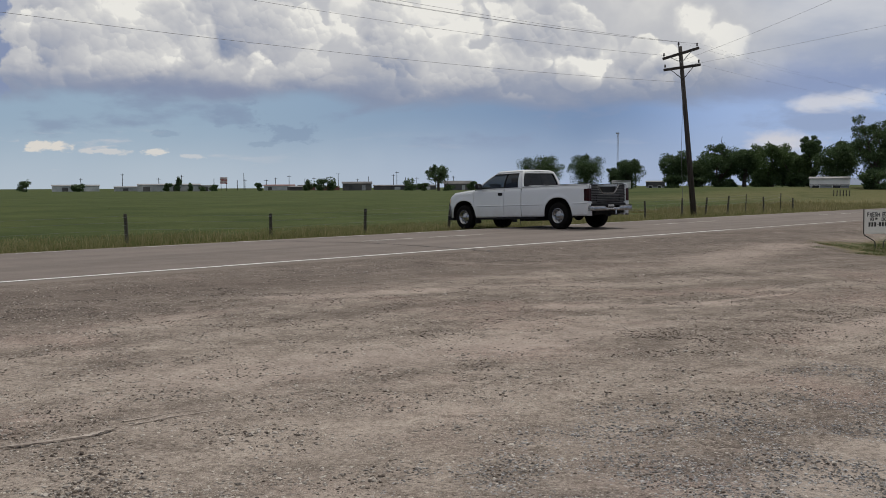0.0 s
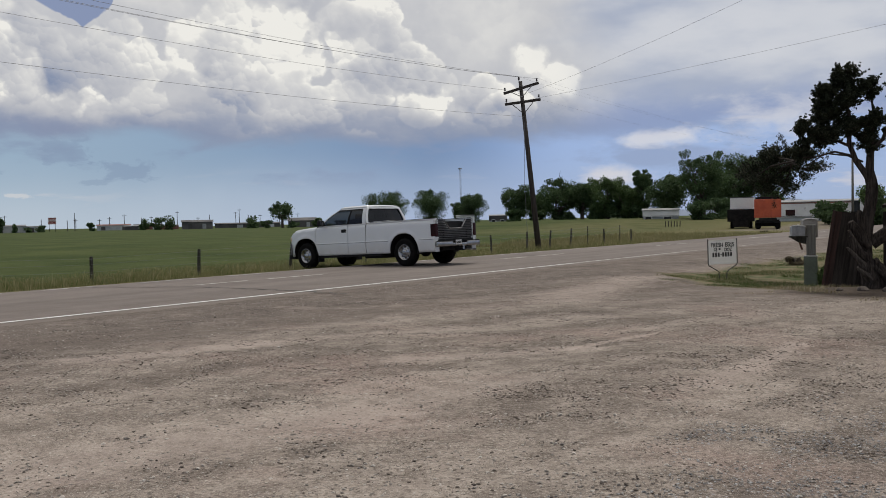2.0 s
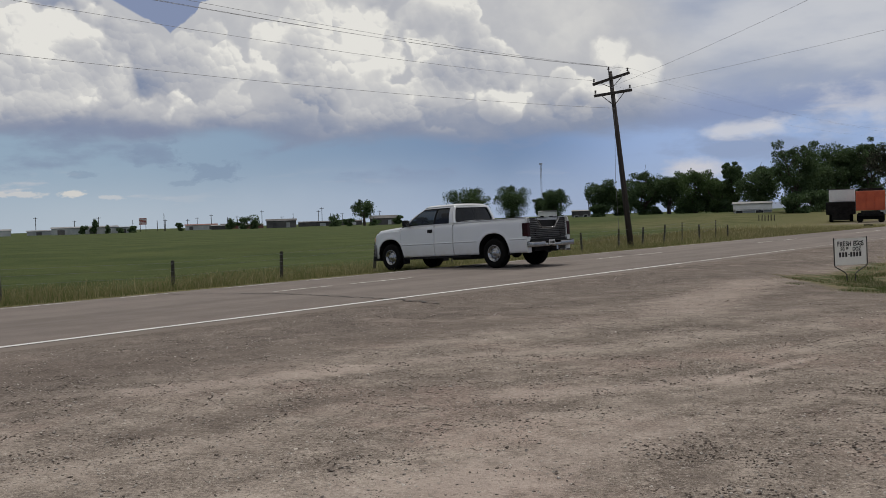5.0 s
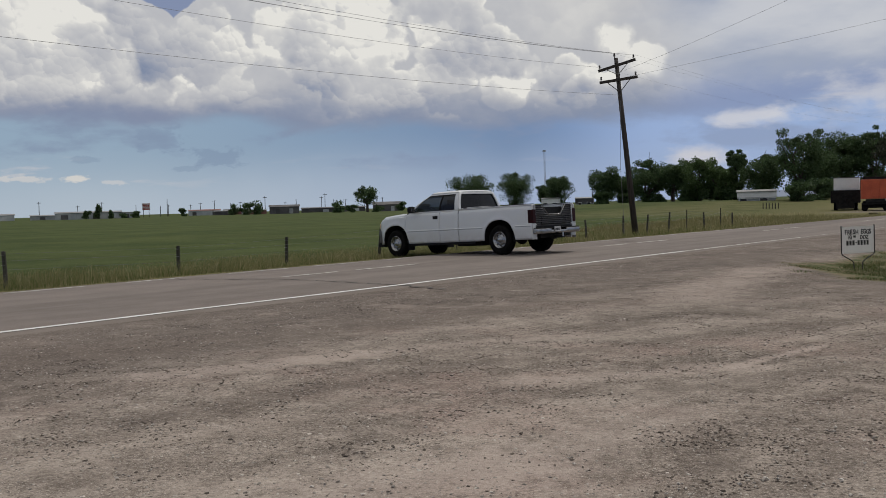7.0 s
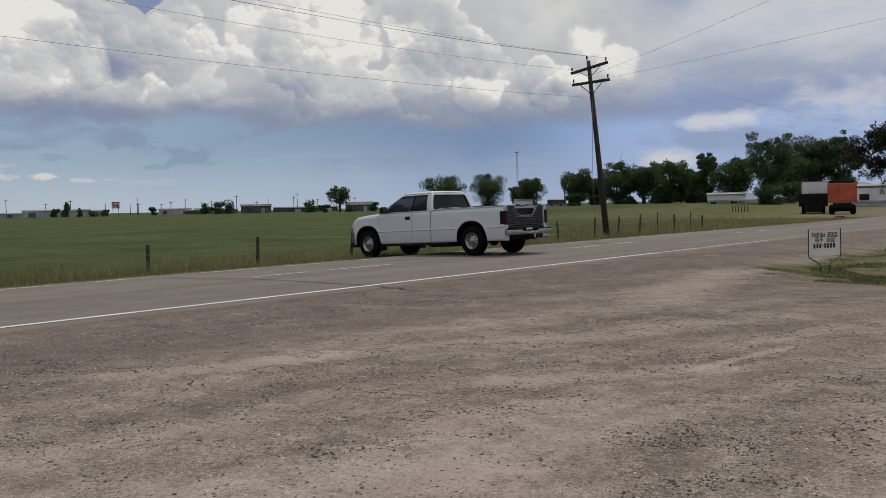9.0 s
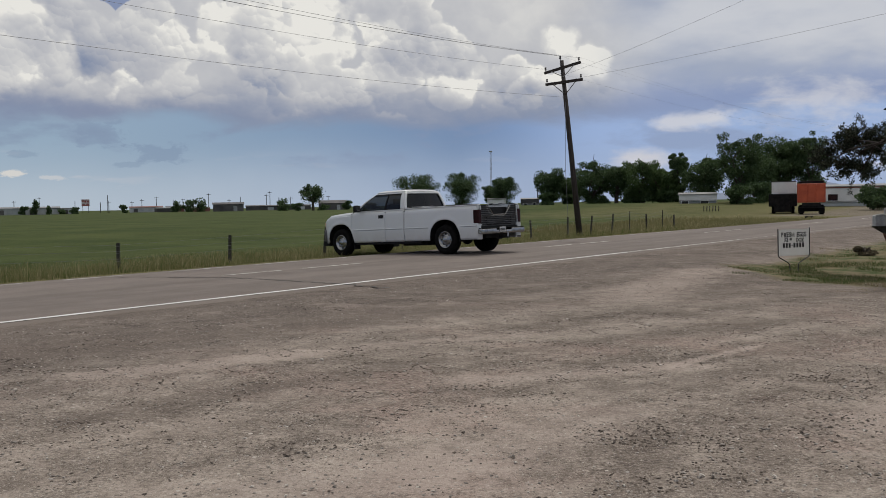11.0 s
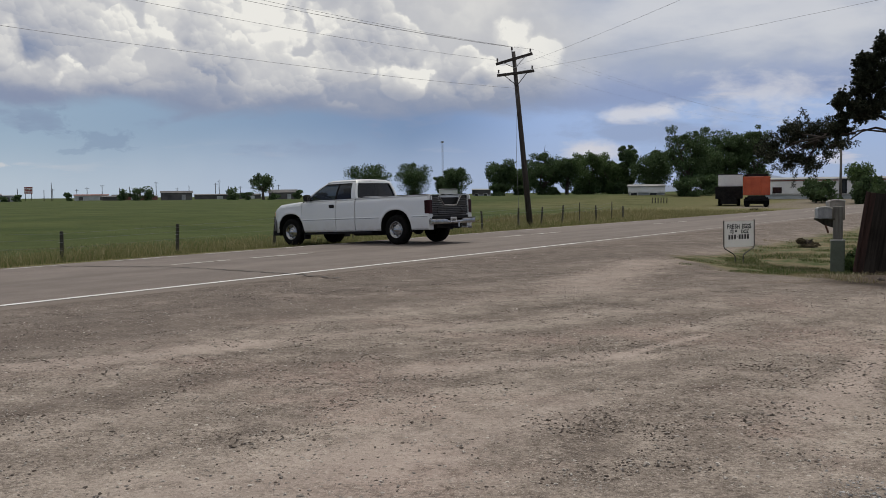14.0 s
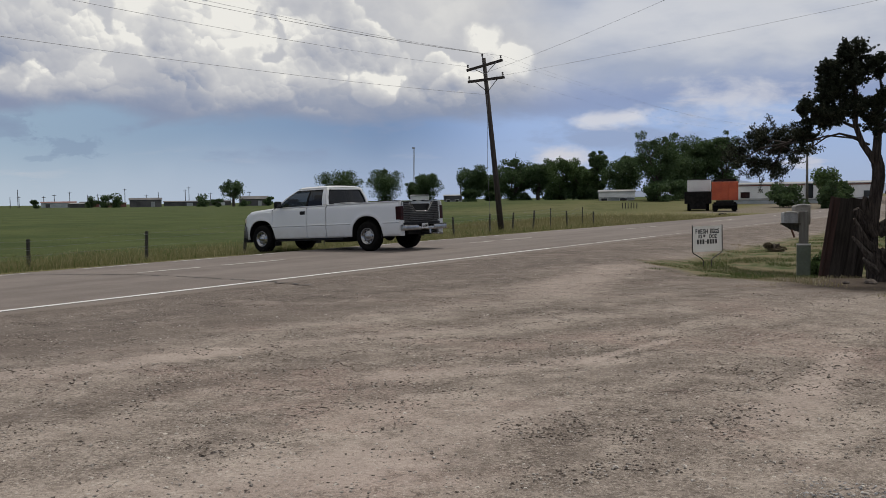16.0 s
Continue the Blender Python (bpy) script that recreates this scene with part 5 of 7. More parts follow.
def yard_sign():
    sign = thing("yard_sign", "white hand-lettered egg sign on a black wire stand in the grass", "sign", pose(5.14, 18.85, -0.15, 0, 0, 20) @ pose(0, 0, 0, 0, -0.8, 0))
    board = part("board", sheet_board(0.70, 0.52, 0.57), MAT["sign_white"], sign, "white painted sign board")
    for side in (-1, 1):
        bm = bmesh.new()
        tube(bm, [(0.362 * side, 0, 0.86), (0.362 * side, 0, 0.33), (0.345 * side, 0, 0.285), (0.14 * side, 0, 0.17), (0.10 * side, 0, 0.13), (0.085 * side, 0, -0.15)], 0.011, 6)
        part("leg", bm, MAT["black_metal"], sign, "bent black steel leg")

    def face(x, z, tilt=0.0, narrow=0.80):
        return Matrix.Translation((x, -0.004, z)) @ Matrix.Rotation(radians(90), 4, "X") @ Matrix.Rotation(radians(tilt), 4, "Z") @ Matrix.Diagonal((narrow, 1, 1, 1))
    for k, (text, x) in enumerate((("F", -0.265), ("R", -0.205), ("E", -0.145), ("S", -0.085), ("H", -0.02), ("E", 0.085), ("G", 0.145), ("G", 0.21), ("S", 0.265))):
        letters(text, (0.128, 0.122, 0.133)[k % 3], MAT["ink"], board, face(x, 0.684 + (0.004, -0.003, 0.0)[k % 3], (2, -3, 1, -1)[k % 4]), "lettering", 0.0015)
    letters("$3", 0.108, MAT["ink"], board, face(-0.175, 0.588, 2), "lettering", 0.0015)
    letters("00", 0.060, MAT["ink"], board, face(-0.075, 0.618), "lettering", 0.0015)
    letters("DOZ", 0.104, MAT["ink"], board, face(0.135, 0.585, -1), "lettering", 0.0015)
    # the telephone number stays as plain strokes
    for i in range(7):
        part("number_bar", box(bmesh.new(), (-0.232 + 0.066 * i + (0.045 if i > 2 else 0), -0.004, 0.515), (0.044, 0.003, 0.095)), MAT["ink"], board)
    part("number_bar", box(bmesh.new(), (-0.040, -0.004, 0.515), (0.034, 0.003, 0.016)), MAT["ink"], board)


yard_sign()

MAT["galvanised"] = surface("galvanised_sheet", (0.30, 0.30, 0.30), (0.50, 0.50, 0.49), 9.0, 0.42, 0.001, 50, wear=(0.20, 0.15, 0.11), wear_scale=6.0, wear_from=0.64, Metallic=0.55)
MAT["tan_metal"] = surface("tan_grey_sheet", (0.24, 0.22, 0.19), (0.36, 0.33, 0.29), 7.0, 0.55, 0.001, wear=(0.14, 0.09, 0.06), wear_scale=7.0, wear_from=0.66)
MAT["pedestal_green"] = surface("pale_green_plastic", (0.10, 0.118, 0.085), (0.155, 0.175, 0.13), 3.0, 0.55, 0.001, 30, wear=(0.30, 0.29, 0.25), wear_scale=5.0, wear_from=0.66)


def mailbox(x, y, z, w, h, length, mat, label, turn):
    """A domed sheet-metal mailbox that faces the road."""
    mb = thing("mailbox", label, "mailbox", pose(x, y, z, 0, 0, turn), "mailboxes")
    arch = [(-w / 2, 0), (w / 2, 0), (w / 2, h - w * 0.13)] + [(w / 2 * math.cos(a), h - w * 0.13 + w * 0.13 * math.sin(a)) for a in [k * math.pi / 10 for k in range(1, 10)]] + [(-w / 2, h - w * 0.13)]
    part("body", prism(bmesh.new(), arch, -length / 2, length / 2), mat, mb)
    inner = [(u * 1.04, v * 1.02 - 0.002) for u, v in arch]
    door = part("door", prism(bmesh.new(), inner, -length / 2 - 0.014, -length / 2 - 0.001), mat, mb)
    part("rim", tube(bmesh.new(), [(u * 1.03, -length / 2 - 0.012, v) for u, v in inner[2:]], 0.015, 6), MAT["sign_white"], door, "pale rolled rim")
    bm = bmesh.new()
    tube(bm, [(-0.02, -length / 2 - 0.014, h - 0.03), (-0.02, -length / 2 - 0.04, h), (0.02, -length / 2 - 0.04, h), (0.02, -length / 2 - 0.014, h - 0.03)], 0.006, 6)
    part("latch", bm, MAT["steel"], door)
    bm = box(bmesh.new(), (w / 2 + 0.008, -0.02, h * 0.55), (0.006, 0.03, h * 0.5))
    part("flag", bm, MAT["rust"], mb, "faded red flag")
    return mb


def mail_stand():
    """The two mailboxes, their post and plank, and the utility pedestal below."""
    x, y = 6.36, 16.95
    z = ground_z(x, y)
    ped = thing("utility_pedestal", "pale green plastic utility pedestal on the grass edge", "utility box", pose(x - 0.03, y - 0.14, z, 0, 0, -20))
    part("housing", box(bmesh.new(), (0.02, 0, 0.26), (0.245, 0.18, 0.84), None, 0.02), MAT["pedestal_green"], ped)
    part("cap", box(bmesh.new(), (0.02, 0, 0.685), (0.262, 0.20, 0.022), None, 0.01), MAT["sign_white"], ped, "pale cap rim")
    stand = thing("mailbox_stand", "grey wooden mailbox post with a short shelf plank", "post", pose(x + 0.04, y + 0.08, z + 0.15, 0, 0, -20))
    part("post", box(bmesh.new(), (0.03, 0, 0.34), (0.17, 0.15, 1.62), None, 0.018), MAT["pale_post"], stand, "thick grey timber post")
    part("plank", box(bmesh.new(), (-0.20, 0.02, 0.915), (0.36, 0.24, 0.03), None, 0.004), MAT["post_wood"], stand)
    bm = prism(bmesh.new(), [(-0.36, 0.90), (-0.05, 0.90), (-0.05, 0.76), (-0.20, 0.80)], -0.03, 0.03)
    part("brace", bm, MAT["post_wood"], stand)
    part("strut", tube(bmesh.new(), [(-0.18, -0.06, 0.80), (-0.13, -0.08, 0.66)], 0.02, 6), MAT["rust"], stand)
    mailbox(x - 0.185, y + 0.12, z + 1.082, 0.235, 0.205, 0.28, MAT["galvanised"], "small galvanised mailbox on the plank", -8)
    mailbox(x + 0.12, y + 0.36, z + 1.043, 0.26, 0.37, 0.34, MAT["tan_metal"], "larger tan metal mailbox on top of the post", -8)


mail_stand()

MAT["barn_wood"] = surface("dark_red_brown_boards", (0.018, 0.009, 0.007), (0.066, 0.032, 0.024), 3.0, 0.9, 0.006, 40, (8, 8, 0.6), vary=0.35)
MAT["grey_sheet"] = surface("pale_grey_sheet", (0.13, 0.125, 0.115), (0.22, 0.21, 0.195), 2.5, 0.6, 0.002, wear=(0.18, 0.14, 0.11), wear_scale=3.0, wear_from=0.62)
MAT["shed_dark"] = surface("dark_boards", (0.016, 0.013, 0.011), (0.05, 0.042, 0.036), 3.0, 0.9, 0.006, 40, (8, 8, 0.6), vary=0.3, **{"Specular IOR Level": 0.08})


def leaning_boards():
    """A broken gate of upright boards that leans beside the tree."""
    x, y = 6.30, 15.55
    gate = thing("board_gate", "leaning broken gate of dark red-brown weathered boards", "gate", pose(x, y, ground_z(x, y) - 0.03, 0, 0, -22) @ pose(0, 0, 0, -8, 8, 0))
    rng = random.Random(31)
    u = -0.118
    # the near-black boards also stand in for deep shade towards the trunk
    for i in range(5):
        w = rng.uniform(0.11, 0.15)
        h = 1.46 + rng.uniform(-0.02, 0.02)
        part("board", box(bmesh.new(), (u + w / 2, rng.uniform(-0.008, 0.008), h / 2), (w, 0.025, h), None, 0.003), MAT["barn_wood"] if i < 1 else MAT["shed_dark"], gate)
        u += w - 0.002
    for z in (0.25, 1.32):
        part("rail", box(bmesh.new(), (0.20, 0.035, z), (0.62, 0.04, 0.09), None, 0.004), MAT["shed_dark"], gate)
    part("edge_post", box(bmesh.new(), (-0.14, 0.02, 0.72), (0.06, 0.14, 1.46), None, 0.006), MAT["barn_wood"], gate)


leaning_boards()


def shed():
    """The dark shed at the lot's edge, with a pale sheet wall and a low roof."""
    hut = thing("shed", "low dark board shed with a pale grey sheet wall", "shed", pose(7.05, 14.98, -0.17, 0, 0, -26))
    rng = random.Random(12)
    part("sheet_wall", box(bmesh.new(), (0.58, 0.0, 0.58), (1.1, 0.04, 0.72), None, 0.004), MAT["grey_sheet"], hut, "pale grey sheet wall")
    part("sill", box(bmesh.new(), (0.55, -0.012, 0.08), (1.1, 0.10, 0.18), None, 0.008), MAT["barn_wood"], hut)
    for i in range(9):
        part("board", box(bmesh.new(), (0.09 + 0.125 * i, 0.035, 0.72), (0.118, 0.025, 1.44 + rng.uniform(-0.05, 0.03)), None, 0.003), MAT["shed_dark"], hut)
    part("corner_post", box(bmesh.new(), (0.0, 0.03, 0.70), (0.09, 0.11, 1.4), None, 0.008), MAT["shed_dark"], hut)
    part("side_wall", box(bmesh.new(), (0.02, 1.4, 0.70), (0.04, 2.7, 1.4)), MAT["shed_dark"], hut)
    part("back_wall", box(bmesh.new(), (1.5, 2.75, 0.70), (3.0, 0.04, 1.4)), MAT["shed_dark"], hut)
    part("end_wall", box(bmesh.new(), (3.0, 1.4, 0.70), (0.04, 2.7, 1.4)), MAT["shed_dark"], hut)
    part("front_wall", box(bmesh.new(), (2.1, 0.035, 0.70), (1.75, 0.03, 1.4)), MAT["shed_dark"], hut)
    part("roof", box(bmesh.new(), (1.6, 1.4, 1.50), (3.3, 3.0, 0.05), Matrix.Rotation(radians(3), 4, "X"), 0.01), MAT["shed_dark"], hut, "dark felt roof")
    part("window_board", box(bmesh.new(), (0.55, -0.005, 1.25), (0.9, 0.03, 0.62), None, 0.004), MAT["shed_dark"], hut)


shed()
for i, (x, y, h, w) in enumerate(((6.72, 16.75, 0.42, 0.62), (6.95, 17.3, 0.5, 0.8))):
    shrub(x, y, h, w, MAT["leaf_light"], 210 + i, "leafy green weeds by the mailbox post", "weeds by the mailbox", 0.045, 70)
for i, (dx, dy, w, h, l) in enumerate(((0.0, 0.0, 0.16, 0.12, 0.22), (0.3, -0.05, 0.12, 0.10, 0.14), (0.75, 0.02, 0.20, 0.11, 0.16), (1.1, -0.1, 0.14, 0.12, 0.2), (-0.35, -0.08, 0.10, 0.07, 0.12))):
    bm = bmesh.new()
    bmesh.ops.create_icosphere(bm, subdivisions=2, radius=0.5)
    for v in bm.verts:
        v.co = v.co * (1 + 0.22 * noise.noise(v.co * 2.2 + Vector((i * 3.1, 0, 0))))
        v.co.x, v.co.y, v.co.z = v.co.x * w * 1.1, v.co.y * l, v.co.z * h
    rock = link("rock", bm, MAT["clod"])
    rock.matrix_world = pose(6.0 + dx, 13.25 + dy - 0.35 * dx, ground_z(6.0 + dx, 13.25 + dy - 0.35 * dx) + 0.01, 0, 0, i * 50)
    tagged(rock, "rough grey-brown rock at the foot of the tree", "rock", "rocks by the tree")

# ---- trailers and houses beyond the road ----
MAT["white_sheet"] = surface("white_sheet_siding", (0.58, 0.58, 0.57), (0.74, 0.74, 0.73), 0.8, 0.55, 0.003, 20, wear=(0.30, 0.27, 0.24), wear_scale=1.2, wear_from=0.64)
MAT["orange"] = surface("orange_red_paint", (0.36, 0.060, 0.022), (0.52, 0.10, 0.035), 1.4, 0.5, 0.002, 20, wear=(0.22, 0.05, 0.03), wear_scale=2.0, wear_from=0.64)
MAT["tyre"] = surface("tyre_rubber", (0.004, 0.004, 0.004), (0.011, 0.0105, 0.010), 9.0, 0.92, 0.002, **{"Specular IOR Level": 0.08})
MAT["dark_glass"] = surface("dark_window_glass", (0.008, 0.010, 0.012), (0.02, 0.022, 0.026), 1.0, 0.08)
MAT["roof_red"] = surface("red_brown_roof_trim", (0.16, 0.045, 0.03), (0.26, 0.08, 0.05), 1.0, 0.7)
MAT["roof_grey"] = surface("grey_sheet_roof", (0.13, 0.13, 0.13), (0.25, 0.25, 0.245), 0.8, 0.5, 0.003)
MAT["far_wall"] = surface("far_grey_walls", (0.27, 0.30, 0.31), (0.46, 0.47, 0.47), 0.3, 0.8, vary=0.25)
MAT["far_dark"] = surface("far_dark_roofs", (0.045, 0.045, 0.05), (0.11, 0.105, 0.10), 0.3, 0.8, vary=0.25)
MAT["far_red"] = surface("far_red_roofs", (0.12, 0.05, 0.04), (0.22, 0.10, 0.08), 0.3, 0.8)


def orange_trailer():
    x, y = 23.9, 82.3
    t = thing("box_trailer", "orange-red steel box trailer parked on the bare yard", "trailer", pose(x, y, ground_z(x, y), 0, 0, -16))
    part("box", box(bmesh.new(), (0, 1.9, 1.85), (2.25, 3.8, 1.65), None, 0.03), MAT["orange"], t)
    for u in (-1.09, -0.36, 0.36, 1.09):
        part("rib", box(bmesh.new(), (u, -0.03, 1.85), (0.09, 0.06, 1.62), None, 0.01), MAT["orange"], t)
    part("chassis", box(bmesh.new(), (0, 1.9, 0.85), (1.5, 4.2, 0.28), None, 0.02), MAT["dark_steel"], t)
    # flaps added to close off the dark underside
    for u in (-0.82, 0.82):
        part("mud_flap", box(bmesh.new(), (u, 0.02, 0.42), (0.5, 0.02, 0.62)), MAT["tyre"], t)
    part("bumper", box(bmesh.new(), (0, -0.08, 0.62), (2.1, 0.10, 0.14), None, 0.01), MAT["dark_steel"], t)
    # dark box added to fill the shaded gap beneath the trailer
    part("under_box", box(bmesh.new(), (0, 2.2, 0.58), (1.55, 3.4, 0.66), None, 0.03), MAT["dark_steel"], t)
    part("top_rack", box(bmesh.new(), (0.0, 2.6, 2.80), (2.0, 1.6, 0.22), None, 0.02), MAT["dark_steel"], t)
    for side in (-0.82, 0.82):
        for v in (0.5, 1.5):
            plain_wheel(t, side, v, 0.42, 0.34)


def plain_wheel(parent, x, y, r, w):
    bm = bmesh.new()
    rod(bm, (x - w / 2, y, r), (x + w / 2, y, r), r, r, 20)
    wheel = part("wheel", bm, MAT["tyre"], parent)
    bm = bmesh.new()
    rod(bm, (x - w / 2 - 0.015, y, r), (x + w / 2 + 0.015, y, r), r * 0.55, r * 0.5, 14)
    part("rim", bm, MAT["steel"], wheel)


def dump_trailer():
    x, y = 23.1, 88.4
    t = thing("dump_trailer", "black steel dump trailer with a white sheet box on top", "trailer", pose(x, y, ground_z(x, y), 0, 0, -16))
    part("bed", box(bmesh.new(), (0, 1.6, 1.25), (2.45, 4.4, 1.15), None, 0.03), MAT["dark_steel"], t)
    for u in (-1.1, -0.55, 0, 0.55, 1.1):
        part("rib", box(bmesh.new(), (u, -0.63, 1.25), (0.08, 0.06, 1.12), None, 0.01), MAT["dark_steel"], t)
    top = part("white_box", box(bmesh.new(), (0.1, 1.7, 2.42), (2.15, 4.0, 1.15), None, 0.03), MAT["white_sheet"], t, "white sheet metal box")
    for u in (-0.94, -0.3, 0.5, 1.14):
        part("seam", box(bmesh.new(), (u, -0.31, 2.42), (0.05, 0.03, 1.1)), MAT["white_sheet"], top)
    part("top_rim", box(bmesh.new(), (0.1, -0.30, 2.97), (2.2, 0.06, 0.07)), MAT["far_dark"], top)
    part("chassis", box(bmesh.new(), (0, 1.6, 0.42), (1.5, 4.5, 0.52), None, 0.02), MAT["dark_steel"], t)
    for side in (-0.85, 0.85):
        for v in (0.9, 1.9):
            plain_wheel(t, side, v, 0.38, 0.3)


orange_trailer()
dump_trailer()
bm = bmesh.new()
ring = []
for k in range(24):
    a = k * math.pi / 12
    ring.append([bm.verts.new(((0.33 + 0.10 * math.cos(b)) * math.cos(a), (0.33 + 0.10 * math.cos(b)) * math.sin(a), 0.10 + 0.10 * math.sin(b))) for b in [j * math.pi / 5 for j in range(10)]])
for k in range(24):
    for j in range(10):
        bm.faces.new((ring[k][j], ring[(k + 1) % 24][j], ring[(k + 1) % 24][(j + 1) % 10], ring[k][(j + 1) % 10]))
old_tyre = link("old_tyre", bm, MAT["tyre"], None, True)
old_tyre.matrix_world = pose(20.3, 70.5, ground_z(20.3, 70.5) - 0.01) @ Matrix.Scale(0.72, 4)
tagged(old_tyre, "worn black tyre lying on the bare yard", "tyre")


def mobile_home(x, y, length, height, turn, label, windows, trim=None, depth=3.6, raised=0.45, siding=None):
    home = thing("mobile_home", label, "mobile home", pose(x, y, ground_z(x, y), 0, 0, turn))
    part("skirt", box(bmesh.new(), (0, depth / 2 + 0.05, raised / 2), (length - 0.15, depth - 0.15, raised)), MAT["far_wall"], home)
    wall = part("wall", box(bmesh.new(), (0, depth / 2, raised + (height - raised) / 2), (length, depth, height - raised), None, 0.02), siding or MAT["white_sheet"], home)
    bm = bmesh.new()
    prism(bm, [(-0.15, height), (depth + 0.15, height), (depth + 0.15, height + 0.06), (depth / 2, height + 0.28), (-0.15, height + 0.06)], -length / 2 - 0.1, length / 2 + 0.1, "x")
    part("roof", bm, MAT["roof_grey"], home)
    if trim:
        part("trim", box(bmesh.new(), (0, -0.02, height - 0.10), (length + 0.02, 0.04, 0.10)), trim, home, "red-brown trim under the roof")
    for u, w, h, kind in windows:
        base = raised + 0.05 if kind == "door" else height - 0.75 - h
        win = part(kind, box(bmesh.new(), (u, -0.02, base + h / 2), (w, 0.05, h), None, 0.01), MAT["white_sheet"], wall)
        part("pane", box(bmesh.new(), (u, -0.05, base + h / 2), (w - 0.12, 0.02, h - 0.12)), MAT["dark_glass"], win)
    part("lower_band", box(bmesh.new(), (0, -0.012, raised + 0.10), (length, 0.03, 0.06)), MAT["roof_grey"], home)
    return home


mobile_home(38.2, 101.6, 15.5, 2.12, -20, "long white mobile home with red-brown roof trim", ((-6.2, 1.1, 0.8, "window"), (-3.2, 1.2, 0.9, "window"), (0.5, 0.9, 1.75, "door"), (3.4, 1.3, 0.9, "window"), (6.3, 0.9, 0.8, "window")), MAT["roof_red"])
mobile_home(20.7, 119.0, 4.6, 1.12, -8, "small white trailer home under the trees", ((-1.6, 0.9, 0.55, "window"), (0.8, 1.0, 0.55, "window")), None, 2.6, 0.3)
mobile_home(-7.4, 186.0, 3.6, 1.5, -2, "low white house beyond the field", ((-1.0, 0.9, 0.7, "window"), (0.8, 0.9, 0.7, "window")), None, 5.0, 0.2)
mobile_home(-0.7, 190.0, 3.7, 1.2, -2, "small dark house beyond the field", ((-0.9, 0.8, 0.6, "window"), (0.9, 0.8, 0.6, "window")), None, 5.0, 0.2, MAT["far_dark"])


def far_building(x, y, length, height, turn, wall, roof, label, ridge=0.5, depth=9.0, doors=3):
    b = thing("far_building", label, "building", pose(x, y, 0.0, 0, 0, turn), "buildings beyond the field")
    w = part("wall", box(bmesh.new(), (0, depth / 2, height / 2 - 0.2), (length, depth, height + 0.4)), wall, b)
    bm = bmesh.new()
    prism(bm, [(-0.3, height), (depth + 0.3, height), (depth / 2, height + ridge)], -length / 2 - 0.3, length / 2 + 0.3, "x")
    part("roof", bm, roof, b)
    for i in range(doors):
        u = -length / 2 + length * (i + 0.6) / (doors + 0.2)
        part("door", box(bmesh.new(), (u, -0.03, height * 0.38), (min(2.4, length / 8), 0.08, height * 0.72)), MAT["far_wall"] if i % 2 else MAT["far_dark"], w)
    return b


far_building(-174.5, 303.0, 22.0, 2.3, 30, MAT["far_wall"], MAT["roof_grey"], "long pale metal building beyond the field", 0.5, 10, 4)
far_building(-163.0, 309.5, 8.0, 2.1, 28, MAT["far_wall"], MAT["roof_grey"], "open pale shed beside the metal building", 0.2, 8, 1)
far_building(-158.7, 366.7, 13.0, 2.0, 24, MAT["far_wall"], MAT["far_red"], "low far building with a red-brown roof", 0.5, 8, 3)
far_building(-146.0, 371.0, 11.0, 1.9, 22, MAT["far_red"], MAT["far_dark"], "low red-brown far building", 0.4, 8, 2)
far_building(-105.7, 313.0, 10.4, 2.5, 19, MAT["far_dark"], MAT["far_dark"], "dark barn beyond the field", 0.7, 8, 2)
far_building(-102.7, 366.0, 26.0, 1.7, 16, MAT["far_dark"], MAT["far_dark"], "long low dark building beyond the field", 0.4, 8, 4)
far_building(-66.0, 300.0, 9.0, 2.2, 12, MAT["far_dark"], MAT["far_dark"], "dark roofed house beyond the field", 1.0, 8, 2)
far_building(-205.0, 330.0, 16.0, 1.6, 32, MAT["far_wall"], MAT["roof_grey"], "low pale building far off", 0.4, 8, 2)
far_building(-232.0, 330.0, 18.0, 2.2, 35, MAT["far_wall"], MAT["roof_grey"], "pale shed roof far off", 0.6, 8, 2)
for i, (x, y, l) in enumerate(((-130.0, 352.0, 7.0), (-138.0, 336.0, 6.0), (-187.0, 342.0, 6.0))):
    far_building(x, y, l, 1.5, 22, MAT["far_dark"] if i else MAT["far_red"], MAT["roof_grey"], "small low building far off", 0.3, 5, 1)

MAT["red_board"] = surface("red_sign_board", (0.20, 0.03, 0.03), (0.30, 0.06, 0.05), 1.0, 0.6)


def billboard():
    x, y = -179.8, 357.0
    b = thing("billboard", "tall red and white sign on two posts far off", "sign", pose(x, y, 0, 0, 0, 27))
    board = part("board", box(bmesh.new(), (0, 0, 4.3), (3.1, 0.2, 2.7), None, 0.03), MAT["white_sheet"], b, "white sign board")
    for u, z, w in ((0.0, 5.35, 2.9), (-0.5, 4.75, 1.7), (0.9, 4.75, 0.8), (0.1, 4.2, 2.5), (-0.7, 3.65, 1.2), (0.7, 3.65, 1.2), (0.0, 3.15, 2.9)):
        part("panel_bar", box(bmesh.new(), (u, -0.12, z), (w, 0.05, 0.34)), MAT["red_board"], board, "dark red bar")
    for u in (-1.1, 1.1):
        part("post", rod(bmesh.new(), (u, 0.15, -0.3), (u, 0.15, 4.0), 0.09, 0.09, 8), MAT["dark_steel"], b)


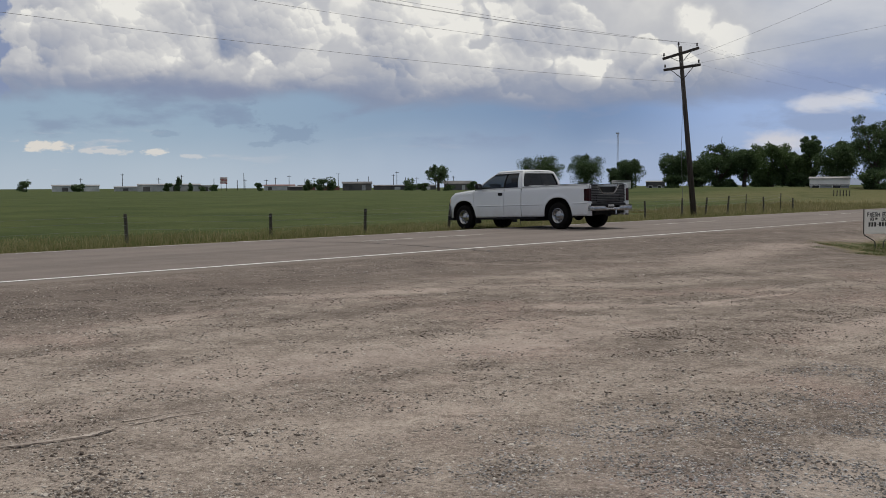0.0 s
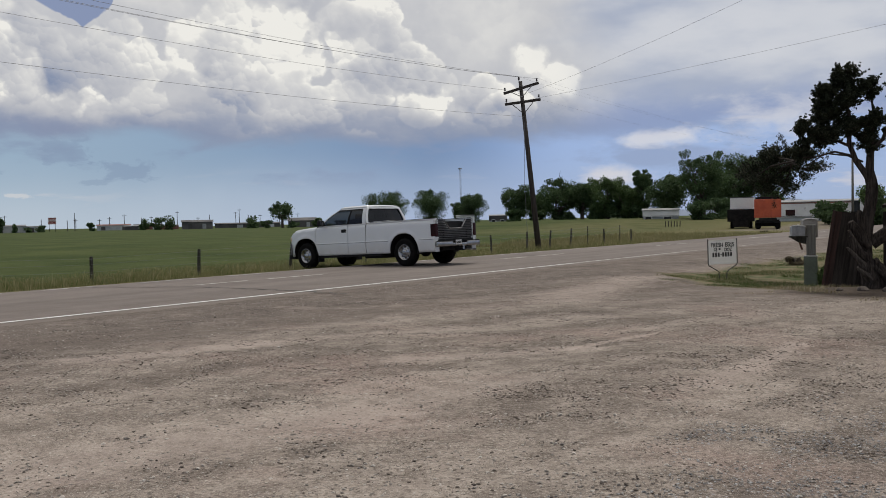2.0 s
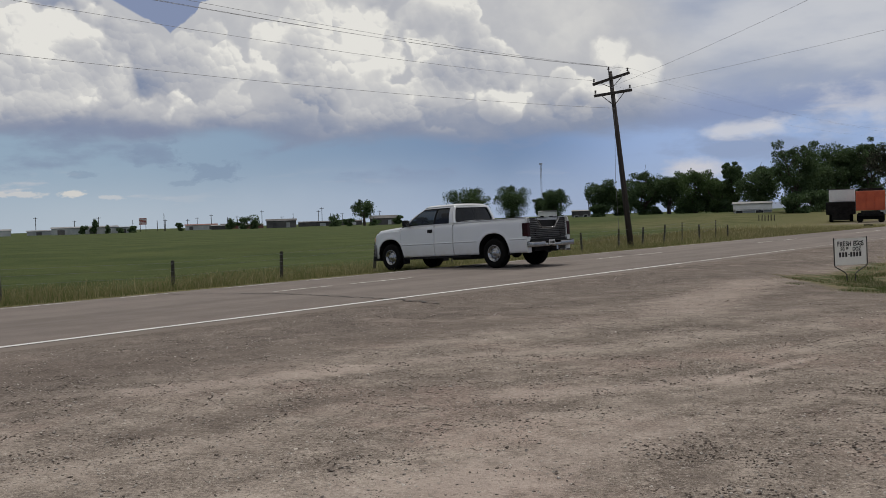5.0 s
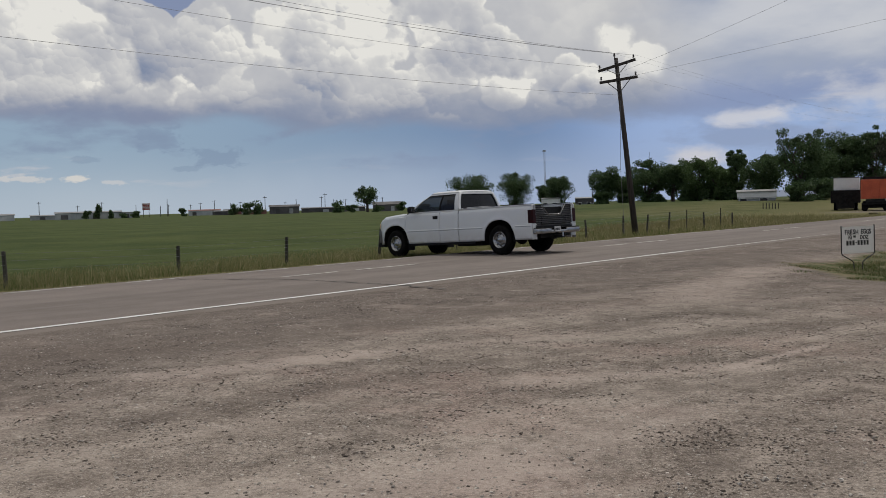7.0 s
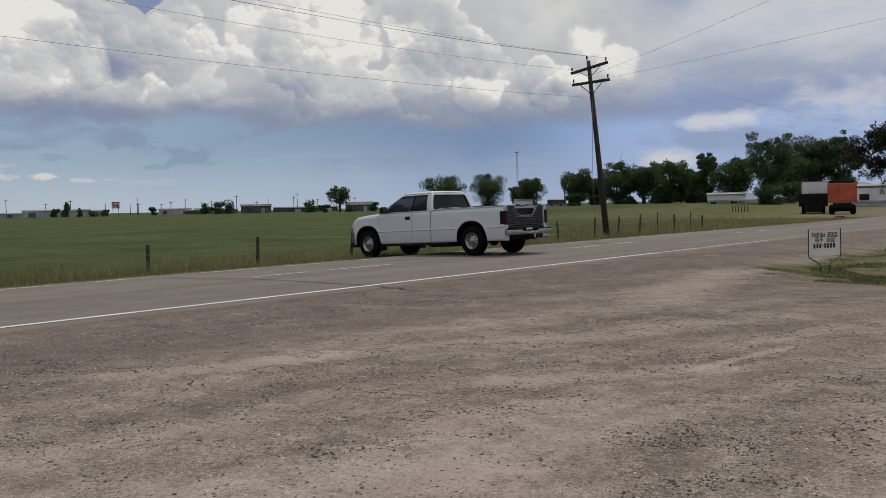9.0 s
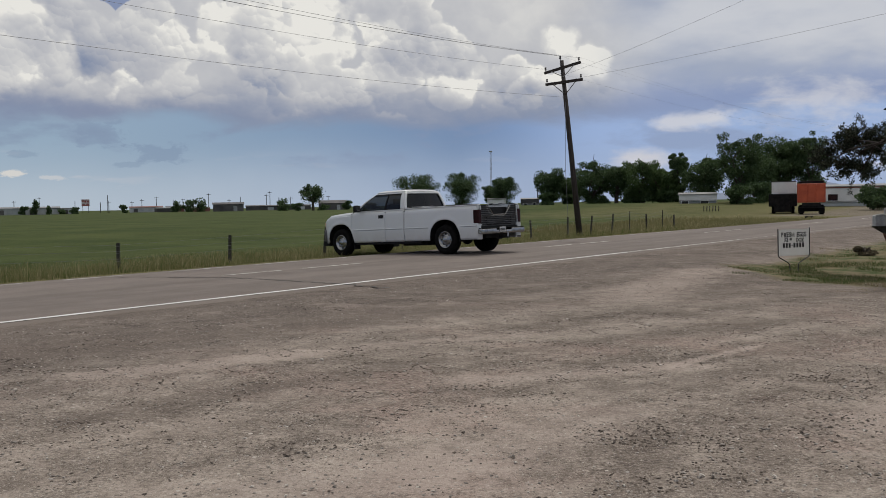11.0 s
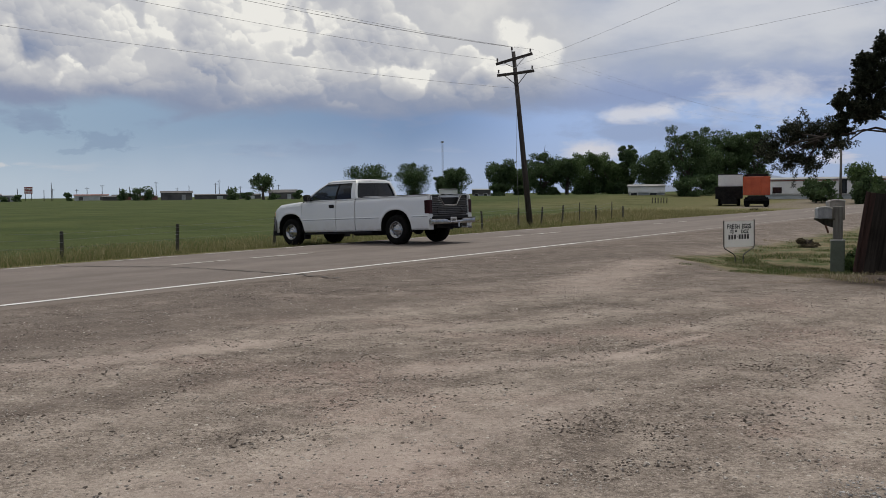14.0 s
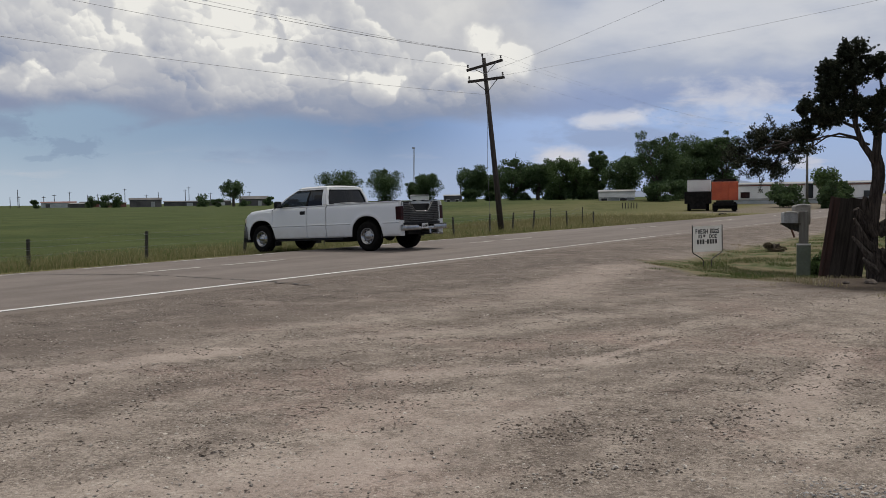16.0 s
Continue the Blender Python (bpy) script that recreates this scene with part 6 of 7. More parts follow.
billboard()
for i, (x, y, h) in enumerate(((-225.8, 353.9, 7.5), (-204.7, 366.5, 6.9), (-183.5, 377.5, 4.6), (-180.5, 379.0, 5.0), (-162.7, 386.9, 6.6), (-156.0, 389.0, 5.2), (-152.0, 390.0, 5.6), (-142.2, 394.9, 7.7), (-129.2, 399.4, 6.0), (-118.4, 402.7, 7.0), (-116.9, 403.1, 8.3), (-181.0, 379.0, 7.6), (-45.0, 300.0, 5.8), (-39.0, 300.0, 6.4), (-6.2, 250.0, 8.0), (1.2, 240.0, 6.5), (-212.0, 360.0, 5.6), (-192.0, 372.0, 5.2), (-172.0, 383.0, 4.8), (-168.0, 384.0, 5.6), (-148.0, 392.0, 5.4), (-134.0, 398.0, 5.0), (-108.0, 405.0, 5.6), (-100.0, 408.0, 5.2), (-92.0, 410.0, 6.0), (-240.0, 345.0, 5.6), (-84.0, 300.0, 4.4))):
    p = thing("far_pole", "thin dark utility pole far over the field", "utility pole", pose(x, y, 0), "far utility poles")
    part("pole", rod(bmesh.new(), (0, 0, -0.3), (0, 0, h), 0.15, 0.11, 6), MAT["old_wood"], p)
    if i % 3 != 2:
        part("crossarm", box(bmesh.new(), (0, 0, h - 0.5), (1.8, 0.14, 0.16)), MAT["old_wood"], p)


def lattice_tower():
    t = thing("radio_tower", "thin guyed lattice radio tower far off", "tower", pose(-26.9, 599.1, 0))
    h = 35.0
    for k in range(3):
        a = k * 2.094
        part("leg", rod(bmesh.new(), (0.5 * math.cos(a), 0.5 * math.sin(a), -1), (0.5 * math.cos(a), 0.5 * math.sin(a), h), 0.10, 0.10, 5), MAT["steel"], t)
    bm = bmesh.new()
    for i in range(24):
        for k in range(3):
            a, b = k * 2.094, (k + 1) * 2.094
            z = i * h / 24
            tube(bm, [(0.5 * math.cos(a), 0.5 * math.sin(a), z), (0.5 * math.cos(b), 0.5 * math.sin(b), z + h / 24)], 0.045, 3)
    part("bracing", bm, MAT["steel"], t)
    part("platform", rod(bmesh.new(), (0, 0, h - 0.8), (0, 0, h), 1.1, 1.1, 10), MAT["steel"], t)


lattice_tower()


def hills():
    """Low blue hills on the horizon beyond the yard, the haze mixed into their colour."""
    m, n = material("distant_hills")
    finish(n, n.mix(n.noise(n.add("ShaderNodeTexCoord").outputs["Object"], 0.004, 4.0), (0.16, 0.20, 0.28), (0.24, 0.28, 0.36)), 1.0)
    verts, faces = [], []
    for i in range(81):
        a = radians(6 + 40 * i / 80)
        h = 16 + 34 * max(0.0, noise.noise((i * 0.16, 0, 0)) + 0.25) + 6 * noise.noise((i * 0.7, 2, 0))
        for r, z in ((2300, -20), (2500, max(h, 4)), (2900, -20)):
            verts.append((r * math.sin(a), r * math.cos(a), z))
    for i in range(80):
        for j in range(2):
            faces.append((3 * i + j, 3 * i + 3 + j, 3 * i + 4 + j, 3 * i + 1 + j))
    tagged(raw("backdrop", verts, faces, m, smooth_faces=True), "low hazy blue hills on the horizon", "hills", kind="structure")


hills()


# ---- the pickup truck ----
def car_paint():
    m, n = material("white_car_paint")
    at = n.add("ShaderNodeTexCoord").outputs["Object"]
    z = n.add("ShaderNodeSeparateXYZ", {0: at}).outputs["Z"]
    grime = n.noise(at, 5.0, 6.0, 0.65)
    colour = n.mix(n.noise(at, 1.2, 3.0), (0.585, 0.60, 0.61), (0.655, 0.67, 0.68))
    splash = n.math("MULTIPLY", n.step(n.math("ADD", z, n.math("MULTIPLY", grime, -0.5)), -0.02, 0.42, 0.30, 0.0), n.step(grime, 0.3, 0.6))
    colour = n.mix(splash, colour, (0.40, 0.37, 0.33))
    colour = n.mix(n.step(n.noise(at, 9.0, 5.0, 0.7), 0.70, 0.74, 0.0, 0.7), colour, (0.42, 0.40, 0.38))
    finish(n, colour, 0.32, n.noise(at, 160.0, 2.0), 0.0004, 0.15, **{"Coat Weight": 0.5, "Coat Roughness": 0.12})
    return m


def tinted(name, tint, gloss=0.09):
    m, n = material(name)
    clear_glass = n.add("ShaderNodeBsdfTransparent", {"Color": (*tint, 1)})
    shine = n.add("ShaderNodeBsdfGlossy", {"Color": (0.9, 0.92, 0.95, 1), "Roughness": 0.03})
    edge = n.add("ShaderNodeLayerWeight", {"Blend": 0.5}).outputs["Facing"]
    n.add("ShaderNodeOutputMaterial", {"Surface": n.add("ShaderNodeMixShader", {0: n.math("MULTIPLY_ADD", n.math("POWER", edge, 4.0), 0.55, gloss * 0.5), 1: clear_glass.outputs[0], 2: shine.outputs[0]}).outputs[0]})
    return m


MAT["paint"] = car_paint()
MAT["chrome"] = surface("dull_chrome", (0.26, 0.26, 0.265), (0.40, 0.40, 0.40), 6.0, 0.26, 0.0006, 60, wear=(0.28, 0.26, 0.24), wear_scale=9.0, wear_from=0.66, Metallic=0.9)
MAT["trim"] = surface("black_plastic_trim", (0.007, 0.007, 0.008), (0.018, 0.018, 0.019), 20.0, 0.6, 0.001, **{"Specular IOR Level": 0.15})
MAT["grey_trim"] = surface("grey_plastic_bumper", (0.075, 0.075, 0.08), (0.13, 0.13, 0.135), 6.0, 0.55, 0.001)
MAT["seat"] = surface("grey_seat_cloth", (0.045, 0.045, 0.05), (0.10, 0.10, 0.105), 9.0, 0.9, 0.002)
MAT["tail_red"] = surface("dark_red_lens", (0.012, 0.0015, 0.002), (0.034, 0.003, 0.004), 8.0, 0.35, 0.001, **{"Specular IOR Level": 0.15})
MAT["lens_clear"] = surface("headlamp_lens", (0.42, 0.40, 0.34), (0.62, 0.60, 0.54), 30.0, 0.12, 0.002)
MAT["lens_amber"] = surface("amber_lens", (0.50, 0.16, 0.02), (0.62, 0.24, 0.03), 30.0, 0.15, 0.002)
MAT["louvre"] = surface("black_louvre_gate", (0.004, 0.004, 0.005), (0.012, 0.012, 0.013), 8.0, 0.5, 0.001)
# slat colour is paler to hold the sky light on their tops
MAT["slat"] = surface("sky_paled_slats", (0.050, 0.050, 0.053), (0.105, 0.105, 0.108), 8.0, 0.40, 0.001)
MAT["glass_dark"] = tinted("privacy_glass", (0.030, 0.034, 0.040), 0.06)
MAT["glass_door"] = tinted("door_glass", (0.10, 0.11, 0.12), 0.06)
MAT["glass_front"] = tinted("windscreen_glass", (0.62, 0.68, 0.68))
MAT["plate"] = surface("number_plate", (0.45, 0.45, 0.46), (0.58, 0.58, 0.58), 20.0, 0.4, 0.001)

TYRE, WHEELBASE = 0.385, 3.93


def lathe(bm, profile, seg=36, centre=(0, 0, 0)):
    """Turns rows of radius and offset about the y axis."""
    rings = []
    for r, w in profile:
        rings.append([bm.verts.new((centre[0] + r * math.cos(k * 2 * math.pi / seg), centre[1] + w, centre[2] + r * math.sin(k * 2 * math.pi / seg))) for k in range(seg)])
    for a, b in zip(rings, rings[1:]):
        for k in range(seg):
            bm.faces.new((a[k], a[(k + 1) % seg], b[(k + 1) % seg], b[k]))
    bmesh.ops.recalc_face_normals(bm, faces=bm.faces)
    return bm


def half_width(x, z):
    """Half the body's width: a crease at door height, and round corners at the front."""
    w = 0.962
    if z < 0.74:
        w -= 0.035 * ((0.74 - z) / 0.38) ** 1.6
    else:
        w -= 0.012 + 0.030 * ((z - 0.74) / 0.5) ** 2
        if z > 1.13:
            w -= 0.05 * ((z - 1.13) / 0.135) ** 2
    if x > 4.25:
        w -= 0.27 * ((x - 4.25) / 0.60) ** 2.1
    for wheel_x in (0.0, WHEELBASE):
        r = math.hypot(x - wheel_x, z - 0.40)
        w += 0.014 * math.exp(-((r - 0.55) / 0.06) ** 2)
    return w


def bottom_z(x):
    z = 0.37
    for wheel_x in (0.0, WHEELBASE):
        d = abs(x - wheel_x)
        if d < 0.53:
            z = max(z, 0.36 + 0.55 * (1 - (d / 0.53) ** 2.5) ** 0.46)
    return z


def belt_z(x):
    if x < 1.445:
        return 1.265
    if x < 3.28:
        return 1.235
    return 1.135 + 0.10 * smooth(3.62, 3.34, x) - 0.04 * smooth(3.6, 4.5, x) - 0.16 * smooth(4.30, 4.92, x) ** 1.3


def side_panel(name, x0, x1, side, parent, label=""):
    bm = bmesh.new()
    xs = sorted({round(x0 + (x1 - x0) * i / max(6, int((x1 - x0) / 0.035)), 4) for i in range(max(6, int((x1 - x0) / 0.035)) + 1)} | {round(w + s * d, 4) for w in (0.0, WHEELBASE) for s in (-1, 1) for d in (0.5299, 0.525, 0.515, 0.495, 0.465) if x0 < w + s * d < x1})
    rows = []
    for x in xs:
        lo, hi = bottom_z(x), belt_z(min(max(x, x0 + 1e-3), x1 - 1e-3))
        rows.append([bm.verts.new((x, side * half_width(x, z), z)) for z in [lo + (hi - lo) * j / 16 for j in range(17)]])
    for a, b in zip(rows, rows[1:]):
        for j in range(16):
            bm.faces.new((a[j], b[j], b[j + 1], a[j + 1]) if side < 0 else (a[j + 1], b[j + 1], b[j], a[j]))
    rim_edges = [e for e in bm.edges if e.is_boundary]
    grown = bmesh.ops.extrude_edge_only(bm, edges=rim_edges)
    for v in grown["geom"]:
        if isinstance(v, bmesh.types.BMVert):
            v.co.y -= side * 0.022
    return part(name, bm, MAT["paint"], parent, label, True)


def top_z(x, y):
    """The bonnet: a raised middle that falls to lower wings."""
    f = min(max((x - 3.3) / 1.56, 0), 1)
    mid_z = 1.290 - 0.045 * f - 0.05 * f ** 3 - 0.07 * smooth(0.90, 1.0, f)
    wing = belt_z(max(x, 3.31)) + 0.012
    inner, outer = 0.66 - 0.10 * f, 0.74 - 0.08 * f
    a = abs(y)
    crown = mid_z - 0.035 * (a / inner) ** 2
    if a <= inner:
        return crown
    edge = mid_z - 0.035
    return edge + (wing - edge) * smooth(inner, outer, a) - 0.02 * smooth(outer, 0.95, a)


def sheet(bm, points_of, us, vs, thick=None):
    """A grid of points_of(u, v); thick: how far it is pushed through."""
    grid = [[bm.verts.new(points_of(u, v)) for v in vs] for u in us]
    for a, b in zip(grid, grid[1:]):
        for j in range(len(vs) - 1):
            bm.faces.new((a[j], b[j], b[j + 1], a[j + 1]))
    if thick is not None:
        bmesh.ops.recalc_face_normals(bm, faces=bm.faces)
        bmesh.ops.solidify(bm, geom=bm.faces[:], thickness=thick)
    return bm


def steps(a, b, k):
    return [a + (b - a) * i / k for i in range(k + 1)]


BELT, ROOF = 1.235, 1.73


def cab_side(u, h, side, inset=0.0):
    """A point of the cab's side: u from the rear to the front, h from belt to roof."""
    back, fore = min(u / 0.4, 1.0), max((u - 0.4) / 0.6, 0.0)
    x = (1.45 + 0.73 * back + 1.18 * fore) * (1 - h) + (1.57 + 0.58 * back + 0.47 * fore) * h + 0.06 * fore * math.sin(math.pi * h)
    y = 0.905 + (0.70 - 0.905) * h + 0.035 * math.sin(math.pi * h) - inset
    return x, side * y, BELT + (ROOF - BELT) * h


def cab_back(v, h, inset=0.0):
    return 1.45 + 0.12 * h - 0.04 * (1 - v * v) + inset, v * (0.905 + (0.70 - 0.905) * h + 0.035 * math.sin(math.pi * h)), BELT + (ROOF - BELT) * h


def cab_front(v, h, inset=0.0):
    return 3.36 - 0.74 * h + 0.06 * math.sin(math.pi * h) + (0.20 - 0.08 * h) * (1 - v * v) - inset, v * (0.905 + (0.70 - 0.905) * h + 0.035 * math.sin(math.pi * h)), BELT + (ROOF - BELT) * h


def truck_wheel(x, side, parent):
    m = Matrix.Translation((x, side * 0.83, TYRE)) @ (Matrix.Rotation(math.pi, 4, "Z") if side < 0 else Matrix.Identity(4))
    bm = bmesh.new()
    lathe(bm, [(0.205, -0.115), (0.235, -0.125), (0.33, -0.128), (0.372, -0.105), (TYRE, -0.085), (TYRE, 0.085), (0.372, 0.105), (0.33, 0.128), (0.235, 0.125), (0.205, 0.11)], 40)
    wheel = new("wheel")
    wheel.parent = parent
    wheel.matrix_local = m
    tyre = part("tyre", bm, MAT["tyre"], wheel, "black rubber tyre", True)
    bm = bmesh.new()
    for k in range(40):
        a = k * 2 * math.pi / 40
        turn = Matrix.Rotation(-a, 4, "Y")
        for w in (-0.055, 0.055):
            box(bm, (0, w, TYRE), (0.034, 0.06, 0.012), turn)
    tagged(part("tread", bm, MAT["tyre"], wheel), kind="stuff")
    bm = bmesh.new()
    lathe(bm, [(0.222, 0.112), (0.215, 0.128), (0.200, 0.120), (0.188, 0.085), (0.165, 0.062), (0.135, 0.070), (0.110, 0.095), (0.085, 0.100), (0.075, 0.092), (0.070, 0.120), (0.048, 0.135), (0.0, 0.138)], 40)
    part("rim", bm, MAT["chrome"], wheel, "chromed steel rim", True)
    for k in range(8):
        a = k * math.pi / 4
        bm = box(bmesh.new(), (0, 0.0735, 0.152), (0.040, 0.008, 0.034), Matrix.Rotation(-a, 4, "Y"), 0.003)
        part("rim_slot", bm, MAT["trim"], wheel)
    bm = bmesh.new()
    lathe(bm, [(0.20, -0.10), (0.20, 0.05), (0.0, 0.05)], 24)
    part("drum", bm, MAT["trim"], wheel)


def build_truck(place):
    truck = thing("pickup_truck", "white extended-cab pickup truck with a black louvred tailgate, scuffed", "pickup truck", place)
    for side in (1, -1):
        side_panel("bed_side", -1.10, 1.432, side, truck, "white bed side with round wheel arch")
        side_panel("cab_corner", 1.456, 2.152, side, truck)
        door = side_panel("door", 2.166, 3.472, side, truck, "white cab door")
        side_panel("fender", 3.486, 4.80, side, truck)
        bm = box(bmesh.new(), (2.31, side * (half_width(2.31, 1.07) - 0.004), 1.075), (0.19, 0.035, 0.095), None, 0.015)
        part("handle", bm, MAT["trim"], door, "black door handle")
        mirror = part("mirror", box(bmesh.new(), (3.12, side * 1.065, 1.335), (0.13, 0.22, 0.19), None, 0.055), MAT["trim"], truck, "black door mirror")
        part("mirror_arm", tube(bmesh.new(), [(3.16, side * 0.88, 1.27), (3.14, side * 0.98, 1.30)], 0.035, 8), MAT["trim"], mirror)
        part("mirror_glass", box(bmesh.new(), (3.052, side * 1.065, 1.335), (0.006, 0.13, 0.11), None, 0.002), MAT["chrome"], mirror)
        for x0, x1 in ((-1.09, -0.56), (0.56, 1.43), (1.458, 2.15), (2.168, 3.47)):
            bm = bmesh.new()
            sheet(bm, lambda u, v: (u, side * (half_width(u, 0.72 + v) + 0.004), 0.72 + v), steps(x0, x1, 8), (0.0, 0.014, 0.028, 0.042))
            part("side_moulding", bm, MAT["paint"], truck)
            # flush grey strip that draws the shadow line under the moulding
            bm = bmesh.new()
            sheet(bm, lambda u, v: (u, side * (half_width(u, 0.705 + v) + 0.002), 0.705 + v), steps(x0, x1, 8), (0.0, 0.007))
            part("moulding_shadow_gap", bm, MAT["grey_trim"], truck)
        for x in (1.444, 2.159, 3.479):
            part("panel_gap", box(bmesh.new(), (x, side * 0.90, 0.80), (0.05, 0.03, 0.80)), MAT["dark_steel"], truck)
        # rocker and flaps
        part("rocker", box(bmesh.new(), (2.15, side * 0.86, 0.335), (2.55, 0.10, 0.07), None, 0.02), MAT["trim"], truck)
        part("mud_flap", box(bmesh.new(), (-0.47, side * 0.81, 0.47), (0.02, 0.24, 0.30), None, 0.006), MAT["trim"], truck)
        part("mud_flap", box(bmesh.new(), (3.40, side * 0.83, 0.40), (0.02, 0.25, 0.44), None, 0.006), MAT["trim"], truck)
        # wheel wells
        for x in (0.0, WHEELBASE):
            bm = bmesh.new()
            sheet(bm, lambda a, w: (x + 0.535 * math.cos(a), side * w, 0.36 + 0.565 * math.sin(a)), steps(0.0, math.pi, 18), (0.55, 0.93))
            part("wheel_well", bm, MAT["dark_steel"], truck)
            truck_wheel(x, side, truck)
        # bed top rail, tail lamp and rear corner
        part("bed_rail", box(bmesh.new(), (0.165, side * 0.842, 1.260), (2.50, 0.125, 0.022), None, 0.006), MAT["paint"], truck)
        part("rail_cap", box(bmesh.new(), (0.15, side * 0.80, 1.278), (2.40, 0.05, 0.018), None, 0.006), MAT["trim"], truck, "black rail cap")
        lamp = part("tail_lamp", box(bmesh.new(), (-1.085, side * 0.868, 0.955), (0.085, 0.134, 0.36), None, 0.02), MAT["tail_red"], truck, "dark red tail lamp")
        part("lamp_side", box(bmesh.new(), (-1.045, side * 0.932, 0.955), (0.14, 0.042, 0.345), None, 0.015), MAT["tail_red"], lamp)
        part("rear_corner", box(bmesh.new(), (-1.075, side * 0.893, 1.185), (0.05, 0.06, 0.10), None, 0.012), MAT["paint"], truck)
        part("rear_corner", box(bmesh.new(), (-1.075, side * 0.835, 0.57), (0.05, 0.18, 0.41), None, 0.012), MAT["paint"], truck)
        # head lamps
        head = part("head_lamp", box(bmesh.new(), (4.755, side * 0.62, 0.915), (0.16, 0.22, 0.14), Matrix.Rotation(side * 0.0, 4, "Z"), 0.03), MAT["lens_clear"], truck, "clear head lamp")
        part("indicator", box(bmesh.new(), (4.69, side * 0.735, 0.915), (0.16, 0.06, 0.13), None, 0.02), MAT["lens_amber"], head, "amber corner lens")
        bm = bmesh.new()
        sheet(bm, lambda f, h: (4.875 - 0.20 * f ** 2.2 - 0.05 * h ** 3, side * (0.50 + 0.235 * f), 0.74 + (0.28 + 0.05 * (1 - f)) * h), steps(0, 1, 8), steps(0, 1, 8), 0.02)
        part("wing_front", bm, MAT["paint"], truck, "", True)
        # cab pillars, frames and glass
        for name, u0, u1, h0, h1, mat in (("rear_pillar", 0.0, 0.075, 0.0, 1.0, "paint"), ("front_pillar", 0.955, 1.0, 0.0, 1.0, "paint"), ("roof_rail", 0.0, 1.0, 0.93, 1.0, "paint"), ("window_sill", 0.0, 1.0, 0.0, 0.05, "paint"), ("middle_pillar", 0.385, 0.412, 0.05, 0.93, "trim")):
            bm = bmesh.new()
            sheet(bm, lambda u, h: cab_side(u, h, side), steps(u0, u1, 6), steps(h0, h1, 8), 0.03)
            part(name, bm, MAT[mat], truck, "", True)
        for name, u0, u1, mat in (("rear_side_window", 0.07, 0.39, "glass_dark"), ("door_window", 0.41, 0.96, "glass_door")):
            bm = bmesh.new()
            sheet(bm, lambda u, h: cab_side(u, h, side, 0.012), steps(u0, u1, 6), steps(0.045, 0.935, 6))
            part(name, bm, MAT[mat], truck, "dark tinted glass" if "rear" in name else "lightly tinted glass", True)
        for h0, h1 in ((0.05, 0.075), (0.905, 0.93)):
            bm = bmesh.new()
            sheet(bm, lambda u, h: cab_side(u, h, side, -0.004), steps(0.075, 0.955, 8), (h0, h1))
            part("window_seal", bm, MAT["trim"], truck)
        part("sun_visor_strip", sheet(bmesh.new(), lambda u, h: cab_side(u, h, side, -0.02 * (1.4 - h) - 0.006), steps(0.40, 0.94, 6), (0.84, 0.88, 0.935), 0.004), MAT["trim"], truck, "dark smoked window visor")
    # rear window, windscreen, roof
    for name, v0, v1, h0, h1 in (("rear_frame", -1.0, -0.90, 0.0, 1.0), ("rear_frame", 0.90, 1.0, 0.0, 1.0), ("rear_frame", -0.9, 0.9, 0.90, 1.0), ("rear_frame", -0.9, 0.9, 0.0, 0.08)):
        part(name, sheet(bmesh.new(), lambda v, h: cab_back(v, h), steps(v0, v1, 8), steps(h0, h1, 6), 0.03), MAT["paint"], truck, "", True)
    part("rear_window", sheet(bmesh.new(), lambda v, h: cab_back(v, h, 0.01), steps(-0.91, 0.91, 10), steps(0.075, 0.91, 4)), MAT["glass_dark"], truck, "dark tinted rear window", True)
    for v0, v1, h0, h1 in ((-0.905, -0.885, 0.08, 0.9), (0.885, 0.905, 0.08, 0.9), (-0.9, 0.9, 0.88, 0.905), (-0.9, 0.9, 0.075, 0.10)):
        part("window_seal", sheet(bmesh.new(), lambda v, h: cab_back(v, h, -0.006), steps(v0, v1, 6), steps(h0, h1, 3)), MAT["trim"], truck)
    part("windscreen", sheet(bmesh.new(), lambda v, h: cab_front(v, h, 0.01), steps(-0.97, 0.97, 12), steps(0.02, 0.96, 5)), MAT["glass_front"], truck, "clear windscreen", True)
    for v0, v1, h0, h1 in ((-1.0, -0.945, 0.0, 1.0), (0.945, 1.0, 0.0, 1.0), (-0.95, 0.95, 0.93, 1.0)):
        part("screen_frame", sheet(bmesh.new(), lambda v, h: cab_front(v, h), steps(v0, v1, 6), steps(h0, h1, 6), 0.02), MAT["paint"], truck, "", True)

    def roof_at(u, v):
        x0, x1 = 1.57 - 0.04 * (1 - v * v), 2.62 + 0.12 * (1 - v * v)
        edge = 1 - max(abs(v), abs(2 * u - 1)) ** 6
        return x0 + (x1 - x0) * u, v * 0.705, ROOF + 0.012 + 0.055 * edge ** 0.8 + 0.012 * (1 - v * v)

    part("roof", sheet(bmesh.new(), roof_at, steps(0, 1, 22), steps(-1, 1, 22), 0.012), MAT["paint"], truck, "", True)
    part("brake_lamp", box(bmesh.new(), (1.59, 0, 1.735), (0.05, 0.26, 0.03), None, 0.01), MAT["tail_red"], truck, "small high brake lamp")
    part("antenna", tube(bmesh.new(), [(3.55, -0.80, 1.10), (3.50, -0.80, 1.86)], 0.006, 5), MAT["trim"], truck)
    # bonnet and wings
    part("hood", sheet(bmesh.new(), lambda x, v: (x, v * (0.725 - 0.08 * (x - 3.36) / 1.5), top_z(x, v * (0.725 - 0.08 * (x - 3.36) / 1.5))), steps(3.38, 4.88, 34), steps(-1, 1, 30), 0.012), MAT["paint"], truck, "white bonnet with a raised middle", True)
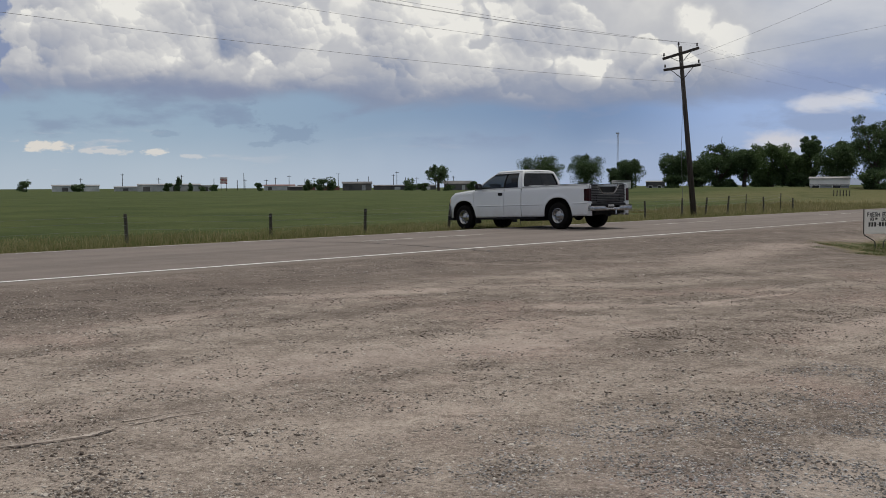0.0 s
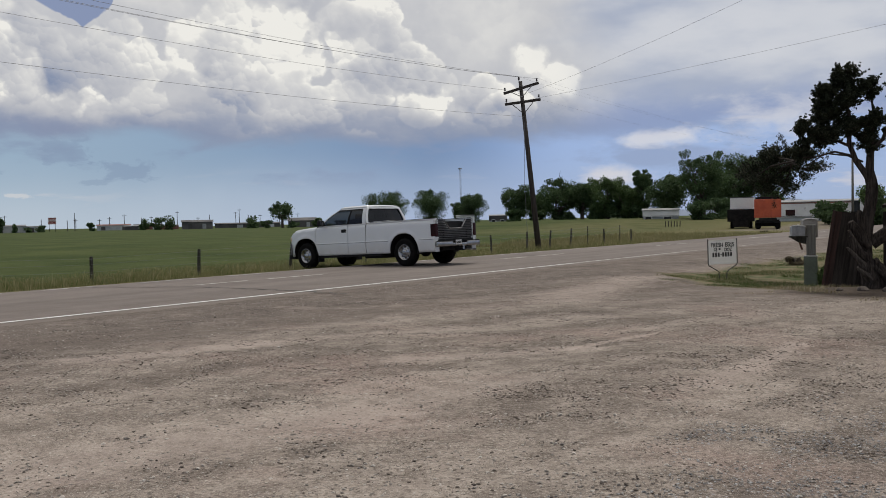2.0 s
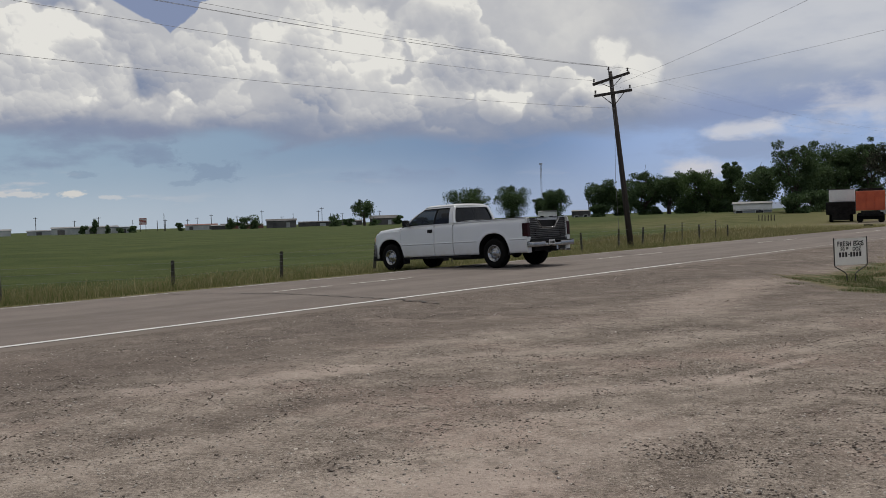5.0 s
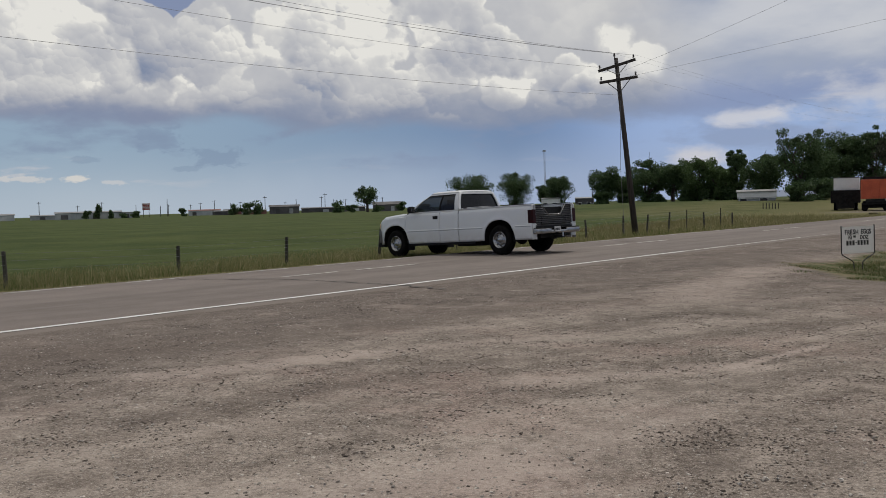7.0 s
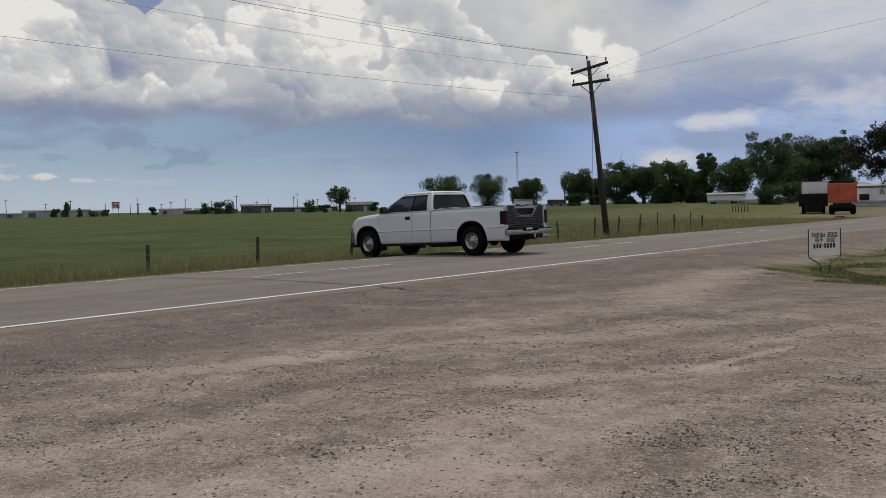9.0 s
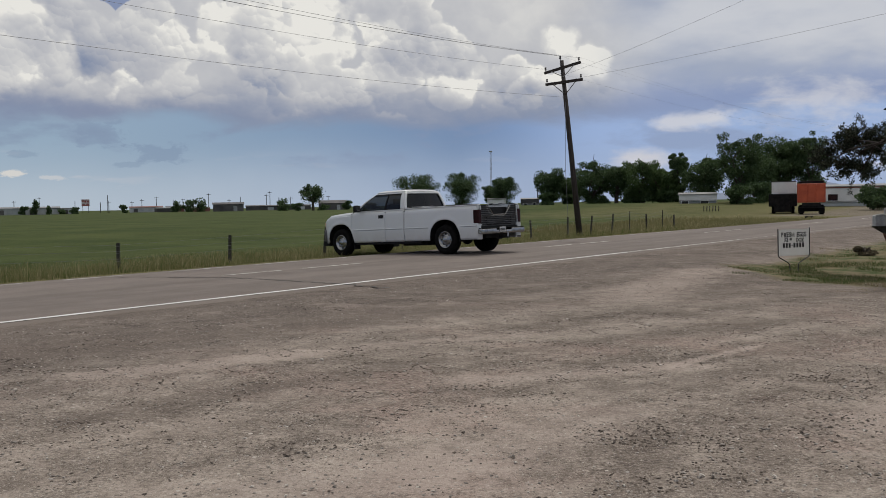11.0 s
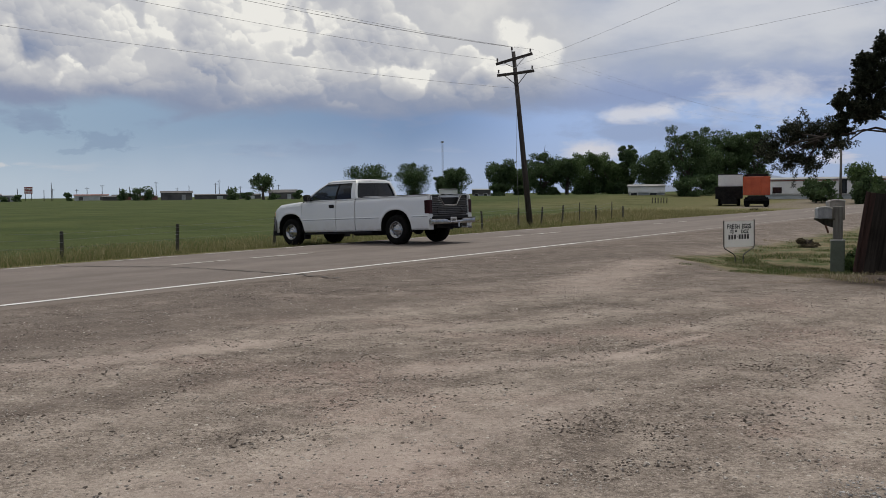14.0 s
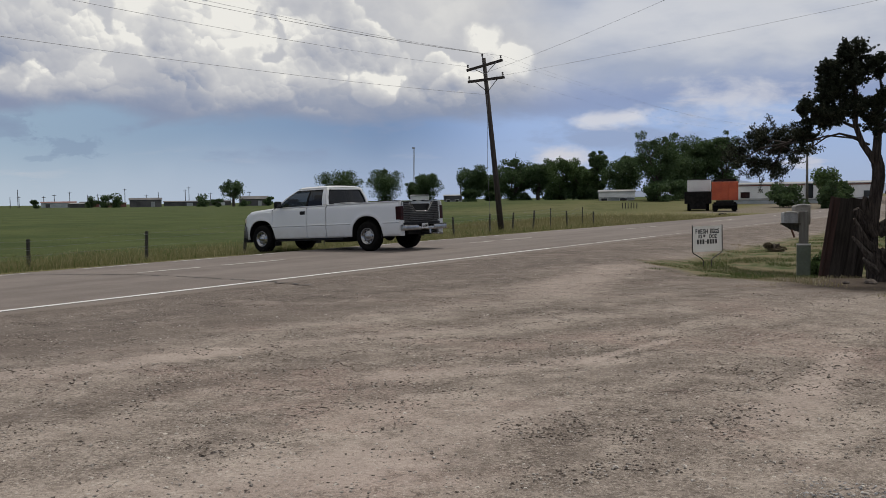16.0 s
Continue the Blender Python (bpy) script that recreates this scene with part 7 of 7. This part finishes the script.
    for side in (1, -1):
        part("wing_top", sheet(bmesh.new(), lambda x, f: (x, side * ((0.735 - 0.08 * (x - 3.36) / 1.5) * (1 - f) + (half_width(x, belt_z(x)) + 0.002) * f), top_z(x, 0.76) * (1 - f) + belt_z(max(x, 3.31)) * f + 0.010 * math.sin(math.pi * f)), steps(3.31, 4.80, 26), steps(0, 1, 5), 0.01), MAT["paint"], truck, "", True)
    part("cowl", box(bmesh.new(), (3.48, 0, 1.20), (0.28, 1.5, 0.10), None, 0.02), MAT["trim"], truck)
    for y in (-0.30, 0.32):
        part("wiper", tube(bmesh.new(), [(3.58, y, 1.28), (3.42, y + 0.24, 1.37)], 0.010, 5), MAT["trim"], truck)
    # nose: crossed grille, bumper
    grille = part("grille", box(bmesh.new(), (4.80, 0, 0.93), (0.10, 1.04, 0.31), None, 0.02), MAT["trim"], truck, "black grille with white cross bars")
    for z in (0.785, 0.935, 1.085):
        part("grille_bar", box(bmesh.new(), (4.86, 0, z), (0.05, 1.08, 0.045), None, 0.012), MAT["paint"], grille)
    for y in (-0.52, 0, 0.52):
        part("grille_bar", box(bmesh.new(), (4.86, y, 0.935), (0.05, 0.05, 0.31), None, 0.012), MAT["paint"], grille)
    for z in (0.825, 0.86, 0.89, 0.98, 1.01, 1.04):
        part("grille_slat", box(bmesh.new(), (4.845, 0, z), (0.02, 1.0, 0.010)), MAT["grey_trim"], grille)

    def bumper_at(a, v):
        y = 0.905 * math.sin(a)
        return 4.93 - 0.60 * max(0.0, abs(math.sin(a)) - 0.62) ** 1.5 * 2.1, y, v

    front = part("front_bumper", sheet(bmesh.new(), lambda a, v: bumper_at(a, v), steps(-1.57, 1.57, 26), (0.42, 0.52, 0.62, 0.765), 0.05), MAT["grey_trim"], truck, "grey front bumper", True)
    part("bumper_chrome", sheet(bmesh.new(), lambda a, v: (bumper_at(a, v)[0] + 0.012, bumper_at(a, v)[1] * 1.004, v), steps(-1.5, 1.5, 26), (0.60, 0.66, 0.70), 0.008), MAT["chrome"], front, "chrome strip", True)
    part("air_dam", box(bmesh.new(), (4.70, 0, 0.37), (0.30, 1.60, 0.16), None, 0.03), MAT["trim"], front)
    # load bed
    part("bed_floor", box(bmesh.new(), (0.11, 0, 0.75), (2.42, 1.06, 0.05)), MAT["trim"], truck, "dark lined bed floor")
    for side in (1, -1):
        part("wheel_house", box(bmesh.new(), (0.11, side * 0.655, 0.945), (2.42, 0.26, 0.025)), MAT["trim"], truck)
        part("wheel_house_side", box(bmesh.new(), (0.11, side * 0.535, 0.86), (2.42, 0.02, 0.20)), MAT["trim"], truck)
    for side in (1, -1):
        part("bed_inner_wall", box(bmesh.new(), (0.11, side * 0.79, 1.09), (2.42, 0.03, 0.30)), MAT["paint"], truck)
    part("bed_front", box(bmesh.new(), (1.42, 0, 0.99), (0.035, 1.70, 0.53), None, 0.006), MAT["paint"], truck)
    part("bed_chest", box(bmesh.new(), (1.02, 0.0, 1.265), (0.54, 1.50, 0.07), None, 0.015), MAT["paint"], truck, "low white lid across the bed")
    # louvred tailgate with a V notch
    gate = part("tailgate", prism(bmesh.new(), [(-0.79, 0.70), (0.79, 0.70), (0.79, 1.235), (0.50, 1.235), (0.27, 1.0), (-0.27, 1.0), (-0.50, 1.235), (-0.79, 1.235)], -1.075, -1.055, "x"), MAT["louvre"], truck, "black louvred tailgate with a V notch")
    for i in range(11):
        z = 0.725 + 0.047 * i
        spans = [(-0.785, 0.785)]
        if z > 1.0:
            k = 0.28 + (z - 1.0) * 1.0 + 0.02
            spans = [(-0.785, -k), (k, 0.785)]
        for a, b in spans:
            bm = box(bmesh.new(), (0, (a + b) / 2, 0), (0.034, b - a, 0.007), Matrix.Translation((-1.095, 0, z)) @ Matrix.Rotation(radians(-38), 4, "Y"), 0.002)
            part("louvre", bm, MAT["slat"], gate)
    bm = bmesh.new()
    tube(bm, [(-1.105, -0.50, 1.235), (-1.105, -0.27, 0.995), (-1.105, 0.27, 0.995), (-1.105, 0.50, 1.235)], 0.013, 6)
    part("notch_trim", bm, MAT["chrome"], gate, "bright trim along the notch")
    part("gate_edge", box(bmesh.new(), (-1.09, -0.797, 0.96), (0.05, 0.02, 0.52), None, 0.008), MAT["paint"], gate)
    part("notch_panel", box(bmesh.new(), (-1.02, 0, 1.09), (0.02, 0.90, 0.20)), MAT["trim"], gate)
    part("gate_top", box(bmesh.new(), (-1.085, 0.64, 1.242), (0.06, 0.29, 0.016), None, 0.004), MAT["louvre"], gate)
    part("gate_top", box(bmesh.new(), (-1.085, -0.64, 1.242), (0.06, 0.29, 0.016), None, 0.004), MAT["louvre"], gate)
    part("lower_sill", box(bmesh.new(), (-1.08, 0, 0.675), (0.06, 1.60, 0.05), None, 0.01), MAT["trim"], truck)
    # rear bumper with step, plate, hitch, exhaust
    bm = bmesh.new()
    for y0, y1, z0 in ((-0.915, -0.33, 0.0), (0.33, 0.915, 0.0), (-0.34, 0.34, -0.045)):
        box(bm, (-1.18, (y0 + y1) / 2, 0.57 + z0 * 0.5), (0.17, y1 - y0, 0.138 + z0), None, 0.03)
    bumper = part("rear_bumper", bm, MAT["chrome"], truck, "dull chrome step bumper", True)
    part("step_pad", box(bmesh.new(), (-1.18, 0, 0.646), (0.165, 1.78, 0.016), None, 0.004), MAT["trim"], bumper)
    for side in (1, -1):
        part("bumper_end", box(bmesh.new(), (-1.09, side * 0.90, 0.57), (0.20, 0.04, 0.132), None, 0.02), MAT["chrome"], bumper)
    plate = part("number_plate", box(bmesh.new(), (-1.273, 0.10, 0.605), (0.008, 0.26, 0.13), None, 0.002), MAT["plate"], bumper, "pale number plate")
    for i in range(6):
        part("plate_bar", box(bmesh.new(), (-1.279, 0.01 + 0.036 * i, 0.60), (0.003, 0.022, 0.06)), MAT["trim"], plate)
    part("hitch", box(bmesh.new(), (-1.22, 0, 0.41), (0.26, 0.08, 0.08), None, 0.01), MAT["trim"], truck)
    part("hitch_ball", rod(bmesh.new(), (-1.36, 0, 0.40), (-1.36, 0, 0.52), 0.028, 0.026, 12), MAT["chrome"], truck)
    part("ball_mount", box(bmesh.new(), (-1.30, 0, 0.39), (0.20, 0.06, 0.035), None, 0.006), MAT["trim"], truck)
    part("exhaust", tube(bmesh.new(), [(-0.55, -0.62, 0.42), (-0.95, -0.70, 0.40), (-1.18, -0.84, 0.38)], 0.030, 12), MAT["chrome"], truck, "bright exhaust tip")
    # underbody
    part("frame_rail", box(bmesh.new(), (1.75, 0, 0.56), (5.6, 1.08, 0.34), None, 0.02), MAT["dark_steel"], truck)
    # wide plate added to block light and deepen the shade under the truck
    part("floor_pan", box(bmesh.new(), (2.05, 0, 0.43), (2.6, 1.70, 0.06), None, 0.01), MAT["dark_steel"], truck)
    part("rear_pan", box(bmesh.new(), (-0.82, 0, 0.52), (0.50, 1.60, 0.06), None, 0.01), MAT["dark_steel"], truck)
    part("fuel_tank", box(bmesh.new(), (1.30, 0.45, 0.36), (0.95, 0.45, 0.24), None, 0.05), MAT["trim"], truck)
    part("rear_axle", rod(bmesh.new(), (0, -0.75, TYRE), (0, 0.75, TYRE), 0.055, 0.055, 12), MAT["trim"], truck)
    bm = bmesh.new()
    bmesh.ops.create_uvsphere(bm, u_segments=14, v_segments=10, radius=0.16, matrix=Matrix.Translation((0, 0, TYRE)))
    part("differential", bm, MAT["trim"], truck, "", True)
    part("front_axle", rod(bmesh.new(), (WHEELBASE, -0.75, TYRE), (WHEELBASE, 0.75, TYRE), 0.05, 0.05, 12), MAT["trim"], truck)
    # inside the cab
    part("cab_floor", box(bmesh.new(), (2.35, 0, 0.62), (1.95, 1.72, 0.30)), MAT["trim"], truck)
    part("cab_back_wall", box(bmesh.new(), (1.50, 0, 0.92), (0.04, 1.72, 0.60)), MAT["trim"], truck)
    part("dashboard", box(bmesh.new(), (3.20, 0, 1.08), (0.36, 1.64, 0.30), None, 0.05), MAT["trim"], truck)
    for y in (-0.42, 0.42):
        part("front_seat", box(bmesh.new(), (2.22, y, 1.08), (0.18, 0.62, 0.66), Matrix.Identity(4), 0.06), MAT["seat"], truck, "grey cloth seat back")
        part("head_rest", box(bmesh.new(), (2.15, y, 1.49), (0.10, 0.28, 0.15), None, 0.04), MAT["seat"], truck)
    part("rear_seat", box(bmesh.new(), (1.56, 0, 0.98), (0.16, 1.50, 0.50), None, 0.05), MAT["seat"], truck)
    bm = bmesh.new()
    ring = [(2.90 + 0.06 * math.sin(a), 0.42 + 0.19 * math.cos(a), 1.20 + 0.18 * math.sin(a)) for a in steps(0, 2 * math.pi, 20)]
    tube(bm, ring, 0.014, 6)
    part("steering_wheel", bm, MAT["trim"], truck)
    # flaked remains of a decal on the far flank, scuffs on the near one
    rng = random.Random(4)
    for i in range(9):
        x, z = -0.25 - 0.085 * i * 0.8 + rng.uniform(-0.03, 0.03), 1.05 + rng.uniform(-0.04, 0.05)
        bm = bmesh.new()
        sheet(bm, lambda u, v: (x + u * (1 + v * 2), -(half_width(x, z + v) + 0.003), z + v), steps(-0.05, 0.05, 3), steps(-0.018, 0.018, 3))
        part("decal_flake", bm, MAT["grey_trim"], truck)
    return truck


TRUCK_AT = (-1.85, 24.65)
build_truck(pose(TRUCK_AT[0], TRUCK_AT[1], -0.012, 0, 0, 145.6) @ pose(0, 0, 0, 0, 1.9, 0))
